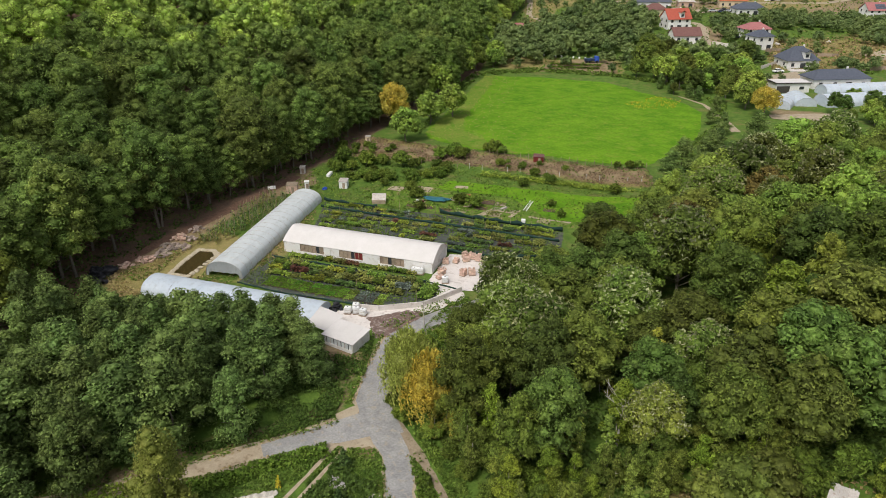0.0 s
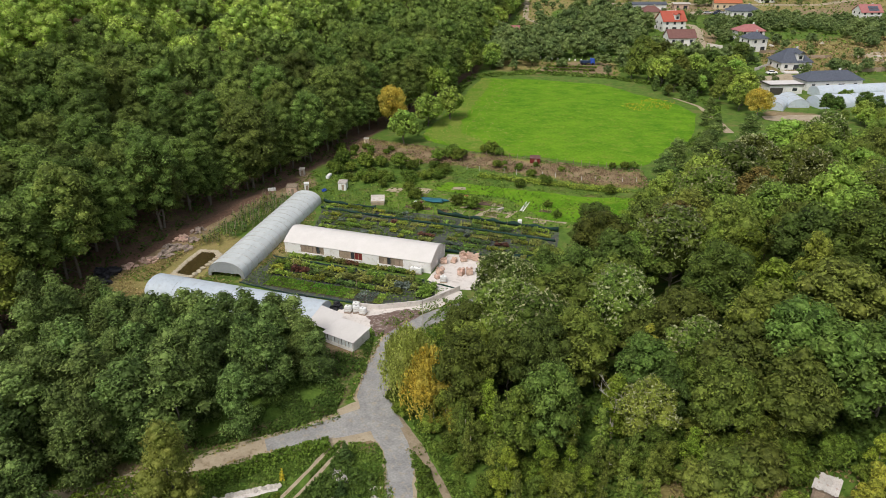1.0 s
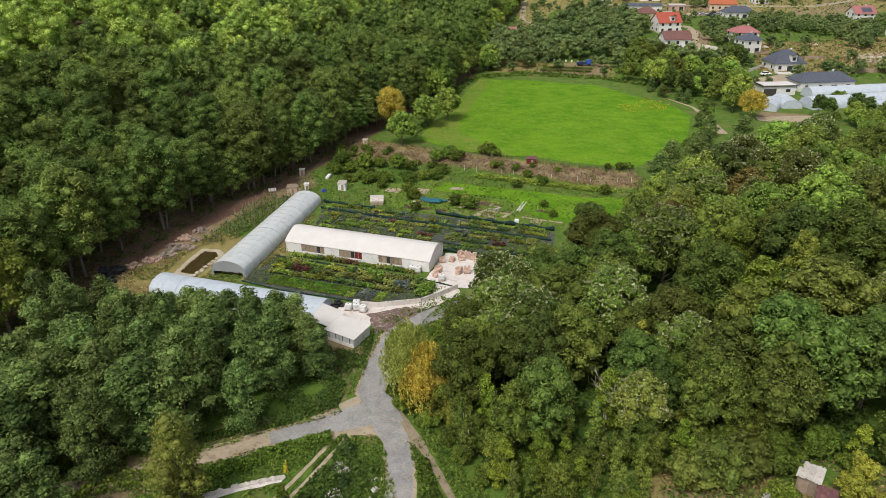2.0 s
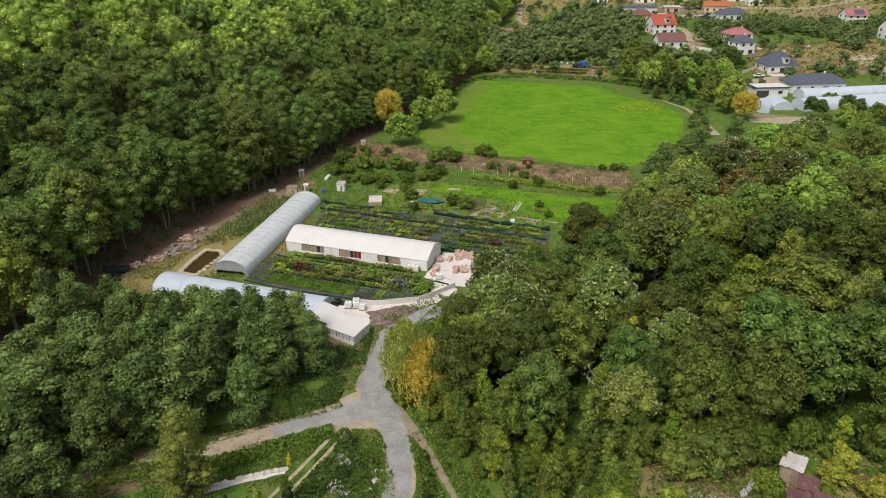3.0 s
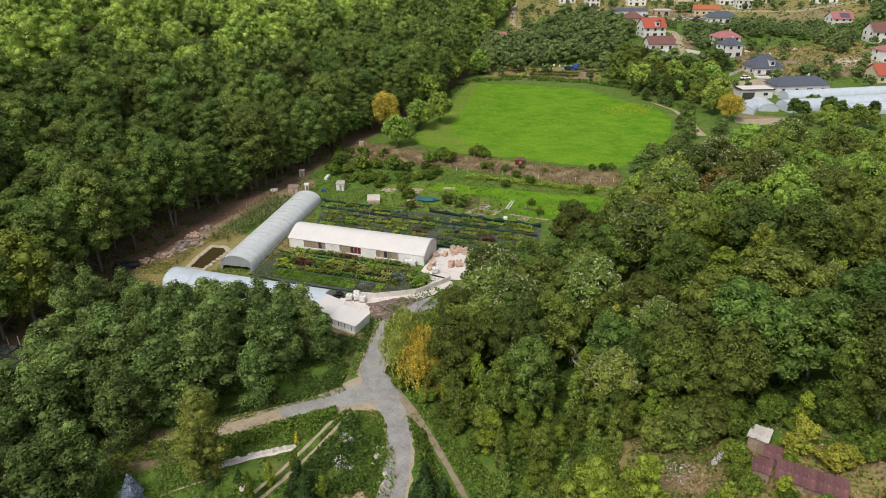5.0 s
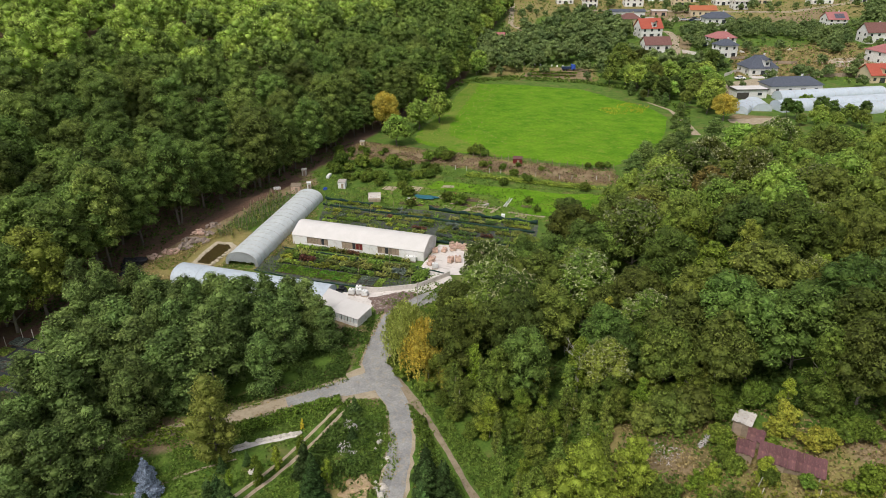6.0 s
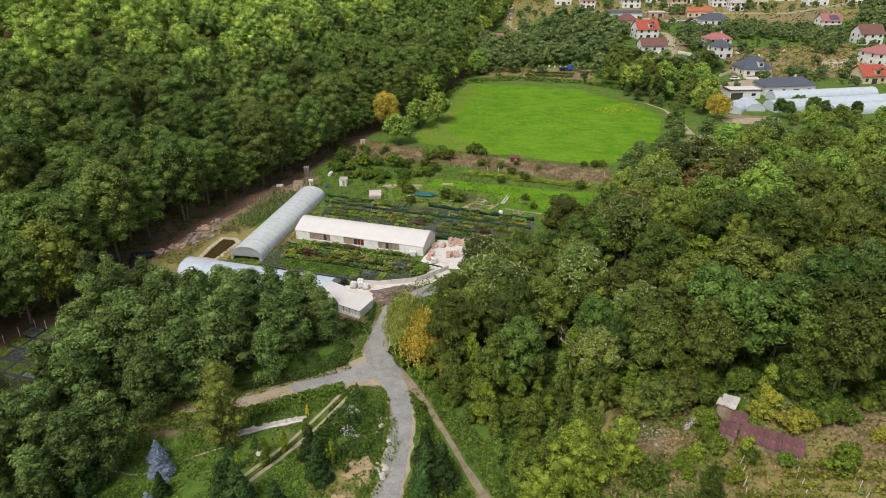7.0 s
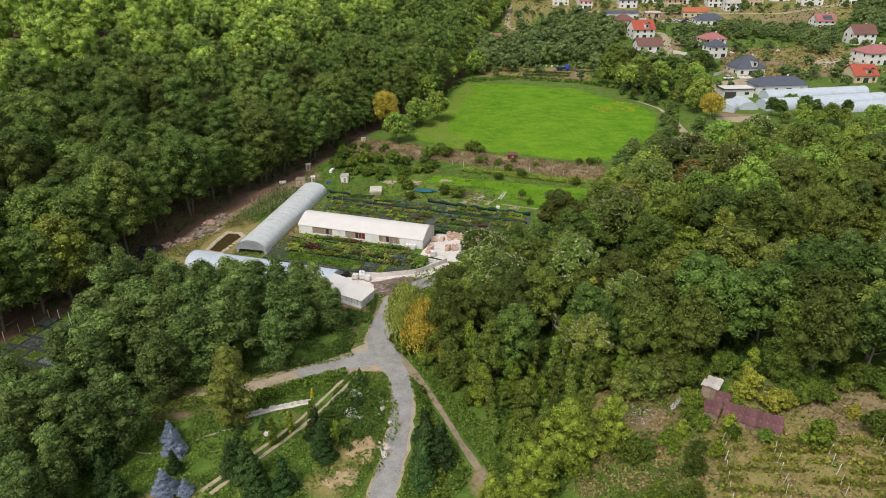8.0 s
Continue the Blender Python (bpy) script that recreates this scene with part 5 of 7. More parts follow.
for kind, x, y, size in ((SHADE, 66.5, 158, 0.75), (SHADE, 72, 152, 0.7), (SHADE, 62, 168, 0.8), (SHADE, 79, 186, 0.8), (SHADE, 90, 205, 0.8), (SHADE, 76, 160, 0.65), (OLIVE, 68, 172, 0.85), (OLIVE, 82, 150, 0.62), (OLIVE, 86.6, 156, 0.65), (OLIVE, 84, 166, 0.7), (OLIVE, 80, 142, 0.56), (MIX, 56, 190, 0.95), (MIX, 52, 204, 0.95), (MIX, 61, 196, 0.9), (ALDER, 88, 146, 0.6), (ALDER, 60, 158, 0.45),
                         (SHADE, 113, 138, 0.55), (SHADE, 116, 137, 0.5), (SHADE, 124, 141, 0.6), (SHADE, 127, 139, 0.55), (SHADE, 138, 144, 0.5), (BUSH, 122, 158, 1.6), (OLIVE, 65, 150, 0.37), (ALDER, 70, 147, 0.4)):
    kind.put(x, y, size, x, wide=1.15, label="leafy %s between meadow and village" % ("bush" if kind is BUSH else "tree of uneven green"))
VSHAPES = []
for k in range(5):
    r2 = np.random.default_rng(400 + k)
    VSHAPES.append(leaf_cloud(r2, broad_lobes(r2, 3.6, 8.0, 0.6, 10, 0.42), 190, 0.85))
fv, ff, fb = [], [], 0
for x, y, size, turn in stand:
    v, f = VSHAPES[random.randrange(5)]
    R = np.array([[math.cos(turn), -math.sin(turn), 0], [math.sin(turn), math.cos(turn), 0], [0, 0, 1]]) * size
    fv.append(v @ R.T + np.array([x, y, gz(x, y)]))
    ff.append(f + fb)
    fb += len(v)
solo("village_trees", mesh_of("village_trees", np.concatenate(fv), np.concatenate(ff), LEAF_VILLAGE_HAZE), None, "many green garden trees between the village houses", "trees", kind="stuff")


# ---- plants in beds ----
def tuft_cloud(rng, x0, y0, x1, y1, count, height, size, ztop=0.0):
    """Loose leaf sprays standing over a strip of ground."""
    c = np.stack([rng.uniform(x0, x1, count), rng.uniform(y0, y1, count), np.zeros(count)], 1)
    hump = np.array([noise.noise(Vector((p[0] * 1.1, p[1] * 1.1, x0))) for p in c])
    c[:, 2] = rng.uniform(0.25, 1.0, count) * height * (1 + 0.6 * hump)
    n = rng.normal(size=c.shape) * 0.5 + np.array([0, 0, 1.3])
    n /= np.linalg.norm(n, axis=1)[:, None]
    t = np.cross(n, rng.normal(size=n.shape))
    t /= np.linalg.norm(t, axis=1)[:, None]
    b = np.cross(n, t)
    s = size * rng.uniform(0.6, 1.4, count)[:, None]
    q = np.stack([c - t * s * 0.7, c + b * s * 0.5 + n * s * 0.1, c + t * s * 0.7, c - b * s * 0.5 + n * s * 0.1], 1).reshape(-1, 3)
    return q, np.arange(len(q)).reshape(-1, 4).tolist()


PLANT = [leaf("plant_green", (0.160, 0.285, 0.042), (0.240, 0.360, 0.055), 0.9), leaf("plant_lime", (0.225, 0.315, 0.036), (0.310, 0.360, 0.052), 0.9), leaf("plant_dark", (0.090, 0.175, 0.040), (0.140, 0.220, 0.058), 0.9), leaf("plant_red", (0.150, 0.075, 0.045), (0.200, 0.110, 0.055), 0.9), leaf("plant_grey", (0.130, 0.180, 0.130), (0.190, 0.230, 0.170), 0.9), leaf("plant_olive", (0.205, 0.250, 0.055), (0.265, 0.295, 0.075), 0.9)]
TURF = leaf("turf_green", (0.095, 0.235, 0.020), (0.140, 0.285, 0.028), 0.9)
PLANT_NAME = ["mid-green", "yellow-lime", "dark green", "reddish brown", "silvery grey-green", "olive green"]
pr = np.random.default_rng(77)


def bed(x0, y0, x1, y1, kind, height, density=60, size=0.25, group="nursery beds", name="plant_bed"):
    """A block of potted plants standing close together on ground fabric."""
    cx, cy = (x0 + x1) / 2, (y0 + y1) / 2
    g = thing(name, pose(cx, cy, gz(cx, cy) + 0.09), "block of potted %s plants on black fabric" % PLANT_NAME[kind], "plants", group)
    w, d = x1 - x0, y1 - y0
    v, f = tuft_cloud(pr, -w / 2, -d / 2, w / 2, d / 2, int(w * d * density), height, size)
    part("foliage", mesh_of("foliage", v, f, PLANT[kind]), None, g)
    bm = B()
    nx_, ny_ = max(1, int(w / 0.55)), max(1, int(d / 0.55))
    for i in range(nx_):
        for j in range(ny_):
            box(bm, -w / 2 + w * (i + 0.5) / nx_, -d / 2 + d * (j + 0.5) / ny_, 0.1, 0.26, 0.26, 0.2)
    tagged(part("pot_layer", bm, BLACKM, g, "black plastic pots"), kind="stuff")
    return g


# nursery ground fabric and rows behind the barn
sheet("nursery_ground", [(-4.5, 25), (0.6, 9.2), (30, 9.3), (46, 10), (50, 15), (49, 25), (22, 26)], 1.0, FABRIC, 0.07, "black woven ground fabric with stony gaps", "fabric", 0.3)
random.seed(12)
for row, (ya, yb, xa, xb) in enumerate(((10.2, 11.4, 1.5, 47), (12.2, 13.5, 0.5, 49), (14.4, 15.7, 0.0, 49), (16.6, 17.9, -1, 49), (18.6, 19.9, -2, 48), (21.6, 22.9, -3, 48), (23.6, 24.8, -3, 48))):
    x = xa
    while x < xb - 1:
        w = random.choice((1.2, 1.6, 2.2, 2.8, 3.6))
        if x > xb - w:
            break
        if not (26.5 < x + w / 2 < 28.6) and random.random() < 0.82:
            kind = random.choices(range(6), (5, 3.5, 1.8, 0.5, 1.2, 4))[0]
            bed(x, ya + random.uniform(-0.1, 0.25), x + w, yb, kind, random.uniform(0.3, 0.75), 70, 0.24)
        x += w + random.choice((0.15, 0.3, 0.3, 0.9))

# nursery rows in front of the barn
sheet("nursery_front", [(-1.2, -3.0), (-1.4, -13.6), (8, -14.4), (24, -13.8), (31.8, -10.6), (36.2, -4.4), (30, -2.6)], 0.9, FABRIC, 0.06, "black woven ground fabric between plant rows", "fabric", 0.2)
for ya, yb, xa, xb, tall, pick in ((-1.9, -0.8, 2, 27.5, 0.7, (5, 1, 2, 0.2, 0.3, 3)), (-5.3, -3.9, 1.0, 30, 1.1, (5, 3, 1, 0.05, 0.5, 4)), (-7.6, -6.2, 1.2, 30, 1.2, (5, 4, 1, 0.05, 0.4, 5)), (-9.4, -8.2, 1.5, 29, 0.9, (4, 4, 1, 0.05, 0.6, 5)), (-9.5, -4.6, 30.4, 33.4, 1.0, (5, 0.5, 4, 0.5, 0.5, 1))):
    x = xa
    while x < xb - 0.8:
        w = min(random.choice((1.4, 2.0, 2.6, 3.4)), xb - x)
        if ya > -2 or random.random() < 0.95:
            bed(x, ya, x + w, yb + random.uniform(-0.15, 0.15), random.choices(range(6), pick)[0], tall * random.uniform(0.6, 1.15), 62, 0.30)
        x += w + random.choice((0.1, 0.2, 0.5))
for i in range(13):
    for j in range(2):
        x0 = 3.2 + i * 1.75
        if x0 + 1.6 > 26:
            continue
        g = thing("turf_bed", pose(x0 + 0.8, -10.55 - j * 1.75, gz(x0, -11) + 0.08), "flat square of %s seedlings in trays" % ("bright green" if i < 7 else "grey-green"), "plants", "seedling squares")
        v, f = tuft_cloud(pr, -0.78, -0.8, 0.78, 0.8, 260, 0.16, 0.2)
        part("foliage", mesh_of("foliage", v, f, TURF if i < 9 else PLANT[4] if i % 3 else PLANT[0]), None, g)
        part("tray", box(B(), 0, 0, 0.03, 1.6, 1.64, 0.06), SOIL, g)


def net_fence(points, h, label, sag=0.12, mat_=None):
    """Low netting strung along posts, with a sagging hem."""
    g = thing("net_fence", pose(points[0][0], points[0][1], gz(*points[0])), label, "fence", "nursery nets")
    px, py, pz = points[0][0], points[0][1], gz(*points[0])
    L = [math.hypot(b[0] - a[0], b[1] - a[1]) for a, b in zip(points, points[1:])]
    vs, fs = [], []
    col = 0
    for (a, b), ln in zip(zip(points, points[1:]), L):
        n = max(2, int(ln / 0.7))
        for k in range(n + 1):
            t = k / n
            x, y = a[0] + (b[0] - a[0]) * t, a[1] + (b[1] - a[1]) * t
            z = gz(x, y)
            top = h - sag * abs(math.sin(col * 0.5)) + 0.08 * noise.noise(Vector((x, y, 1)))
            off = 0.18 * noise.noise(Vector((x * 0.8, y * 0.8, 4)))
            for o, zz in ((0, top), (0.12 + off, h * 0.55), (off, 0.05)):
                vs.append((x - px + o * 0.3, y - py - o, z - pz + zz))
            if col:
                p, q = (col - 1) * 3, col * 3
                fs += [(p, q, q + 1, p + 1), (p + 1, q + 1, q + 2, p + 2)]
            col += 1
    me = mesh_of("net", vs, fs, mat_ or NET, True)
    bm = B()
    bm.from_mesh(me)
    bmesh.ops.solidify(bm, geom=list(bm.faces), thickness=0.03)
    part("net", bm, mat_ or NET, g)
    for (a, b), ln in zip(zip(points, points[1:]), L):
        n = max(1, int(ln / 3.2))
        for k in range(n + 1):
            x, y = a[0] + (b[0] - a[0]) * k / n, a[1] + (b[1] - a[1]) * k / n
            part("post", rod(B(), (x - px, y - py, gz(x, y) - pz - 0.1), (x - px, y - py, gz(x, y) - pz + h + 0.25), 0.04, None, 5), WOOD, g)
    return g


net_fence([(-4, 22), (10, 21.3), (23.6, 21), (37, 20.6), (49, 20.3)], 0.7, "sagging black-green net fence along the nursery rows")
net_fence([(22, 26.8), (32.7, 25.8), (48.7, 25.4)], 1.25, "tall dark green net hung on poles", 0.6)
net_fence([(0.6, 9.0), (15, 9.0), (29.5, 9.2), (40, 9.6), (47, 12.5)], 0.9, "dark green net behind the barn", 0.3)
net_fence([(-5, 25.5), (4, 24.8), (8, 25.4)], 1.1, "dark green net hung on poles beside the tunnel", 0.4)
net_fence([(-1.0, -2.8), (15, -2.9), (30, -3.2), (36.4, -4.2)], 0.45, "low black net along the plant rows")
net_fence([(-1.3, -13.7), (8, -14.5), (23.6, -14.0)], 0.4, "low black net along the lower nursery edge")

# low pale wall along the nursery corner
wall_pts = [(22.2, -15.2), (26, -14.6), (32.4, -11.2), (34.6, -8.2), (36.9, -4.4)]
gw = thing("low_wall", pose(0, 0, 0), "low pale concrete wall curving round the nursery", "wall", kind="structure")
for a, b in zip(wall_pts, wall_pts[1:]):
    L = math.hypot(b[0] - a[0], b[1] - a[1])
    n = max(1, round(L / 2.2))
    for k in range(n):
        t = (k + 0.5) / n
        x, y = a[0] + (b[0] - a[0]) * t, a[1] + (b[1] - a[1]) * t
        part("panel", box(B(), x, y, gz(x, y) + 0.45, L / n - 0.03, 0.16, 1.1, math.degrees(math.atan2(b[1] - a[1], b[0] - a[0])), bevel=0.02), CONCRETE, gw)

# pond with a pale earth bank
pond = thing("pond", pose(-13.3, -9.7, 0), "small murky pond with a pale earth bank", "pond", kind="structure")
rim = [(-1.2, -5.2), (2.4, -5.4), (2.3, 4.0), (0.4, 5.3), (-2.6, 4.9), (-2.2, 0)]
bm = B()
for k in range(46):
    t = k / 46 * len(rim)
    i = int(t)
    u = t - i
    a, b = rim[i], rim[(i + 1) % len(rim)]
    lump(bm, a[0] + (b[0] - a[0]) * u, a[1] + (b[1] - a[1]) * u, 0.12, 0.62, 0.5, 0.25)
part("bank", bm, mat("pond_bank", (0.40, 0.34, 0.24), (0.52, 0.45, 0.34), 1, 0.95, 0.03, 8, stain=(0.25, 0.22, 0.12)), pond, "", True)
bm = B()
bm.faces.new([bm.verts.new((x, y, 0.14)) for x, y in rim])
part("water", bm, WATER, pond, "murky brown-green water")


# rubble, bricks and stacks
def brick_pile(x, y, n, spread, seed, material, label, size=0.5, name="rubble_pile", category="rubble"):
    rng = random.Random(seed)
    g = thing(name, pose(x, y, gz(x, y)), label, category, "rubble piles")
    protos = []
    for k in range(4):
        bm = B()
        box(bm, 0, 0, 0, size * rng.uniform(0.7, 1.5), size * rng.uniform(0.5, 1.0), size * rng.uniform(0.35, 0.8), bevel=0.03)
        me = bpy.data.meshes.new("block")
        bm.to_mesh(me)
        bm.free()
        me.materials.append(material)
        protos.append(me)
    for k in range(n):
        ob = part("block", protos[k % 4], None, g)
        r = spread * rng.random() ** 0.6
        a = rng.uniform(0, 6.28)
        ob.matrix_basis = pose(math.cos(a) * r, math.sin(a) * r, size * 0.3 + max(0, (1 - r / spread)) * rng.uniform(0, 0.9) * spread * 0.4, rng.uniform(-25, 25), rng.uniform(-25, 25), rng.uniform(0, 360))
    return g


for k, (x, y, n, sp_) in enumerate(((-22.6, 3.0, 26, 1.6), (-22.8, -1.5, 30, 1.9), (-22.2, -5.5, 34, 2.0), (-21.4, -8.6, 24, 1.6), (-22.8, -11.5, 26, 1.7), (-19.6, -5.0, 20, 1.5), (-20.5, -1.5, 16, 1.3), (-24.6, -14.5, 16, 1.4))):
    brick_pile(x, y, n, sp_, 300 + k, BRICKM if k % 3 == 1 else RUBBLE, "heap of broken pale bricks and blocks beside the track", 0.6)


def pallet_stack(x, y, rz, layers, label="pallet of stacked terracotta bricks in the yard"):
    g = thing("brick_pallet", pose(x, y, gz(x, y) + 0.08, 0, 0, rz), label, "bricks", "brick pallets")
    part("pallet", box(B(), 0, 0, 0.07, 1.2, 1.0, 0.12), WOOD, g)
    me = None
    for z in range(layers):
        for i in range(3):
            for j in range(2):
                if z == layers - 1 and random.random() < 0.35:
                    continue
                if me is None:
                    ob = part("brick", box(B(), 0, 0, 0, 0.37, 0.46, 0.22, bevel=0.015), BRICKM, g)
                    me = ob.data
                else:
                    ob = part("brick", me, None, g)
                ob.matrix_basis = pose(-0.39 + i * 0.39, -0.24 + j * 0.48, 0.25 + z * 0.235, 0, 0, random.uniform(-3, 3))
    return g


random.seed(8)
for x, y, l in ((30.9, 4.6, 4), (33.6, 8.2, 4), (35.0, 8.0, 5), (36.3, 7.6, 5), (37.6, 7.2, 4), (38.9, 7.4, 4), (40.2, 7.0, 3), (35.4, 1.2, 5), (36.8, 1.8, 5), (31.6, 0.4, 3), (32.6, 5.6, 3), (31.8, -1.2, 2), (34.2, 6.6, 3), (39.4, 5.8, 3)):
    pallet_stack(x, y, random.uniform(0, 90), l)
brick_pile(31.0, 2.2, 22, 0.9, 41, BRICKM, "loose terracotta bricks tipped beside the barn", 0.35)
brick_pile(39.8, 8.6, 22, 1.2, 42, PALE_ROCK, "broken slabs at the edge of the yard", 0.4)


def tank(x, y, rz=0, s=1.0):
    g = thing("water_tank", pose(x, y, gz(x, y) + 0.06, 0, 0, rz), "white plastic tank in a wire cage on a pallet", "tank", "water tanks")
    part("pallet", box(B(), 0, 0, 0.07 * s, 1.2 * s, 1.0 * s, 0.13 * s), WOOD, g)
    part("vessel", box(B(), 0, 0, 0.66 * s, 1.12 * s, 0.94 * s, 1.0 * s, bevel=0.1 * s), WHITE_PAINT, g)
    part("cap", rod(B(), (0, 0, 1.16 * s), (0, 0, 1.22 * s), 0.1 * s, None, 8), BLACKM, g)
    for z in (0.4, 0.8, 1.15):
        for sy in (-0.5, 0.5):
            part("cage_bar", rod(B(), (-0.6 * s, sy * s, z * s), (0.6 * s, sy * s, z * s), 0.02, None, 4), TIN, g)


for x, y, r in ((26.9, -0.7, 0), (28.0, -0.7, 5), (33.2, -2.4, 20), (21.6, -16.8, 10), (22.9, -16.4, 30), (24.2, -16.6, 0), (22.4, -15.4, 15)):
    tank(x, y, r)


def tarp_heap(x, y, r, material, label, seed):
    rng = random.Random(seed)
    bm = B()
    lump(bm, 0, 0, 0.3, r * 0.9, 0.5, 0.75, rng, 4)
    for v in bm.verts:
        v.co += 0.25 * noise.noise_vector(v.co * 2.3 + Vector((seed, 0, 0)))
    solo("crumpled_tarp", bm, material, label, "tarp", m=pose(x, y, gz(x, y)), smooth=False)


tarp_heap(-26.5, -19.0, 1.8, BLACKM, "heap of crumpled black plastic sheeting by the track", 1)
tarp_heap(-25.0, -21.5, 1.4, BLACKM, "heap of crumpled black plastic sheeting by the greenhouse", 2)
tarp_heap(19.2, -15.9, 0.9, BLACKM, "crumpled black plastic beside the tanks", 3)
tarp_heap(12.4, -15.2, 0.5, BLACKM, "small black sack heap by the nursery edge", 4)
tarp_heap(14.4, -15.4, 0.4, BLACKM, "small black sack by the nursery edge", 5)
tarp_heap(-8.4, 31.8, 0.5, BLUEM, "small blue tarp lying on the grass", 6)

# saplings on stakes between tunnel and track
STAKES = [(-19.5, 25), (-18.6, -3.5), (-14.2, -1.8), (-10.5, 14.6), (-12.5, 25)]
random.seed(21)
bmS = None
for x, y in scatter(np.random.default_rng(3), STAKES, 1.25):
    g = thing("sapling", pose(x, y, gz(x, y), random.uniform(-5, 5), random.uniform(-5, 5), random.uniform(0, 360)), "thin staked sapling in a tree nursery row", "sapling", "sapling rows")
    if bmS is None:
        bmS = []
        for k in range(3):
            v, f = tuft_cloud(pr, -0.35, -0.35, 0.35, 0.35, 26, 1.3 + 0.3 * k, 0.26)
            rr = rod(B(), (0, 0, -0.1), (0.05, 0, 2.2 + 0.3 * k), 0.045, 0.03, 5)
            me = bpy.data.meshes.new("stake")
            rr.to_mesh(me)
            rr.free()
            me.materials.append(WOOD)
            bmS.append((me, mesh_of("foliage", v, f, PLANT[2] if k != 1 else PLANT[5])))
    st, fo = random.choice(bmS)
    part("stake", st, None, g)
    part("foliage", fo, None, g)


# ---- small buildings behind the nursery ----
def cabin(x, y, rz, w, d, h, wall, roof, label, slope=8, name="hut"):
    g = thing(name, pose(x, y, gz(x, y), 0, 0, rz), label, "hut")
    bm = B()
    box(bm, 0, 0, h / 2, w, d, h)
    part("wall", bm, wall, g)
    part("roof", box(B(), 0, 0, h + 0.06 + math.tan(radians(slope)) * d * 0.25, w + 0.2, d + 0.25, 0.06, 0, slope), roof, g)
    part("door", box(B(), w * 0.1, -d / 2 - 0.02, h * 0.42, 0.6, 0.05, h * 0.75), WOOD, g)
    return g


cabin(-4.7, 34.6, 12, 1.9, 1.8, 1.8, WHITE_PAINT, TIN, "small white garden hut with a tin roof")
cabin(-14.6, 28.0, 20, 2.4, 1.8, 2.0, BRICKM, WOOD, "small tan wooden shack at the end of the tunnel")
cabin(-12.6, 31.2, 30, 1.0, 1.0, 1.8, WHITE_PAINT, WHITE_PAINT, "white upright cabinet standing outdoors", 2, "cabinet")
cabin(-18.8, 40.2, 15, 1.2, 1.0, 1.7, TIN, TIN, "white outhouse beside the track")
cabin(-13.3, 67.0, 10, 1.3, 1.0, 1.7, CREAM, TIN, "pale box-shaped hut on the dry slope", 2)
cabin(35.3, 65.4, 8, 2.5, 1.7, 1.35, RED_PAINT, RUST, "dark red wooden shed at the meadow edge", 10, "shed_small")
cabin(7.0, 28.6, 20, 2.9, 2.2, 0.9, WOOD, TIN, "low garden shelter under a sloping silver sheet", 24)
cabin(26.2, 34.6, 8, 1.6, 1.4, 1.4, BRICKM, ROOF_ORANGE, "little brick hutch with an orange top", 10, "hutch")
for x, y, w, d, h, lb, mt in ((40.2, 27.2, 1.0, 0.9, 0.8, "white plastic crate on the grass", WHITE_PAINT), (34.5, 33.0, 1.8, 0.6, 0.5, "pale green bench on the vegetable plot", PALE_ROCK), (15.2, 31.0, 0.8, 0.6, 0.6, "white bucket stack by the bush", WHITE_PAINT), (16.3, 31.2, 0.7, 0.7, 0.5, "red plastic crate by the bush", RED_PAINT), (-11.6, 40.6, 2.6, 0.8, 0.7, "white garden bench beside the bushes", WHITE_PAINT), (-20.5, 28.5, 1.8, 0.8, 0.6, "white trough beside the shack", WHITE_PAINT)):
    solo("crate", box(B(), 0, 0, h / 2, w, d, h, bevel=0.05), mt, lb, "crate", m=pose(x, y, gz(x, y) + 0.05, 0, 0, x * 7))
ladder = thing("ladder", pose(39.1, 33.5, gz(39, 36) + 0.1, 0, 0, 88), "white ladder lying on the grass", "ladder")
for sy in (-0.35, 0.35):
    part("rail", box(B(), 3, sy, 0.08, 6.2, 0.12, 0.12), WHITE_PAINT, ladder)
for k in range(10):
    part("rung", box(B(), 0.3 + k * 0.6, 0, 0.08, 0.08, 0.62, 0.07), WHITE_PAINT, ladder)
solo("tarp_sheet", lump(B(), 0, 0, 0.4, 1.8, 0.25, 0.25, random, 3), mat("teal_tarp", (0.02, 0.10, 0.13), (0.03, 0.14, 0.17), 1, 0.5, 0.02), "dark teal tarp covering a bed", "tarp", m=pose(19, 33.6, gz(19, 33.6)) @ Matrix.Diagonal((1.6, 0.7, 1, 1)))

# vegetable plots
random.seed(31)
for i in range(9):
    for j in range(3):
        x0, y0 = 14 + i * 3.6 + random.uniform(-0.4, 0.4), 28.2 + j * 3.2 + random.uniform(-0.3, 0.3)
        if random.random() < 0.75 and not (5 < x0 < 13) and not (38 < x0 + 1.5 < 41):
            w, d = random.uniform(2.2, 3.2), random.uniform(1.6, 2.6)
            g = thing("vegetable_bed", pose(x0 + w / 2, y0 + d / 2, gz(x0, y0) + 0.02), "overgrown vegetable bed on bare earth", "plants", "vegetable beds")
            part("soil", box(B(), 0, 0, 0.05, w, d, 0.14), SOIL if random.random() < 0.4 else TRACK, g)
            v, f = tuft_cloud(pr, -w / 2, -d / 2, w / 2, d / 2, int(w * d * random.uniform(6, 22)), random.uniform(0.3, 0.8), 0.26)
            part("foliage", mesh_of("foliage", v, f, PLANT[random.choice((0, 0, 5, 1, 2))]), None, g)
g = thing("goldenrod_strip", pose(46, 51, gz(46, 51)), "strip of yellow flowering weeds along the plots", "plants", kind="stuff")
v, f = tuft_cloud(pr, -22, -1.4, 18, 1.4, 2600, 0.9, 0.3)
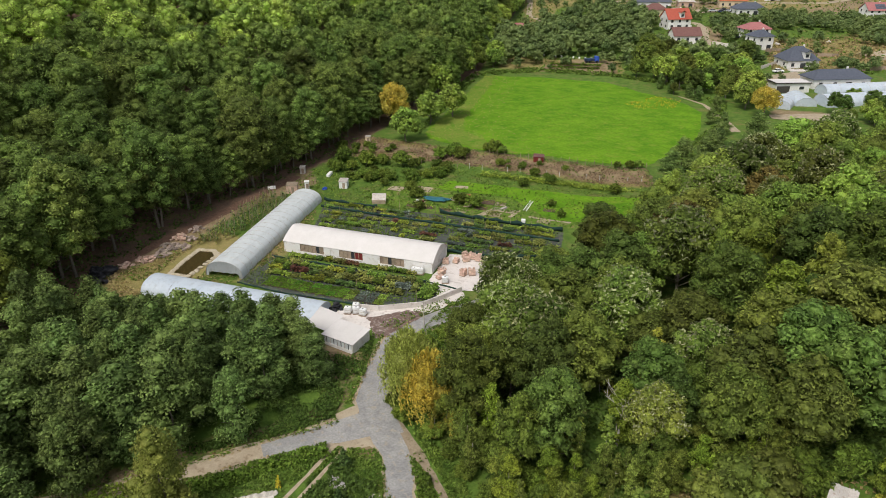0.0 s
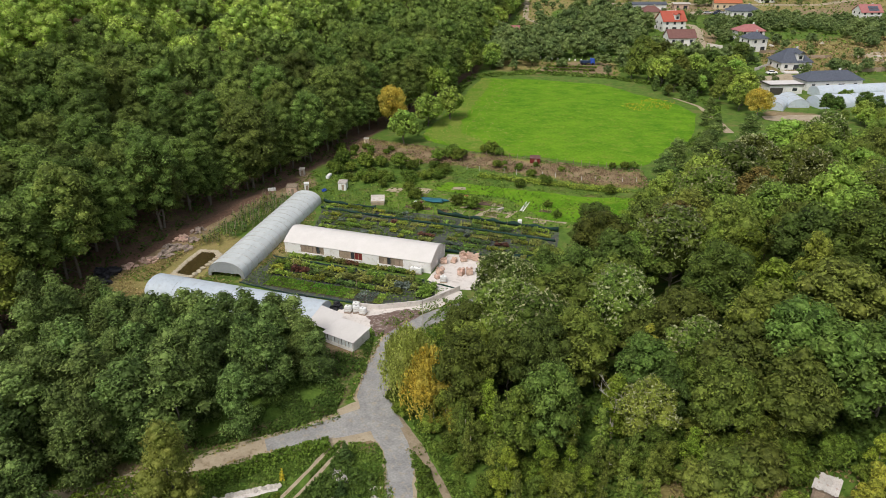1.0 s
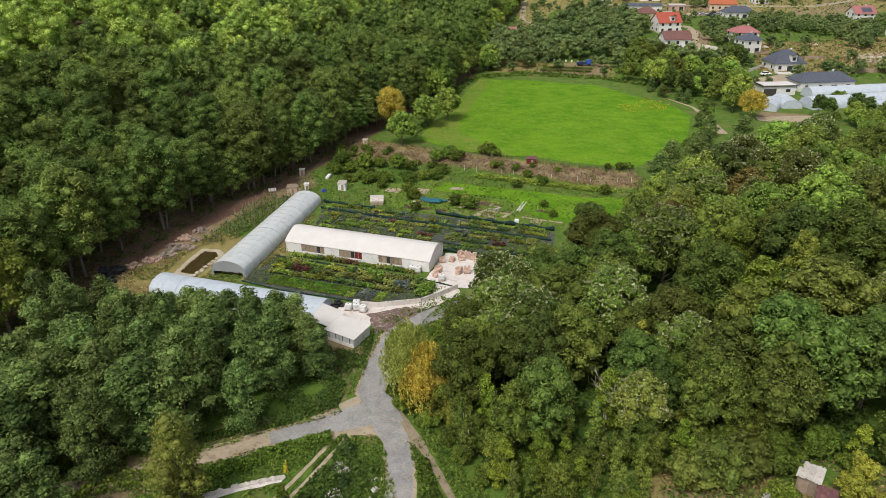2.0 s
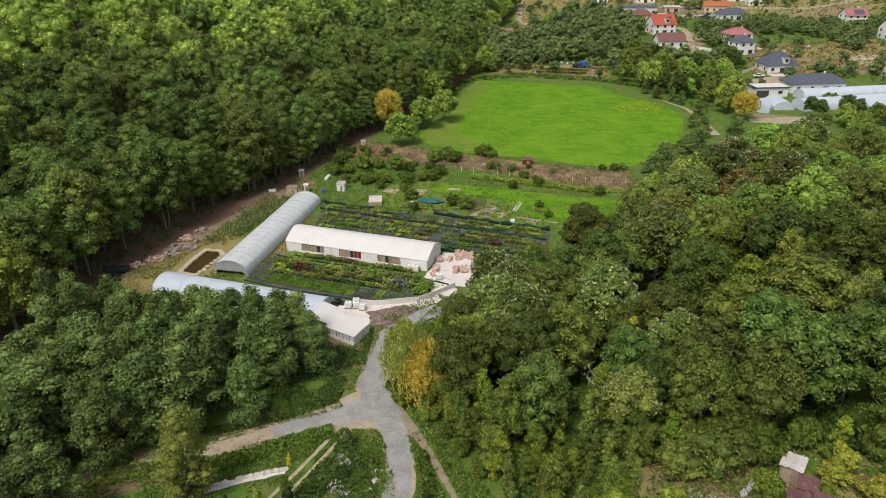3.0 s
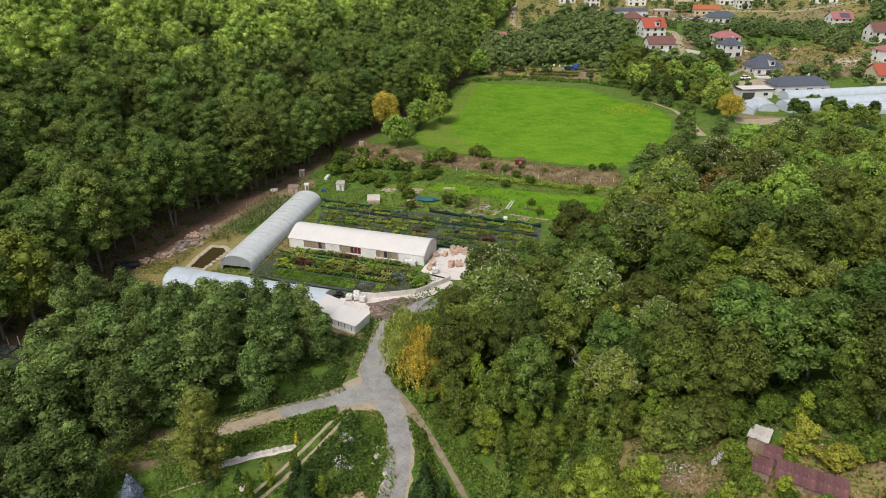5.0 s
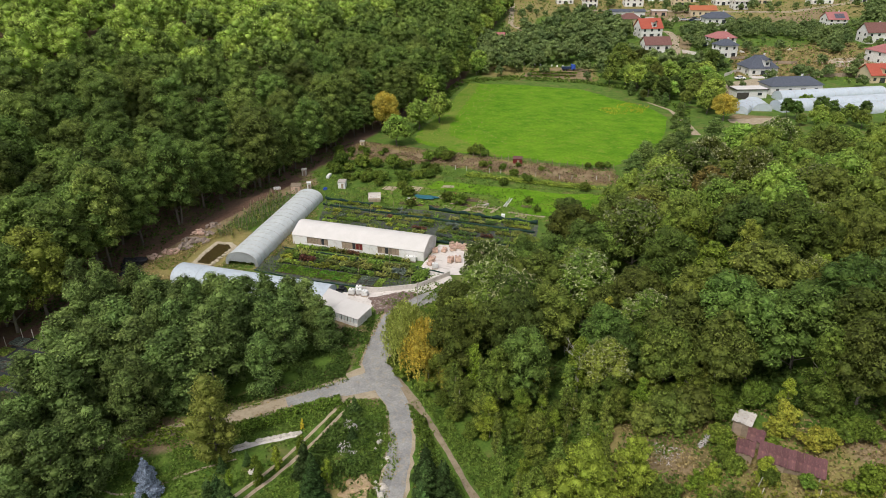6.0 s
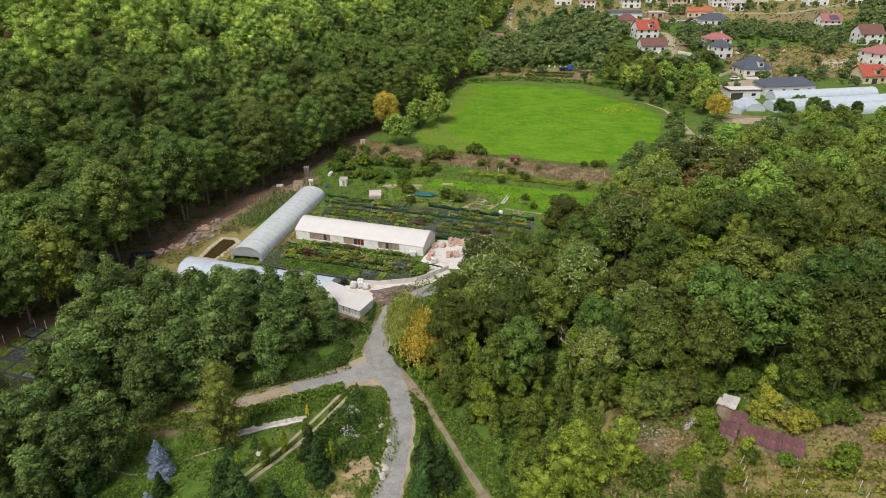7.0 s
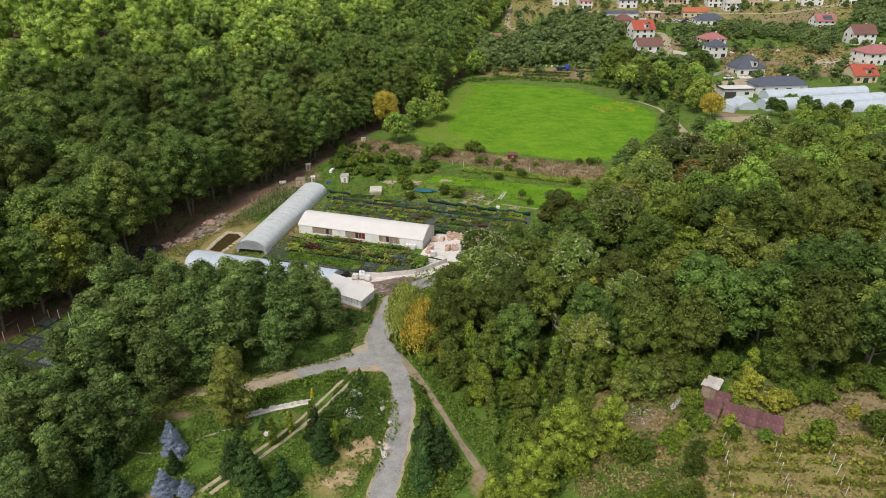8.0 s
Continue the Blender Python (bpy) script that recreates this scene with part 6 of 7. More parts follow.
v[:, 1] += -0.035 * v[:, 0]
part("foliage", mesh_of("foliage", v, f, PLANT[1]), None, g)

# bushes of the scrub strip and round the plots
random.seed(41)
for x, y, s in ((10.4, 60, 1.5), (13.4, 63, 1.5), (15.5, 61.5, 1.4), (22.6, 68.5, 1.5), (20.6, 69.4, 1.1), (25, 68, 0.9), (-5.9, 50, 1.6), (-2, 51.5, 1.4), (3, 52, 1.5), (6.6, 51.4, 1.4), (-14.8, 54.5, 1.5), (-11, 44, 1.5), (-8, 46, 1.4), (-12, 50, 1.6), (35.5, 47.6, 1.0), (41.2, 50.8, 1.1), (56.4, 48.4, 1.0), (12, 46, 1.2), (15, 48, 1.1), (9, 43, 1.3), (2, 43, 1.2), (14, 33.5, 1.2), (28, 32, 1.3), (24.6, 33, 1.2), (17, 27.6, 0.9), (47, 33, 0.8), (44, 38, 0.7), (-17.5, 60, 1.2), (58, 66, 0.8), (60, 66.5, 0.8), (55, 66, 0.7), (-1, 40, 0.9), (4, 38.5, 1.0), (11, 38, 1.0)):
    BUSH.put(x, y, s * random.uniform(0.7, 0.95), random.uniform(0, 6.28), wide=1.0)
for k in range(22):
    BUSH.put(random.uniform(-16, 62), random.uniform(53, 65), random.uniform(0.35, 0.8), random.uniform(0, 6.28), label="small scrubby fruit bush on dry ground")
for k in range(20):
    BUSH.put(random.uniform(-15, 18), random.uniform(40, 54), random.uniform(0.4, 0.85), random.uniform(0, 6.28), wide=1.15, label="overgrown green garden bush")
for k in range(24):
    x = -12 + k * 3.2
    solo("fence_post", box(B(), 0, 0, 0.6, 0.08, 0.08, 1.5), WHITE_PAINT if k % 3 else WOOD, "weathered fence post beside the scrub strip", "post", "field fence posts", m=pose(x, 54.6 + 0.06 * x * 0.5, gz(x, 55)))
for k in range(20):
    x = 22 + k * 2.1
    solo("fence_post", box(B(), 0, 0, 0.7, 0.10, 0.10, 1.6), WOOD, "thin wooden post along the meadow edge", "post", "meadow fence posts", m=pose(x, 66.6 - 0.01 * x, gz(x, 66.5)))


# ---- rough grass and weeds ----
BARE = [
    [(33.4, -44.6, 0.9), (32.5, -51.3, 0.9), (31.2, -57.8, 0.9), (30.0, -62.1, 0.9), (28.2, -67.0, 0.9), (25.8, -74, 0.9)],
    [(34.8, -44.6, 0.9), (33.9, -51.3, 0.9), (32.6, -57.8, 0.9), (31.4, -62.1, 0.9), (29.6, -67.0, 0.9), (27.2, -74, 0.9)],
    [(21.4, -61.2, 1.3), (25.5, -57.6, 1.3), (30.6, -53.9, 1.3)],
    [(43.6, -42.6, 1.1), (48, -47.2, 0.9), (52, -52, 0.9), (56, -57.1, 1.0), (60, -62.2, 1.0), (64, -67, 1.2)],
    [(53, -84, 4.4), (50.2, -76, 3.9), (48, -67.4, 3.3), (46.9, -60.7, 2.9), (45.9, -56.1, 2.9), (44.6, -51.2, 2.9), (42.4, -45.6, 3.0), (39.4, -41.4, 3.9)],
    [(33.2, -41.6, 3.6), (25.5, -48.2, 2.2), (20, -53.5, 2.0), (12, -60, 2.0)],
]


def weeds(name, poly, count, height, size, material, label, seed, lift=0.0):
    """Loose herbs spread over a stretch of ground, following it."""
    rng = np.random.default_rng(seed)
    xs, ys = [p[0] for p in poly], [p[1] for p in poly]
    keep = []
    lines = [(a, b) for line in BARE for a, b in zip(line, line[1:]) if min(xs) - 3 < a[0] < max(xs) + 3 and min(ys) - 14 < a[1] < max(ys) + 14]

    def bare(x, y):
        for (x1, y1, w1), (x2, y2, w2) in lines:
            dx, dy = x2 - x1, y2 - y1
            t = min(1, max(0, ((x - x1) * dx + (y - y1) * dy) / (dx * dx + dy * dy)))
            if math.hypot(x - x1 - t * dx, y - y1 - t * dy) < w1 / 2:
                return True
        return False

    while len(keep) < count:
        x, y = rng.uniform(min(xs), max(xs)), rng.uniform(min(ys), max(ys))
        if inside(x, y, poly) and not bare(x, y) and noise.noise(Vector((x * 0.28, y * 0.28, seed))) + rng.uniform(-0.25, 0.45) > 0:
            keep.append((x, y))
    c = np.array([(x, y, gz(x, y)) for x, y in keep])
    c[:, 2] += lift + rng.uniform(0.1, 1.0, count) * height * np.array([0.7 + 0.8 * noise.noise(Vector((x * 0.5, y * 0.5, 2))) for x, y in keep])
    n = rng.normal(size=c.shape) * 0.6 + np.array([0, 0, 0.8])
    n /= np.linalg.norm(n, axis=1)[:, None]
    t = np.cross(n, rng.normal(size=n.shape))
    t /= np.linalg.norm(t, axis=1)[:, None]
    b = np.cross(n, t)
    s = size * rng.uniform(0.5, 1.5, count)[:, None]
    q = np.stack([c - t * s * 0.75, c + b * s * 0.45 + n * s * 0.1, c + t * s * 0.75, c - b * s * 0.45 + n * s * 0.1], 1).reshape(-1, 3)
    solo(name, mesh_of(name, q, np.arange(len(q)).reshape(-1, 4).tolist(), material), None, label, "weeds", kind="stuff")


WEED = leaf("weed_green", (0.102, 0.192, 0.029), (0.178, 0.262, 0.040), 0.6, 0.5, 0)
WEED_DRY = leaf("weed_dry", (0.300, 0.250, 0.095), (0.380, 0.310, 0.140), 0.6, 0.5, 0)
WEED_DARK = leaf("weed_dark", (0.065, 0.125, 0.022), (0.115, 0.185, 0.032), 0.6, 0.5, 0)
weeds("garden_weeds", [(14, -58), (24, -52), (34, -46), (43, -48), (46, -58), (44, -74), (30, -84), (8, -84), (6, -72)], 24000, 0.35, 0.22, WEED, "tangled green grass and weeds in the garden", 1)
weeds("garden_herbs", [(33, -48), (41, -49), (44, -57), (41, -62), (34, -58)], 4500, 0.9, 0.28, WEED_DARK, "tall tangled herbs beside the gravel lane", 2)
weeds("verge_weeds", [(45.2, -46), (49, -50), (55, -58), (60.8, -66), (58, -76), (52, -76), (49.5, -64), (49.5, -54)], 6000, 0.9, 0.28, WEED, "rough green weeds between lane and footpath", 3)
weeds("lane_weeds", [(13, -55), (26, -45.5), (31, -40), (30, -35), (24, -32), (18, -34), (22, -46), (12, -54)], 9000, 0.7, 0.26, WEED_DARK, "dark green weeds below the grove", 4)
weeds("slope_weeds", [(38, -34), (42, -40), (50, -46), (56, -52), (66, -46), (71.5, -44), (71.5, -60), (67, -74), (60, -60), (46.4, -42.6), (41, -36)], 13000, 0.8, 0.28, WEED, "rough green undergrowth along the wood", 5)
weeds("clearing_grass", [(68, -62), (84, -58), (86, -40), (130, -40), (130, -78), (84, -78)], 13000, 0.35, 0.26, WEED_DRY, "dry straw-coloured grass in the clearing", 6)
weeds("clearing_weeds", [(70, -60), (84, -58), (86, -42), (130, -42), (130, -76), (84, -76)], 4500, 0.6, 0.28, WEED, "green weeds among the dry grass", 7)
PLOT_WEED = leaf("plot_weed", (0.120, 0.215, 0.030), (0.210, 0.295, 0.045), 0.6, 0.5, 0)
weeds("plot_weeds", [(-12, 24), (50, 27), (62, 34), (64, 50), (16, 56), (-16, 54), (-18, 34)], 9000, 0.3, 0.26, PLOT_WEED, "rough grass and weeds round the plots", 8)
CLEARING = [(73, -43.5), (86, -42), (86, -54), (84, -66), (74, -70), (71, -62)]
weeds("clearing_straw", CLEARING, 5000, 0.4, 0.24, WEED_DRY, "dry straw and dead stalks in the clearing", 55)
weeds("clearing_herbs", CLEARING, 4200, 0.7, 0.26, WEED, "patches of green herbs in the clearing", 56)
weeds("footpath_herbs", [(44, -40), (52, -46), (60, -55), (66, -62), (64, -66), (57, -57), (48, -46.5)], 5000, 0.5, 0.24, WEED, "green herbs along the footpath", 57)
weeds("plot_weeds_dark", [(-12, 24), (50, 27), (54, 34), (40, 40), (16, 56), (-16, 54), (-18, 34)], 1500, 0.5, 0.34, WEED_DARK, "dark green weeds round the plots", 9)
weeds("scrub_grass", [(-20, 54), (-15, 72), (16, 69), (62, 66), (66, 52), (16, 57)], 14000, 0.3, 0.24, leaf("scrub_dry", (0.250, 0.180, 0.100), (0.330, 0.250, 0.145), 0.6, 0.5, 0), "dry brown grass on the scrub strip", 10)
weeds("scrub_weeds", [(-20, 52), (-15, 72), (16, 69), (62, 66), (66, 50), (16, 55)], 1000, 0.4, 0.36, WEED, "patchy green weeds on the scrub strip", 11)
weeds("yard_grass", [(-29, -28), (-24, -20), (-14.5, -17), (-14.5, -28), (-20, -34), (-24, -20), (-9, -18), (-1, -14), (1, 8), (-4, 20), (-8, 0), (-9.5, -16), (-17, -15), (-18, 2)], 5000, 0.35, 0.22, WEED_DRY, "dry yellow grass round the pond", 12)
weeds("yard_weeds", [(-24, -20), (-2, -16), (1, 8), (-4, 20), (-8, 0), (-9.5, -16), (-17, -15), (-20, 2)], 2600, 0.4, 0.24, WEED, "green weeds round the pond", 13)
weeds("nursery_weeds", [(-1, -2.8), (-1, -13.5), (24, -13.6), (31, -10.6), (35, -4.6)], 3000, 0.3, 0.22, WEED, "weeds growing between the plant rows", 14, 0.06)
weeds("nursery_back_weeds", [(-4, 25), (0.6, 9.4), (46, 10.2), (49, 15), (48, 25)], 8000, 0.35, 0.24, WEED, "weeds growing between the nursery rows", 15, 0.07)
weeds("lane_corner_weeds", [(37.5, -6), (44, -6), (46, -12), (38, -24), (34.5, -19), (35, -14)], 2500, 0.5, 0.26, WEED, "weeds along the lane by the wall", 16)
weeds("shed_weeds", [(28.4, -22), (29.2, -24), (31, -31), (26, -32), (18, -30), (17, -26.5), (27, -27.5)], 2400, 0.5, 0.26, WEED_DARK, "weeds growing round the shed", 17)
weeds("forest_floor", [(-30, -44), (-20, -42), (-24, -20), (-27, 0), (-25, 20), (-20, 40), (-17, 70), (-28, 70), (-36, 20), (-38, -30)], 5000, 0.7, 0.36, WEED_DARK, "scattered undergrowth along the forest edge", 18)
weeds("meadow_rim_weeds", [(-2, 74), (-6, 130), (-8, 160), (12, 172), (40, 173), (72, 160), (79, 134), (77, 110), (70, 86), (66, 70), (72, 74), (82, 110), (82, 140), (60, 170), (40, 178), (8, 178), (-12, 165), (-10, 120)], 7000, 0.9, 0.6, WEED, "overgrown rim of the meadow", 19)

# fills bare gaps under the wood; dark leaves stand in for tree shade
weeds("wood_floor", [(45, -37), (44, -28), (56, -22), (76, -22), (94, -28), (94, -39.5), (78, -39.5), (66, -45), (56, -47)], 11000, 1.3, 0.42, WEED_DARK, "leafy undergrowth below the slope trees, coloured dark for shade", 54)
weeds("path_grass", [(40.4, -37.4), (46.4, -41.6), (54, -50), (62, -60), (60.6, -61.4), (52.8, -51.2), (48.6, -46.6), (42.8, -40.6)], 5200, 0.55, 0.24, WEED, "rough grass between footpath and wood", 51)
weeds("lane_grass", [(42.6, -43.4), (44.6, -44.6), (51, -52), (58.6, -62), (56, -66), (50, -62), (48, -55), (46.4, -50)], 3800, 0.45, 0.22, WEED, "rough grass between lane and footpath", 52)
weeds("corner_grass", [(30, -47.6), (34, -44.6), (38.6, -43.6), (41, -46.4), (43, -52), (44.2, -58), (40, -56), (36, -48), (31, -52)], 5200, 0.4, 0.22, WEED, "rough grass at the corner of the garden", 53)

# ---- foreground garden ----


def hedge(line, width, height, material, label, count, name="hedge", size=0.26):
    """A strip of dense foliage along a line."""
    x0, y0 = line[0]
    rng = np.random.default_rng(int(abs(x0 * 13 + y0 * 7)))
    g = thing(name, pose(x0, y0, gz(x0, y0)), label, "hedge", "garden hedges")
    seg = [math.hypot(b[0] - a[0], b[1] - a[1]) for a, b in zip(line, line[1:])]
    c = []
    for (a, b), ln in zip(zip(line, line[1:]), seg):
        n = int(count * ln / sum(seg))
        for _ in range(n):
            t, u = rng.uniform(), rng.uniform(-0.5, 0.5) * width
            d = Vector((b[0] - a[0], b[1] - a[1])).normalized()
            x, y = a[0] + (b[0] - a[0]) * t - d.y * u, a[1] + (b[1] - a[1]) * t + d.x * u
            hmax = height * math.sqrt(max(0.1, 1 - (2 * u / width) ** 2)) * (0.8 + 0.6 * noise.noise(Vector((x * 0.7, y * 0.7, 0))))
            c.append((x - x0, y - y0, gz(x, y) - gz(x0, y0) + hmax * rng.uniform(0.2, 1.0)))
    c = np.array(c)
    n = rng.normal(size=c.shape) * 0.5 + np.array([0, 0, 0.8])
    n /= np.linalg.norm(n, axis=1)[:, None]
    t = np.cross(n, rng.normal(size=n.shape))
    t /= np.linalg.norm(t, axis=1)[:, None]
    b = np.cross(n, t)
    s = size * rng.uniform(0.6, 1.4, len(c))[:, None]
    q = np.stack([c - t * s * 0.7, c + b * s * 0.5, c + t * s * 0.7, c - b * s * 0.5], 1).reshape(-1, 3)
    part("foliage", mesh_of("foliage", q, np.arange(len(q)).reshape(-1, 4).tolist(), material), None, g)
    return g


hedge([(33.0, -45.6), (29.5, -48.5), (24.5, -53.6), (20.5, -57.2)], 2.6, 1.3, LEAF_BUSH, "rough dark green hedge along the pale lane", 2600)
hedge([(35.8, -46.5), (36.5, -51), (35.6, -56)], 2.8, 1.3, WEED_DARK, "tangled shrubs beside the wheel track", 1400)
hedge([(16, -57.5), (11, -61.5), (8, -66)], 2.2, 1.2, LEAF_BUSH, "dark shrubs along the lower lane", 1000)
hedge([(45.4, -46.0), (47.9, -50), (50.4, -55)], 1.7, 1.2, LEAF_BUSH, "green shrubs between lane and footpath", 1600)
hedge([(50.4, -55), (52.6, -61), (55.6, -67)], 2.8, 1.6, LEAF_BUSH, "green shrubs beside the footpath", 1600)
hedge([(19, -30.6), (24, -30.8), (29, -33.2)], 3.0, 1.5, WEED_DARK, "low bushes below the shed", 1200)
flower = leaf("white_blossom", (0.62, 0.60, 0.52), (0.70, 0.68, 0.62), 1.0, 0.3, 0)
hedge([(36.0, -50.0), (37.6, -51.2)], 1.6, 1.3, flower, "bush covered in white blossom", 260, "flowering_bush", 0.18)
hedge([(37.2, -54.2), (39.4, -55.6)], 2.2, 0.9, flower, "pale flowering weeds by the lane", 170, "flowering_bush", 0.14)
hedge([(30.3, -52.4), (30.6, -52.9)], 0.5, 1.7, leaf("yellow_flower", (0.55, 0.50, 0.04), (0.62, 0.52, 0.05), 1.0, 0.3, 0), "tall yellow flowering plant", 70, "yellow_plant", 0.2)

# low pale stone edging
random.seed(61)
edging = thing("stone_edging", pose(0, 0, 0), "low pale stone edging across the lawn", "wall", "garden edging")
blk = None
for k in range(26):
    t = k / 25
    x, y = 21.6 + 9.0 * t, -60.8 + 7.2 * t + 0.5 * math.sin(t * 3.14)
    if 9 < k < 12:
        continue
    if blk is None:
        ob = part("stone", lump(B(), 0, 0, 0, 0.42, 0.55, 0.25, random, 2), PALE_ROCK, edging)
        blk = ob.data
    else:
        ob = part("stone", blk, None, edging)
    ob.matrix_basis = pose(x, y, gz(x, y) + 0.12, random.uniform(-15, 15), random.uniform(-15, 15), random.uniform(0, 360)) @ Matrix.Diagonal((random.uniform(0.7, 1.2), random.uniform(0.6, 1.1), random.uniform(0.6, 1.1), 1))
ribbon("edging_path", [(21.4, -61.2, 0.9), (25.5, -57.6, 1.0), (30.6, -53.9, 0.8)], CONCRETE, 0.10, "pale stony strip along the edging", "path", 0.3, 2)
ribbon("garden_path", [(25, -60.6, 0.35), (20.5, -64.4, 0.35), (17.5, -68.8, 0.35), (14.5, -70.8, 0.35), (11.5, -70.4, 0.35)], TRACK, 0.07, "thin pale edging line in the lawn", "path", 0.1, 2)
for k in range(34):
    t = random.random()
    x, y = (41.0 + 5.2 * t + random.uniform(-0.9, 0.5), -49.2 - 12.5 * t + random.uniform(-0.6, 0.6)) if k < 24 else (50.2 + random.uniform(-0.6, 0.6), random.uniform(-74, -57))
    s = random.uniform(0.16, 0.48)
    solo("rock", lump(B(), 0, 0, s * 0.3, s, 0.7, 0.35, random, 2), PALE_ROCK, "pale rough rock at the lane's edge", "rock", "lane rocks", m=pose(x, y, gz(x, y)))
SAND = mat("pale_sand", (0.36, 0.25, 0.14), (0.46, 0.34, 0.21), 0.8, 0.97, 0.08, 7, stain=(0.16, 0.17, 0.05))
for x, y, r in ((42.6, -60.4, 1.5), (41.6, -61.6, 1.0), (42.4, -66.2, 1.4), (41.2, -67.6, 1.1), (44.0, -62.6, 0.7)):
    solo("sand_mound", lump(B(), 0, 0, 0, r, 0.22, 0.55, random, 4), SAND, "mound of pale dug sand and earth", "mound", "sand mounds", m=pose(x, y, gz(x, y)), smooth=True)
for x, y, s in ((30.6, -70.4, 1.1), (33.2, -72.4, 1.0), (36.0, -70.6, 0.9), (28.6, -69.2, 0.95), (50.4, -57.4, 1.0), (51.6, -60.6, 1.1), (52.6, -64.6, 1.0), (11, -74, 1.1), (18, -79, 0.9), (24.5, -63.0, 0.4), (27, -61, 0.35), (38.2, -52.8, 0.4)):
    FIR.put(x, y, s, x, wide=1.2)
for x, y, s in ((33.8, -58.6, 0.62), (31.2, -60.6, 0.5), (30.2, -63.6, 0.62), (38.4, -60.6, 0.5), (27.2, -65.2, 0.4)):
    LIME.put(x, y, s, x, wide=0.75, label="narrow yellow-green young tree in the garden")
stone = solo("garden_stone", lump(B(), 0, 0, 0.3, 0.45, 0.8, 0.3, random, 2), PALE_ROCK, "pale round stone in the lawn", "stone", m=pose(28.4, -62.2, gz(28.4, -62.2)))

# ---- fenced plot beside the forest ----
PLOT = [(-27, -57), (-25.6, -45.6), (-18.8, -46.4), (-13.6, -56), (-13.5, -66), (-24, -67)]
PLOT_FABRIC = mat("plot_fabric", (0.018, 0.022, 0.026), (0.040, 0.046, 0.048), 0.6, 0.85, 0.01, 14)
sheet("plot_ground", PLOT, 1.0, PLOT_FABRIC, 0.06, "black fabric laid between seedling plots", "fabric", 0.2)
random.seed(71)
for i in range(4):
    for j in range(6):
        x0, y0 = -27.2 + i * 3.4, -48.6 - j * 3.1
        if inside(x0 + 1.4, y0 + 1.3, PLOT):
            g = thing("seedling_plot", pose(x0 + 1.4, y0 + 1.3, gz(x0, y0) + 0.07), "square of low green seedlings on black fabric", "plants", "seedling plots")
            v, f = tuft_cloud(pr, -1.35, -1.2, 1.35, 1.2, 700, 0.12, 0.19)
            part("foliage", mesh_of("foliage", v, f, (PLANT[2], PLANT[2], PLANT[4], PLANT[2], PLANT[0], PLANT[2])[random.randrange(6)]), None, g)
            part("tray", box(B(), 0, 0, 0.03, 2.75, 2.5, 0.06), SOIL, g)
for x, y in ((-28.6, -60), (-28.2, -57), (-27.8, -54.4), (-27.4, -51.6), (-26.8, -49.0), (-26.2, -46.2), (-24.4, -45.7), (-21.9, -45.8), (-19.8, -45.4), (-17.6, -45.2), (-15.4, -44.8)):
    solo("fence_post", rod(B(), (0, 0, -0.2), (0, 0, 1.9), 0.07, 0.06, 6), PALE_ROCK, "slender pale concrete fence post", "post", "plot fence posts", m=pose(x, y, gz(x, y)))

# ---- ruined huts on the slope ----
def lean_roof(x, y, z, rz, w, d, slope, n, material, label, name="ruined_hut", wall=WOOD, down=2.3):
    g = thing(name, pose(x, y, z, 0, 0, rz), label, "hut", "ruined huts")
    for k in range(n):
        m = pose(-w / 2 + w * (k + 0.5) / n, 0, random.uniform(-0.03, 0.03), slope + random.uniform(-1.5, 1.5), random.uniform(-2, 2), random.uniform(-1.5, 1.5))
        bm = B()
        cols = 5
        for c in range(cols):
            box(bm, (-0.5 + (c + 0.5) / cols) * w / n, 0, 0.03 * (c % 2), w / n / cols * 0.98, d + random.uniform(-0.2, 0.2), 0.03)
        ob = part("roof_sheet", bm, material, g)
        ob.matrix_basis = m
    hh = down
    part("wall", box(B(), 0, d / 2 - 0.25, -hh / 2 - 0.05, w - 0.3, 0.1, hh), wall, g)
    part("wall", box(B(), 0, -d / 2 + 0.3, -hh / 2 - 0.35, w - 0.3, 0.1, hh), wall, g)
    part("side_wall", box(B(), w / 2 - 0.2, 0, -hh / 2 - 0.35, 0.1, d - 0.7, hh), wall, g)
    part("side_wall", box(B(), -w / 2 + 0.2, 0, -hh / 2 - 0.35, 0.1, d - 0.7, hh), wall, g)
    part("door", box(B(), -w * 0.15, -d / 2 + 0.22, -hh / 2 - 0.4, 0.8, 0.06, hh * 0.8), WOOD, g)
    return g


random.seed(81)
lean_roof(86.6, -45.4, 8.9, -18, 2.3, 2.3, 8, 3, TIN, "small hut with a pale weathered tin roof", down=1.9)
lean_roof(87.8, -47.6, 8.3, -12, 1.9, 2.0, 10, 2, RUST, "small lean-to with a rusty roof", down=1.6)
lean_roof(86.5, -50.2, 8.4, -10, 2.0, 2.2, 12, 3, RUST, "hut with a rusty brown sheet roof", down=1.5)
lean_roof(91.2, -51.0, 8.5, -11, 6.9, 2.7, 14, 9, RUST, "long shed with a rusty corrugated roof", down=1.3)

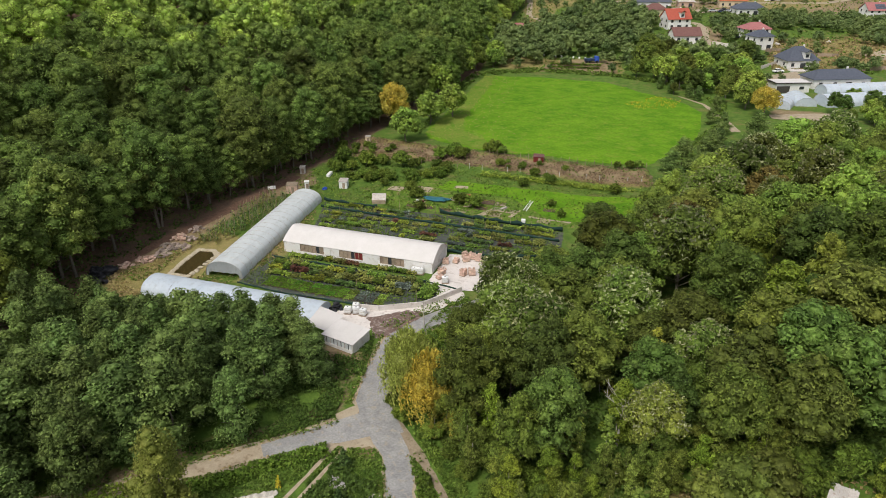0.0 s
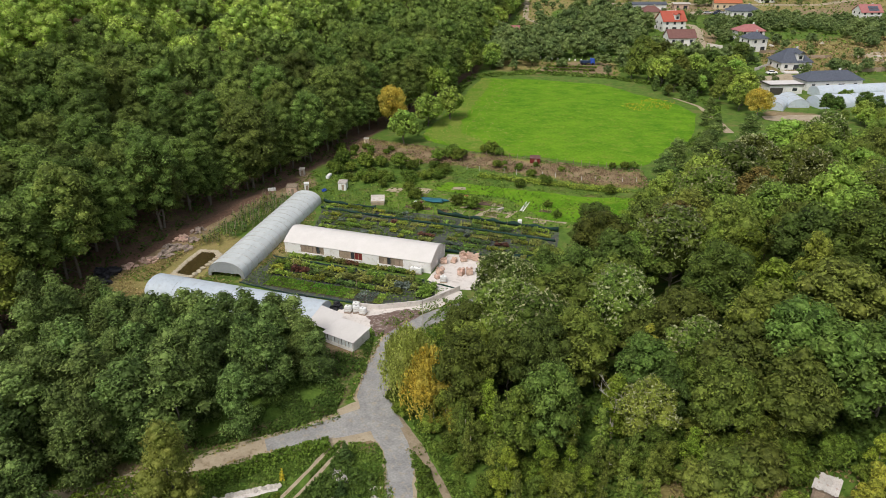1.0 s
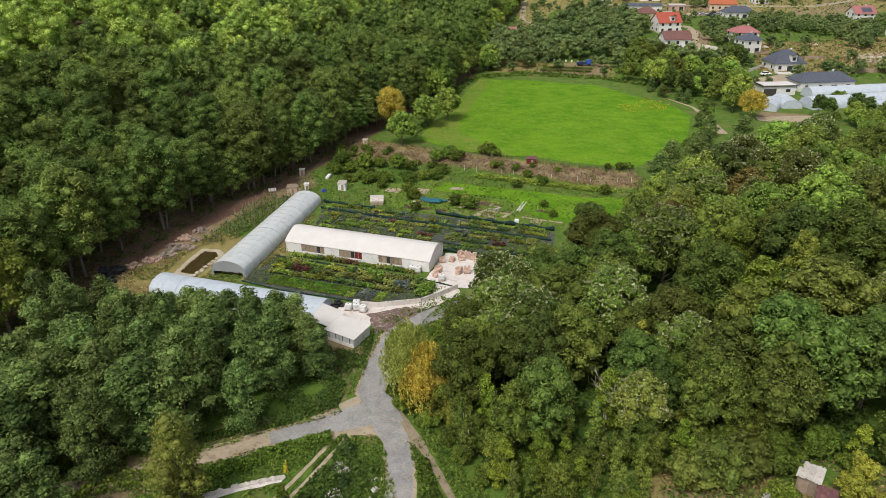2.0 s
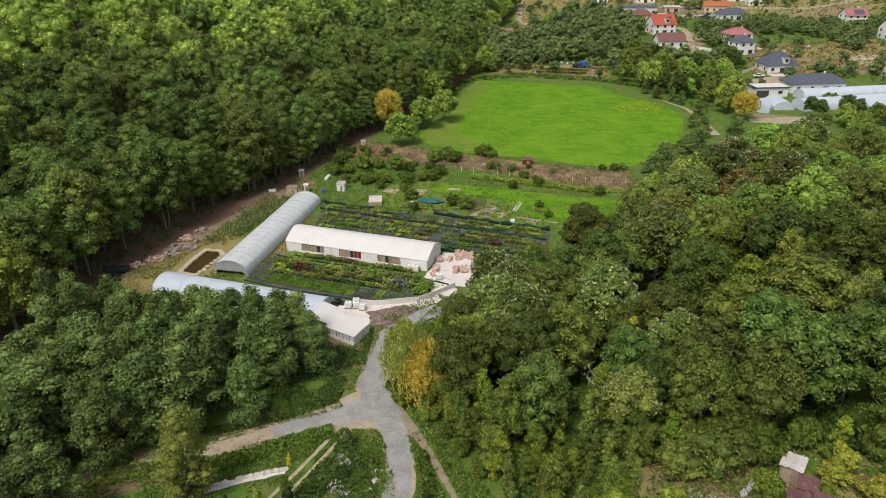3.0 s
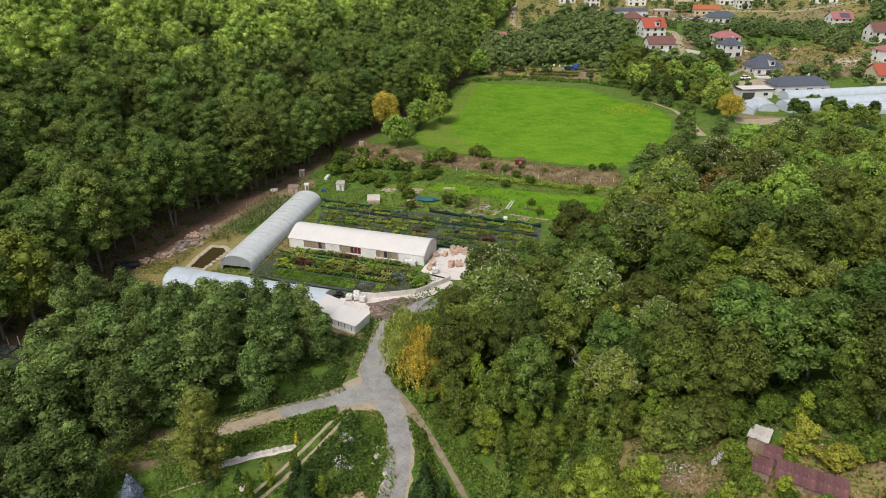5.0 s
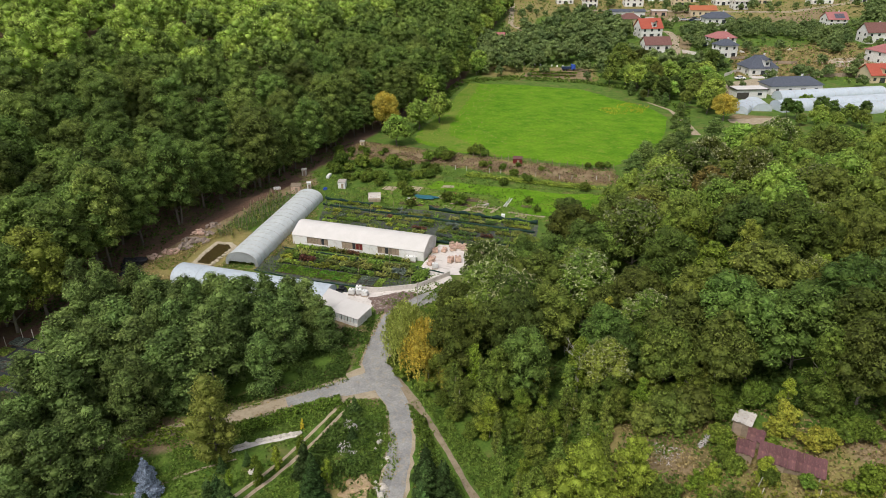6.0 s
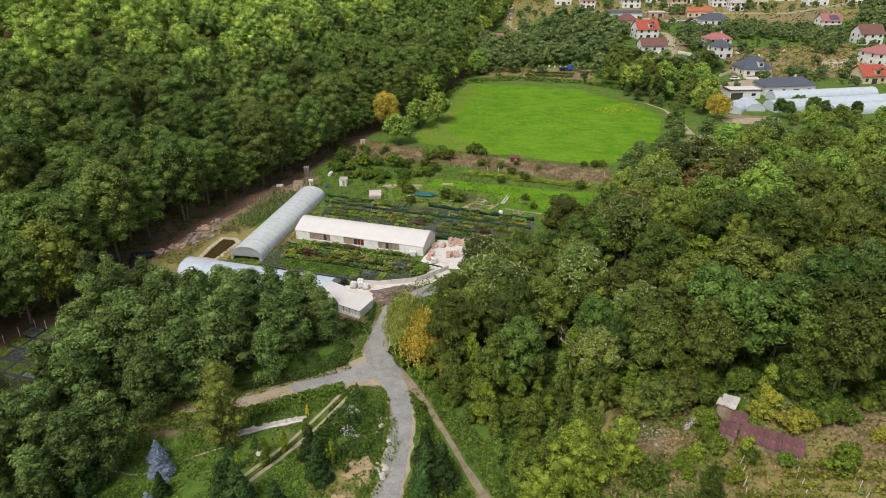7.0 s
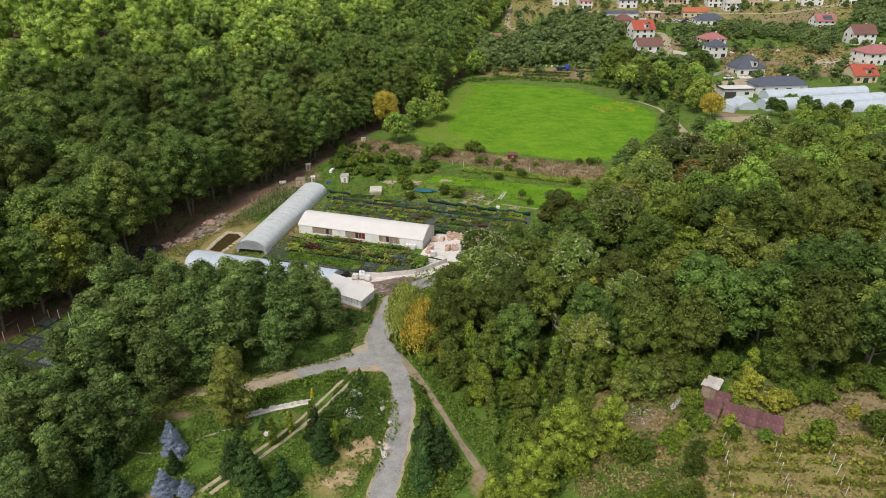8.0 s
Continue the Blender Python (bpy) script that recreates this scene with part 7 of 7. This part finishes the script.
# ---- vineyard ----
random.seed(91)
VINE = leaf("vine_leaf", (0.190, 0.245, 0.034), (0.280, 0.300, 0.048), 0.8, 0.5, 0.2)
for r in range(13):
    x0, y0 = 86.6 + r * 0.1, -54.8 - r * 1.7
    g = thing("vine_row", pose(x0, y0, 0), "straggling row of grapevines on concrete posts", "vines", "vine rows")
    c = []
    for k in range(1000):
        d = random.uniform(0, 36)
        if noise.noise(Vector((d * 0.35, r * 3.1, 0))) > -0.22:
            x, y = x0 + d, y0 + d * 0.09 + random.uniform(-0.3, 0.3)
            c.append((d, y - y0, gz(x, y) + random.uniform(0.2, 1.2)))
    c = np.array(c)
    rg = np.random.default_rng(500 + r)
    n = rg.normal(size=c.shape) * 0.6 + np.array([0, 0, 0.7])
    n /= np.linalg.norm(n, axis=1)[:, None]
    t = np.cross(n, rg.normal(size=n.shape))
    t /= np.linalg.norm(t, axis=1)[:, None]
    b = np.cross(n, t)
    s = 0.30 * rg.uniform(0.5, 1.4, len(c))[:, None]
    q = np.stack([c - t * s * 0.7, c + b * s * 0.5, c + t * s * 0.7, c - b * s * 0.5], 1).reshape(-1, 3)
    part("foliage", mesh_of("foliage", q, np.arange(len(q)).reshape(-1, 4).tolist(), VINE), None, g)
    for k in range(7):
        d = 1.0 + k * 5.6
        z = gz(x0 + d, y0 + d * 0.09)
        part("post", rod(B(), (d, d * 0.09, z - 0.2), (d + random.uniform(-0.1, 0.35), d * 0.09, z + 1.6), 0.055, 0.05, 5), PALE_ROCK, g)

# young growth in the clearing
YOUNG = [(69.8, -59.8, 1.3, 1.55), (74.4, -56.6, 1.05, 1.3), (66.8, -66.4, 1.15, 1.5), (62.4, -68.6, 0.8, 1.4)]
for x, y, size, wide in YOUNG:
    BIGLIME.put(x, y, size * 0.8, x * 3, wide=wide * 0.72)
for x, y, size, wide in ((84.4, -60.8, 0.42, 1.1), (72.0, -44.2, 0.5, 1.0), (84.4, -65.8, 0.3, 1.1)):
    ROUGHT.put(x, y, size, x, wide=wide, label="loose-crowned young tree in the clearing")
random.seed(95)
for x, y in scatter(np.random.default_rng(9), [(46, -38), (52, -43), (62, -43), (71, -42), (72.5, -48), (71.5, -56), (70, -72), (66, -76), (64, -67), (60.5, -59), (53, -48.5)], 3.2):
    if any(math.hypot(x - a, y - b) < 3.4 for a, b, _, _ in YOUNG):
        continue
    k = random.random()
    if k < 0.08:
        LIME.put(x, y, random.uniform(0.6, 1.0), random.uniform(0, 6.28))
    elif k < 0.52:
        SLIM.put(x, y, random.uniform(0.6, 1.1), random.uniform(0, 6.28), wide=random.uniform(0.8, 1.2))
    elif k < 0.66:
        ROUGHT.put(x, y, random.uniform(0.4, 0.68), random.uniform(0, 6.28), label="small loose-crowned tree by the clearing")
    elif k < 0.96:
        BUSH.put(x, y, random.uniform(0.5, 1.1), random.uniform(0, 6.28))
for k in range(30):
    x = random.uniform(66, 122)
    BUSH.put(x, lerp(x, [(66, -43), (75, -40), (86, -39.8), (97, -42.4), (122, -43)]) + random.uniform(-1.2, 1.6), random.uniform(0.6, 1.2), random.uniform(0, 6.28), label="green bush at the foot of the wood")
for x, y in scatter(np.random.default_rng(19), [(58, -44), (66, -41.5), (76, -38.5), (86, -38.5), (97, -41), (122, -41.5), (122, -43.4), (97, -43), (86, -41), (76, -42), (66, -46), (59, -50)], 3.0):
    k = random.random()
    if k < 0.45:
        SLIM.put(x, y, random.uniform(0.7, 1.15), random.uniform(0, 6.28), wide=random.uniform(0.9, 1.3))
    elif k < 0.6:
        LIME.put(x, y, random.uniform(0.5, 0.8), random.uniform(0, 6.28))
    else:
        ROUGHT.put(x, y, random.uniform(0.32, 0.55), random.uniform(0, 6.28), wide=1.1, label="small leafy tree at the foot of the wood")
for x, y, s in ((85.2, -52.6, 0.8), (88.8, -53.8, 0.7), (92.5, -54.0, 0.6), (83.8, -47.6, 0.9), (89.6, -48.2, 0.6), (84.2, -50.6, 0.8)):
    BUSH.put(x, y, s, x, label="bush overgrowing the ruined huts")
OLIVEBUSH = Kind("olive_bush", "rounded olive-green bush in the clearing", "bush", "clearing bushes", 2, LEAF_OLIVE, BARK, 900, 0.22, 190, radius=2.0, height=3.4, bottom=0.1, lobes=16, trunk=1.6, stem=0.08, limbs=4)
LIMEBUSH = Kind("yellow_green_bush", "yellow-green bush in the dry clearing", "bush", "clearing bushes", 2, LEAF_BRIGHT, BARK, 900, 0.22, 195, "loose", radius=1.9, height=3.2, bottom=0.1, lobes=24, trunk=1.6, stem=0.08, limbs=4, low=-0.6)
GOLDBUSH = Kind("golden_bush", "bush with yellowing leaves beside the huts", "bush", "clearing bushes", 2, LEAF_WILT, BARK, 900, 0.22, 198, "loose", radius=1.9, height=3.4, bottom=0.1, lobes=24, trunk=1.6, stem=0.08, limbs=4, low=-0.6)
for kind, x, y, size in ((OLIVEBUSH, 78.4, -45.4, 1.4), (OLIVEBUSH, 81.0, -43.8, 1.35), (OLIVEBUSH, 75.6, -45.6, 1.15), (BUSH, 84.2, -43.2, 1.3), (BUSH, 77.4, -58.4, 1.1), (BUSH, 78.8, -58.0, 0.8), (LIMEBUSH, 83.0, -54.2, 0.75), (LIMEBUSH, 81.2, -55.6, 0.7), (LIMEBUSH, 82.0, -57.2, 0.6),
                         (GOLDBUSH, 90.4, -46.0, 0.95), (GOLDBUSH, 91.2, -44.0, 1.1), (GOLDBUSH, 93.6, -47.8, 0.9), (GOLDBUSH, 95.2, -47.4, 0.8), (LIMEBUSH, 97.4, -54.2, 1.1), (LIMEBUSH, 98.8, -53.4, 0.9), (BUSH, 96.4, -45.6, 1.1), (BUSH, 99.4, -45.4, 1.0),
                         (LIMEBUSH, 88.6, -52.8, 0.8), (LIMEBUSH, 86.8, -57.6, 0.7), (LIMEBUSH, 84.6, -49.2, 0.8), (BUSH, 104.6, -51.4, 1.1), (BUSH, 106.4, -50.4, 0.9), (GOLDBUSH, 102.6, -48.6, 0.6), (BUSH, 83.8, -66.4, 1.0), (LIMEBUSH, 80.4, -66.0, 0.9)):
    kind.put(x, y, size, x, wide=1.1)
hedge([(82.2, -48.2), (82.6, -48.6)], 1.8, 2.2, flower, "shrub covered in whitish seed heads", 260, "flowering_bush", 0.14)
hedge([(76.2, -49.4), (79.6, -51.0)], 3.2, 0.8, flower, "dry pale flowering weeds in the clearing", 260, "flowering_bush", 0.12)


# ---- dead wood ----
def dead_tree(x, y, height, seed, label, rx=0.0, ry=0.0, material=BARK_PALE):
    rng = random.Random(seed)
    g = thing("dead_tree", pose(x, y, gz(x, y), rx, ry, rng.uniform(0, 360)), label, "tree")
    part("trunk", rod(B(), (0, 0, -0.3), (0.2, 0.1, height * 0.6), 0.16, 0.08, 6), material, g)
    for k in range(13):
        z = height * rng.uniform(0.35, 0.6)
        a = rng.uniform(0, 6.28)
        e = (math.cos(a) * height * 0.22, math.sin(a) * height * 0.22, z + height * rng.uniform(0.15, 0.4))
        bm = rod(B(), (0.15, 0.08, z), e, 0.045, 0.02, 5)
        for q in range(3):
            t = rng.uniform(0.4, 0.9)
            p = Vector((0.15, 0.08, z)).lerp(Vector(e), t)
            rod(bm, p, p + Vector((rng.uniform(-0.8, 0.8), rng.uniform(-0.8, 0.8), rng.uniform(0.3, 1.2))), 0.03, 0.015, 4)
        part("branch", bm, material, g)


dead_tree(66, -36.8, 10.0, 1, "bare grey dead tree among green crowns")
dead_tree(49.5, -34.5, 8.5, 2, "leaning bare brown dead branches at the wood's edge", 20, -35, BARK)
dead_tree(57, -27, 13.5, 3, "bare dead tree among the slope trees", 0, 10)


# ---- village odds and ends ----
def car(x, y, rz, colour, label):
    g = thing("car", pose(x, y, gz(x, y) + 0.12, 0, 0, rz), label, "car", "parked cars")
    bm = B()
    box(bm, 0, 0, 0.62, 4.3, 1.75, 0.62, bevel=0.16)
    part("body", bm, colour, g)
    bm = B()
    box(bm, -0.2, 0, 1.15, 2.3, 1.55, 0.55, bevel=0.2)
    part("cabin", bm, GLASS_DARK, g)
    part("roof", box(B(), -0.2, 0, 1.44, 1.6, 1.35, 0.06, bevel=0.02), colour, g)
    for sx in (-1.35, 1.35):
        for sy in (-0.82, 0.82):
            part("wheel", rod(B(), (sx, sy - 0.1, 0.32), (sx, sy + 0.1, 0.32), 0.32, None, 12), BLACKM, g)


SILVER = mat("silver_paint", (0.55, 0.56, 0.57), (0.48, 0.49, 0.50), 2, 0.35, metal=0.3, spec=0.5)
NAVY = mat("dark_blue_paint", (0.02, 0.035, 0.08), (0.03, 0.05, 0.10), 2, 0.3, spec=0.5)
for x, y, r, c, lb in ((101.9, 195.5, 25, WHITE_PAINT, "white car parked on bare ground"), (78, 331, 10, SILVER, "silver car parked in the village"), (82.5, 330, 15, NAVY, "dark car parked in the village"), (86, 332, 5, SILVER, "silver car parked by the houses"), (74.5, 333, 80, WHITE_PAINT, "white car parked by the houses"), (88, 262, 15, NAVY, "dark car beside a village garden"), (84, 336, 12, BLACKM, "black car parked by the houses")):
    car(x, y, r, c, lb)
truck = thing("truck", at(30.4, 195.5, 20, 0.1), "blue lorry with an open bed by the field", "truck")
part("cab", box(B(), 1.9, 0, 1.5, 1.8, 2.2, 2.2, bevel=0.15), BLUEM, truck)
part("bed", box(B(), -1.2, 0, 1.2, 4.2, 2.2, 0.9, bevel=0.05), NAVY, truck)
for sx in (-2.4, -1.2, 1.9):
    for sy in (-1.0, 1.0):
        part("wheel", rod(B(), (sx, sy - 0.15, 0.5), (sx, sy + 0.15, 0.5), 0.5, None, 12), BLACKM, truck)
random.seed(111)
for k in range(11):
    solo("beehive", box(B(), 0, 0, 0.4, 0.7, 0.7, 0.8, bevel=0.04), WHITE_PAINT, "white wooden beehive in a row", "beehive", "beehives", m=at(6 + k * 2.6, 203.5 - k * 0.25, 12))
for r in range(2):
    for k in range(16):
        BUSH.put(15 + k * 1.3, 181.5 + r * 5.5 + k * 0.12, 0.42, k, label="small shrub in a planted row")


# dry garden fences and walls of the plots
def board_fence(x0, y0, x1, y1, h, material, label):
    g = thing("garden_fence", pose(x0, y0, gz(x0, y0)), label, "fence", "village fences")
    L = math.hypot(x1 - x0, y1 - y0)
    n = max(2, int(L / 2.5))
    a = math.degrees(math.atan2(y1 - y0, x1 - x0))
    for k in range(n):
        t = (k + 0.5) / n
        x, y = x0 + (x1 - x0) * t, y0 + (y1 - y0) * t
        part("panel", box(B(), x - x0, y - y0, gz(x, y) - gz(x0, y0) + h / 2, L / n - 0.06, 0.1, h + 0.3, a), material, g)
        part("post", box(B(), x0 + (x1 - x0) * k / n - x0, y0 + (y1 - y0) * k / n - y0, gz(x, y) - gz(x0, y0) + h / 2, 0.16, 0.16, h + 0.5, a), material, g)


for f in ((54, 228, 60, 231, 1.5), (78, 246, 94, 236, 1.4), (100, 236, 112, 240, 1.2), (104, 228, 128, 232, 1.2), (96, 200, 104, 214, 1.2), (128, 205, 150, 214, 1.5), (92, 312, 112, 320, 1.4), (30, 326, 60, 332, 1.4), (140, 168, 160, 180, 1.4)):
    board_fence(*f, CONCRETE if f[0] < 100 else WOOD, "low boundary fence of a village garden")
for x, y, r, h in ((147, 240, 1.3, 0.5), (152, 241, 1.8, 0.4), (106, 252, 1.2, 0.7), (112, 246, 1.0, 0.6), (128, 262, 1.0, 0.9)):
    solo("debris_mound", lump(B(), 0, 0, 0, r, h, 0.4, random, 2), PALE_ROCK, "pale heap of building rubble", "rubble", "village rubble", m=at(x, y, 0))
sheet("gravel_yard", [(92, 174), (99, 170), (104, 179), (113, 192), (108, 198), (97, 189)], 1.5, TRACK, 0.16, "bare pale yard beside the garage", "yard", 1.0)
sheet("gravel_yard", [(94, 131), (112, 138), (113, 133), (105, 126), (95, 126)], 1.5, TRACK, 0.16, "bare pale ground before the small tunnels", "yard", 1.0)
sheet("gravel_yard", [(60, 229), (76, 234), (76, 230), (62, 225)], 1.5, TRACK, 0.16, "pale yard before the white house", "yard", 0.8)
sheet("gravel_yard", [(136, 240), (150, 250), (162, 252), (160, 232), (150, 226)], 2.0, TRACK, 0.16, "bare building plot in the village", "yard", 2.0)
sheet("gravel_yard", [(70, 326), (92, 334), (90, 342), (68, 336)], 2.0, TRACK, 0.2, "pale parking yard in the village", "yard", 1.0)
GOLD.put(92.5, 128, 1.0, 2.0, wide=1.25, label="yellow-leaved tree beside the small tunnels")
solo("terrace", box(B(), 0, 0, 0.1, 12, 4, 0.5), CONCRETE, "pale concrete terrace before the slate house", "terrace", kind="structure", m=at(112, 201.5, 22))

# scattered garden trees, shrubs and grass of the village
random.seed(121)
vt = []
for k in range(520):
    x, y = random.uniform(-20, 215), random.uniform(178, 440)
    if x < edge(y) + 6 or x > 70 + (y + 115) * 0.30 or any(math.hypot(x - hx, y - hy) < 11 for hx, hy in HOUSES) or any(abs(x - c[0]) < 10 and abs(y - c[1]) < 9 for c in ((18, 372), (46, 381), (76, 388), (102, 396), (163, 411), (0, 384), (128, 406), (89, 353), (63, 347))):
        continue
    if inside(x, y, DRY_ZONES[5]) and random.random() < 0.8 or (106 < x < 165 and 140 < y < 190):
        continue
    if 66 < x < 86 and 220 < y < 300 or abs(y - 360) < 7 or inside(x, y, SOIL_ZONES[11]):
        continue
    vt.append((x, y, random.uniform(0.22, 0.75)))
fv, ff, fb = [], [], 0
for x, y, size in vt:
    v, f = VSHAPES[random.randrange(5)]
    turn = random.uniform(0, 6.28)
    R = np.array([[math.cos(turn), -math.sin(turn), 0], [math.sin(turn), math.cos(turn), 0], [0, 0, 1]]) * size
    fv.append(v @ R.T + np.array([x, y, gz(x, y)]))
    ff.append(f + fb)
    fb += len(v)
solo("village_shrubs", mesh_of("village_shrubs", np.concatenate(fv), np.concatenate(ff), LEAF_VILLAGE_HAZE), None, "scattered garden trees and shrubs of the village", "shrubs", kind="stuff")
weeds("village_grass", [(-10, 178), (44, 178), (94, 200), (170, 200), (180, 280), (220, 450), (-50, 450), (-20, 260)], 9000, 0.8, 0.9, WEED, "rough grass between the village plots", 30)
weeds("village_dry_grass", [(100, 200), (100, 262), (160, 284), (172, 226), (128, 205)], 4000, 0.6, 0.7, WEED_DRY, "dry grass on the village plots", 31)

weeds("meadow_dry_tufts", [(-2, 77), (-1, 95), (-5, 130), (-5.4, 160), (8, 165), (10, 140), (13, 112), (17, 96), (28, 82), (40, 70), (14, 72)], 1500, 0.03, 0.20, WEED_DRY, "dry grass tufts along the meadow edge", 40, 0.17)
weeds("meadow_flowers", [(50, 132), (60, 146), (68, 142), (66, 130), (56, 126)], 500, 0.06, 0.30, leaf("meadow_yellow", (0.42, 0.42, 0.03), (0.55, 0.48, 0.04), 0.9, 0.3, 0), "patch of yellow meadow flowers", 41, 0.14)
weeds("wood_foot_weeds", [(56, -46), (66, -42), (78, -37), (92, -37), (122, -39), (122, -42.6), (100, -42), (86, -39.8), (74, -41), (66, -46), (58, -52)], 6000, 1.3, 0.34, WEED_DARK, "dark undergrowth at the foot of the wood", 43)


def verge(name, line, count, inner, outer, height, size, material, label, seed):
    """Grass tufts along both edges of a lane."""
    rng = np.random.default_rng(seed)
    c = []
    seg = [math.hypot(b[0] - a[0], b[1] - a[1]) for a, b in zip(line, line[1:])]
    for (a, b), ln in zip(zip(line, line[1:]), seg):
        d = Vector((b[0] - a[0], b[1] - a[1])).normalized()
        for _ in range(int(count * ln / sum(seg))):
            t, side = rng.uniform(), rng.choice((-1, 1))
            u = side * ((a[2] + (b[2] - a[2]) * t) / 2 + inner + (outer - inner) * rng.uniform() ** 1.6)
            x, y = a[0] + (b[0] - a[0]) * t - d.y * u, a[1] + (b[1] - a[1]) * t + d.x * u
            if noise.noise(Vector((x * 0.6, y * 0.6, seed))) > -0.25:
                c.append((x, y, gz(x, y) + 0.05 + rng.uniform(0, height)))
    c = np.array(c)
    n = rng.normal(size=c.shape) * 0.6 + np.array([0, 0, 0.8])
    n /= np.linalg.norm(n, axis=1)[:, None]
    t = np.cross(n, rng.normal(size=n.shape))
    t /= np.linalg.norm(t, axis=1)[:, None]
    b = np.cross(n, t)
    s = size * rng.uniform(0.5, 1.4, len(c))[:, None]
    q = np.stack([c - t * s * 0.75, c + b * s * 0.45, c + t * s * 0.75, c - b * s * 0.45], 1).reshape(-1, 3)
    solo(name, mesh_of(name, q, np.arange(len(q)).reshape(-1, 4).tolist(), material), None, label, "grass", kind="stuff")


LANE = [(53, -84, 5.2), (48.5, -68, 4.2), (48.0, -61, 3.3), (47.2, -54.5, 3.0), (44.6, -49.2, 3.0), (40.8, -44.8, 4.2)]
LANE_N = [(34.6, -36, 5.6), (33.0, -31, 3.9), (32.2, -25, 3.8), (32.0, -20.5, 4.4), (34.4, -15.5, 3.8), (39, -10, 3.6)]
BRANCH = [(33.4, -43, 4.6), (29.5, -45.4, 3.2), (26.0, -47.8, 2.6), (20, -53.5, 2.2), (12, -60, 2.2), (2, -66, 2.2)]
for k, ln in enumerate((LANE, LANE_N, BRANCH)):
    verge("verge_grass", ln, 2600, 0.1, 2.4, 0.35, 0.22, WEED, "ragged green grass along the lane", 60 + k)
    verge("verge_dry_grass", ln, 900, -0.2, 1.4, 0.15, 0.2, WEED_DRY, "dry grass along the lane", 70 + k)

# thin poles and wires
random.seed(131)
pole = thing("utility_pole", pose(35.0, -17.6, gz(35, -17.6)), "slim grey pole beside the lane", "pole")
part("pole", rod(B(), (0, 0, -0.3), (0, 0, 5.2), 0.09, 0.06, 7), BARK_PALE, pole)
part("crossbar", rod(B(), (-0.4, 0, 4.9), (0.4, 0, 4.9), 0.04, None, 5), BARK_PALE, pole)
for k in range(9):
    x, y = 2 + k * 3.6, -2.8 - (k % 3) * 3.6
    solo("wire_pole", rod(B(), (0, 0, -0.1), (0, 0, 2.1), 0.035, None, 5), WOOD, "thin wooden pole among the plant rows", "pole", "nursery poles", m=pose(x, y, gz(x, y)))
for k in range(12):
    x, y = 1 + k * 4.1, 21.0 + (k % 2) * 4.4
    solo("wire_pole", rod(B(), (0, 0, -0.1), (0, 0, 2.2), 0.035, None, 5), WOOD, "thin wooden pole behind the barn", "pole", "nursery poles", m=pose(x, y, gz(x, y)))
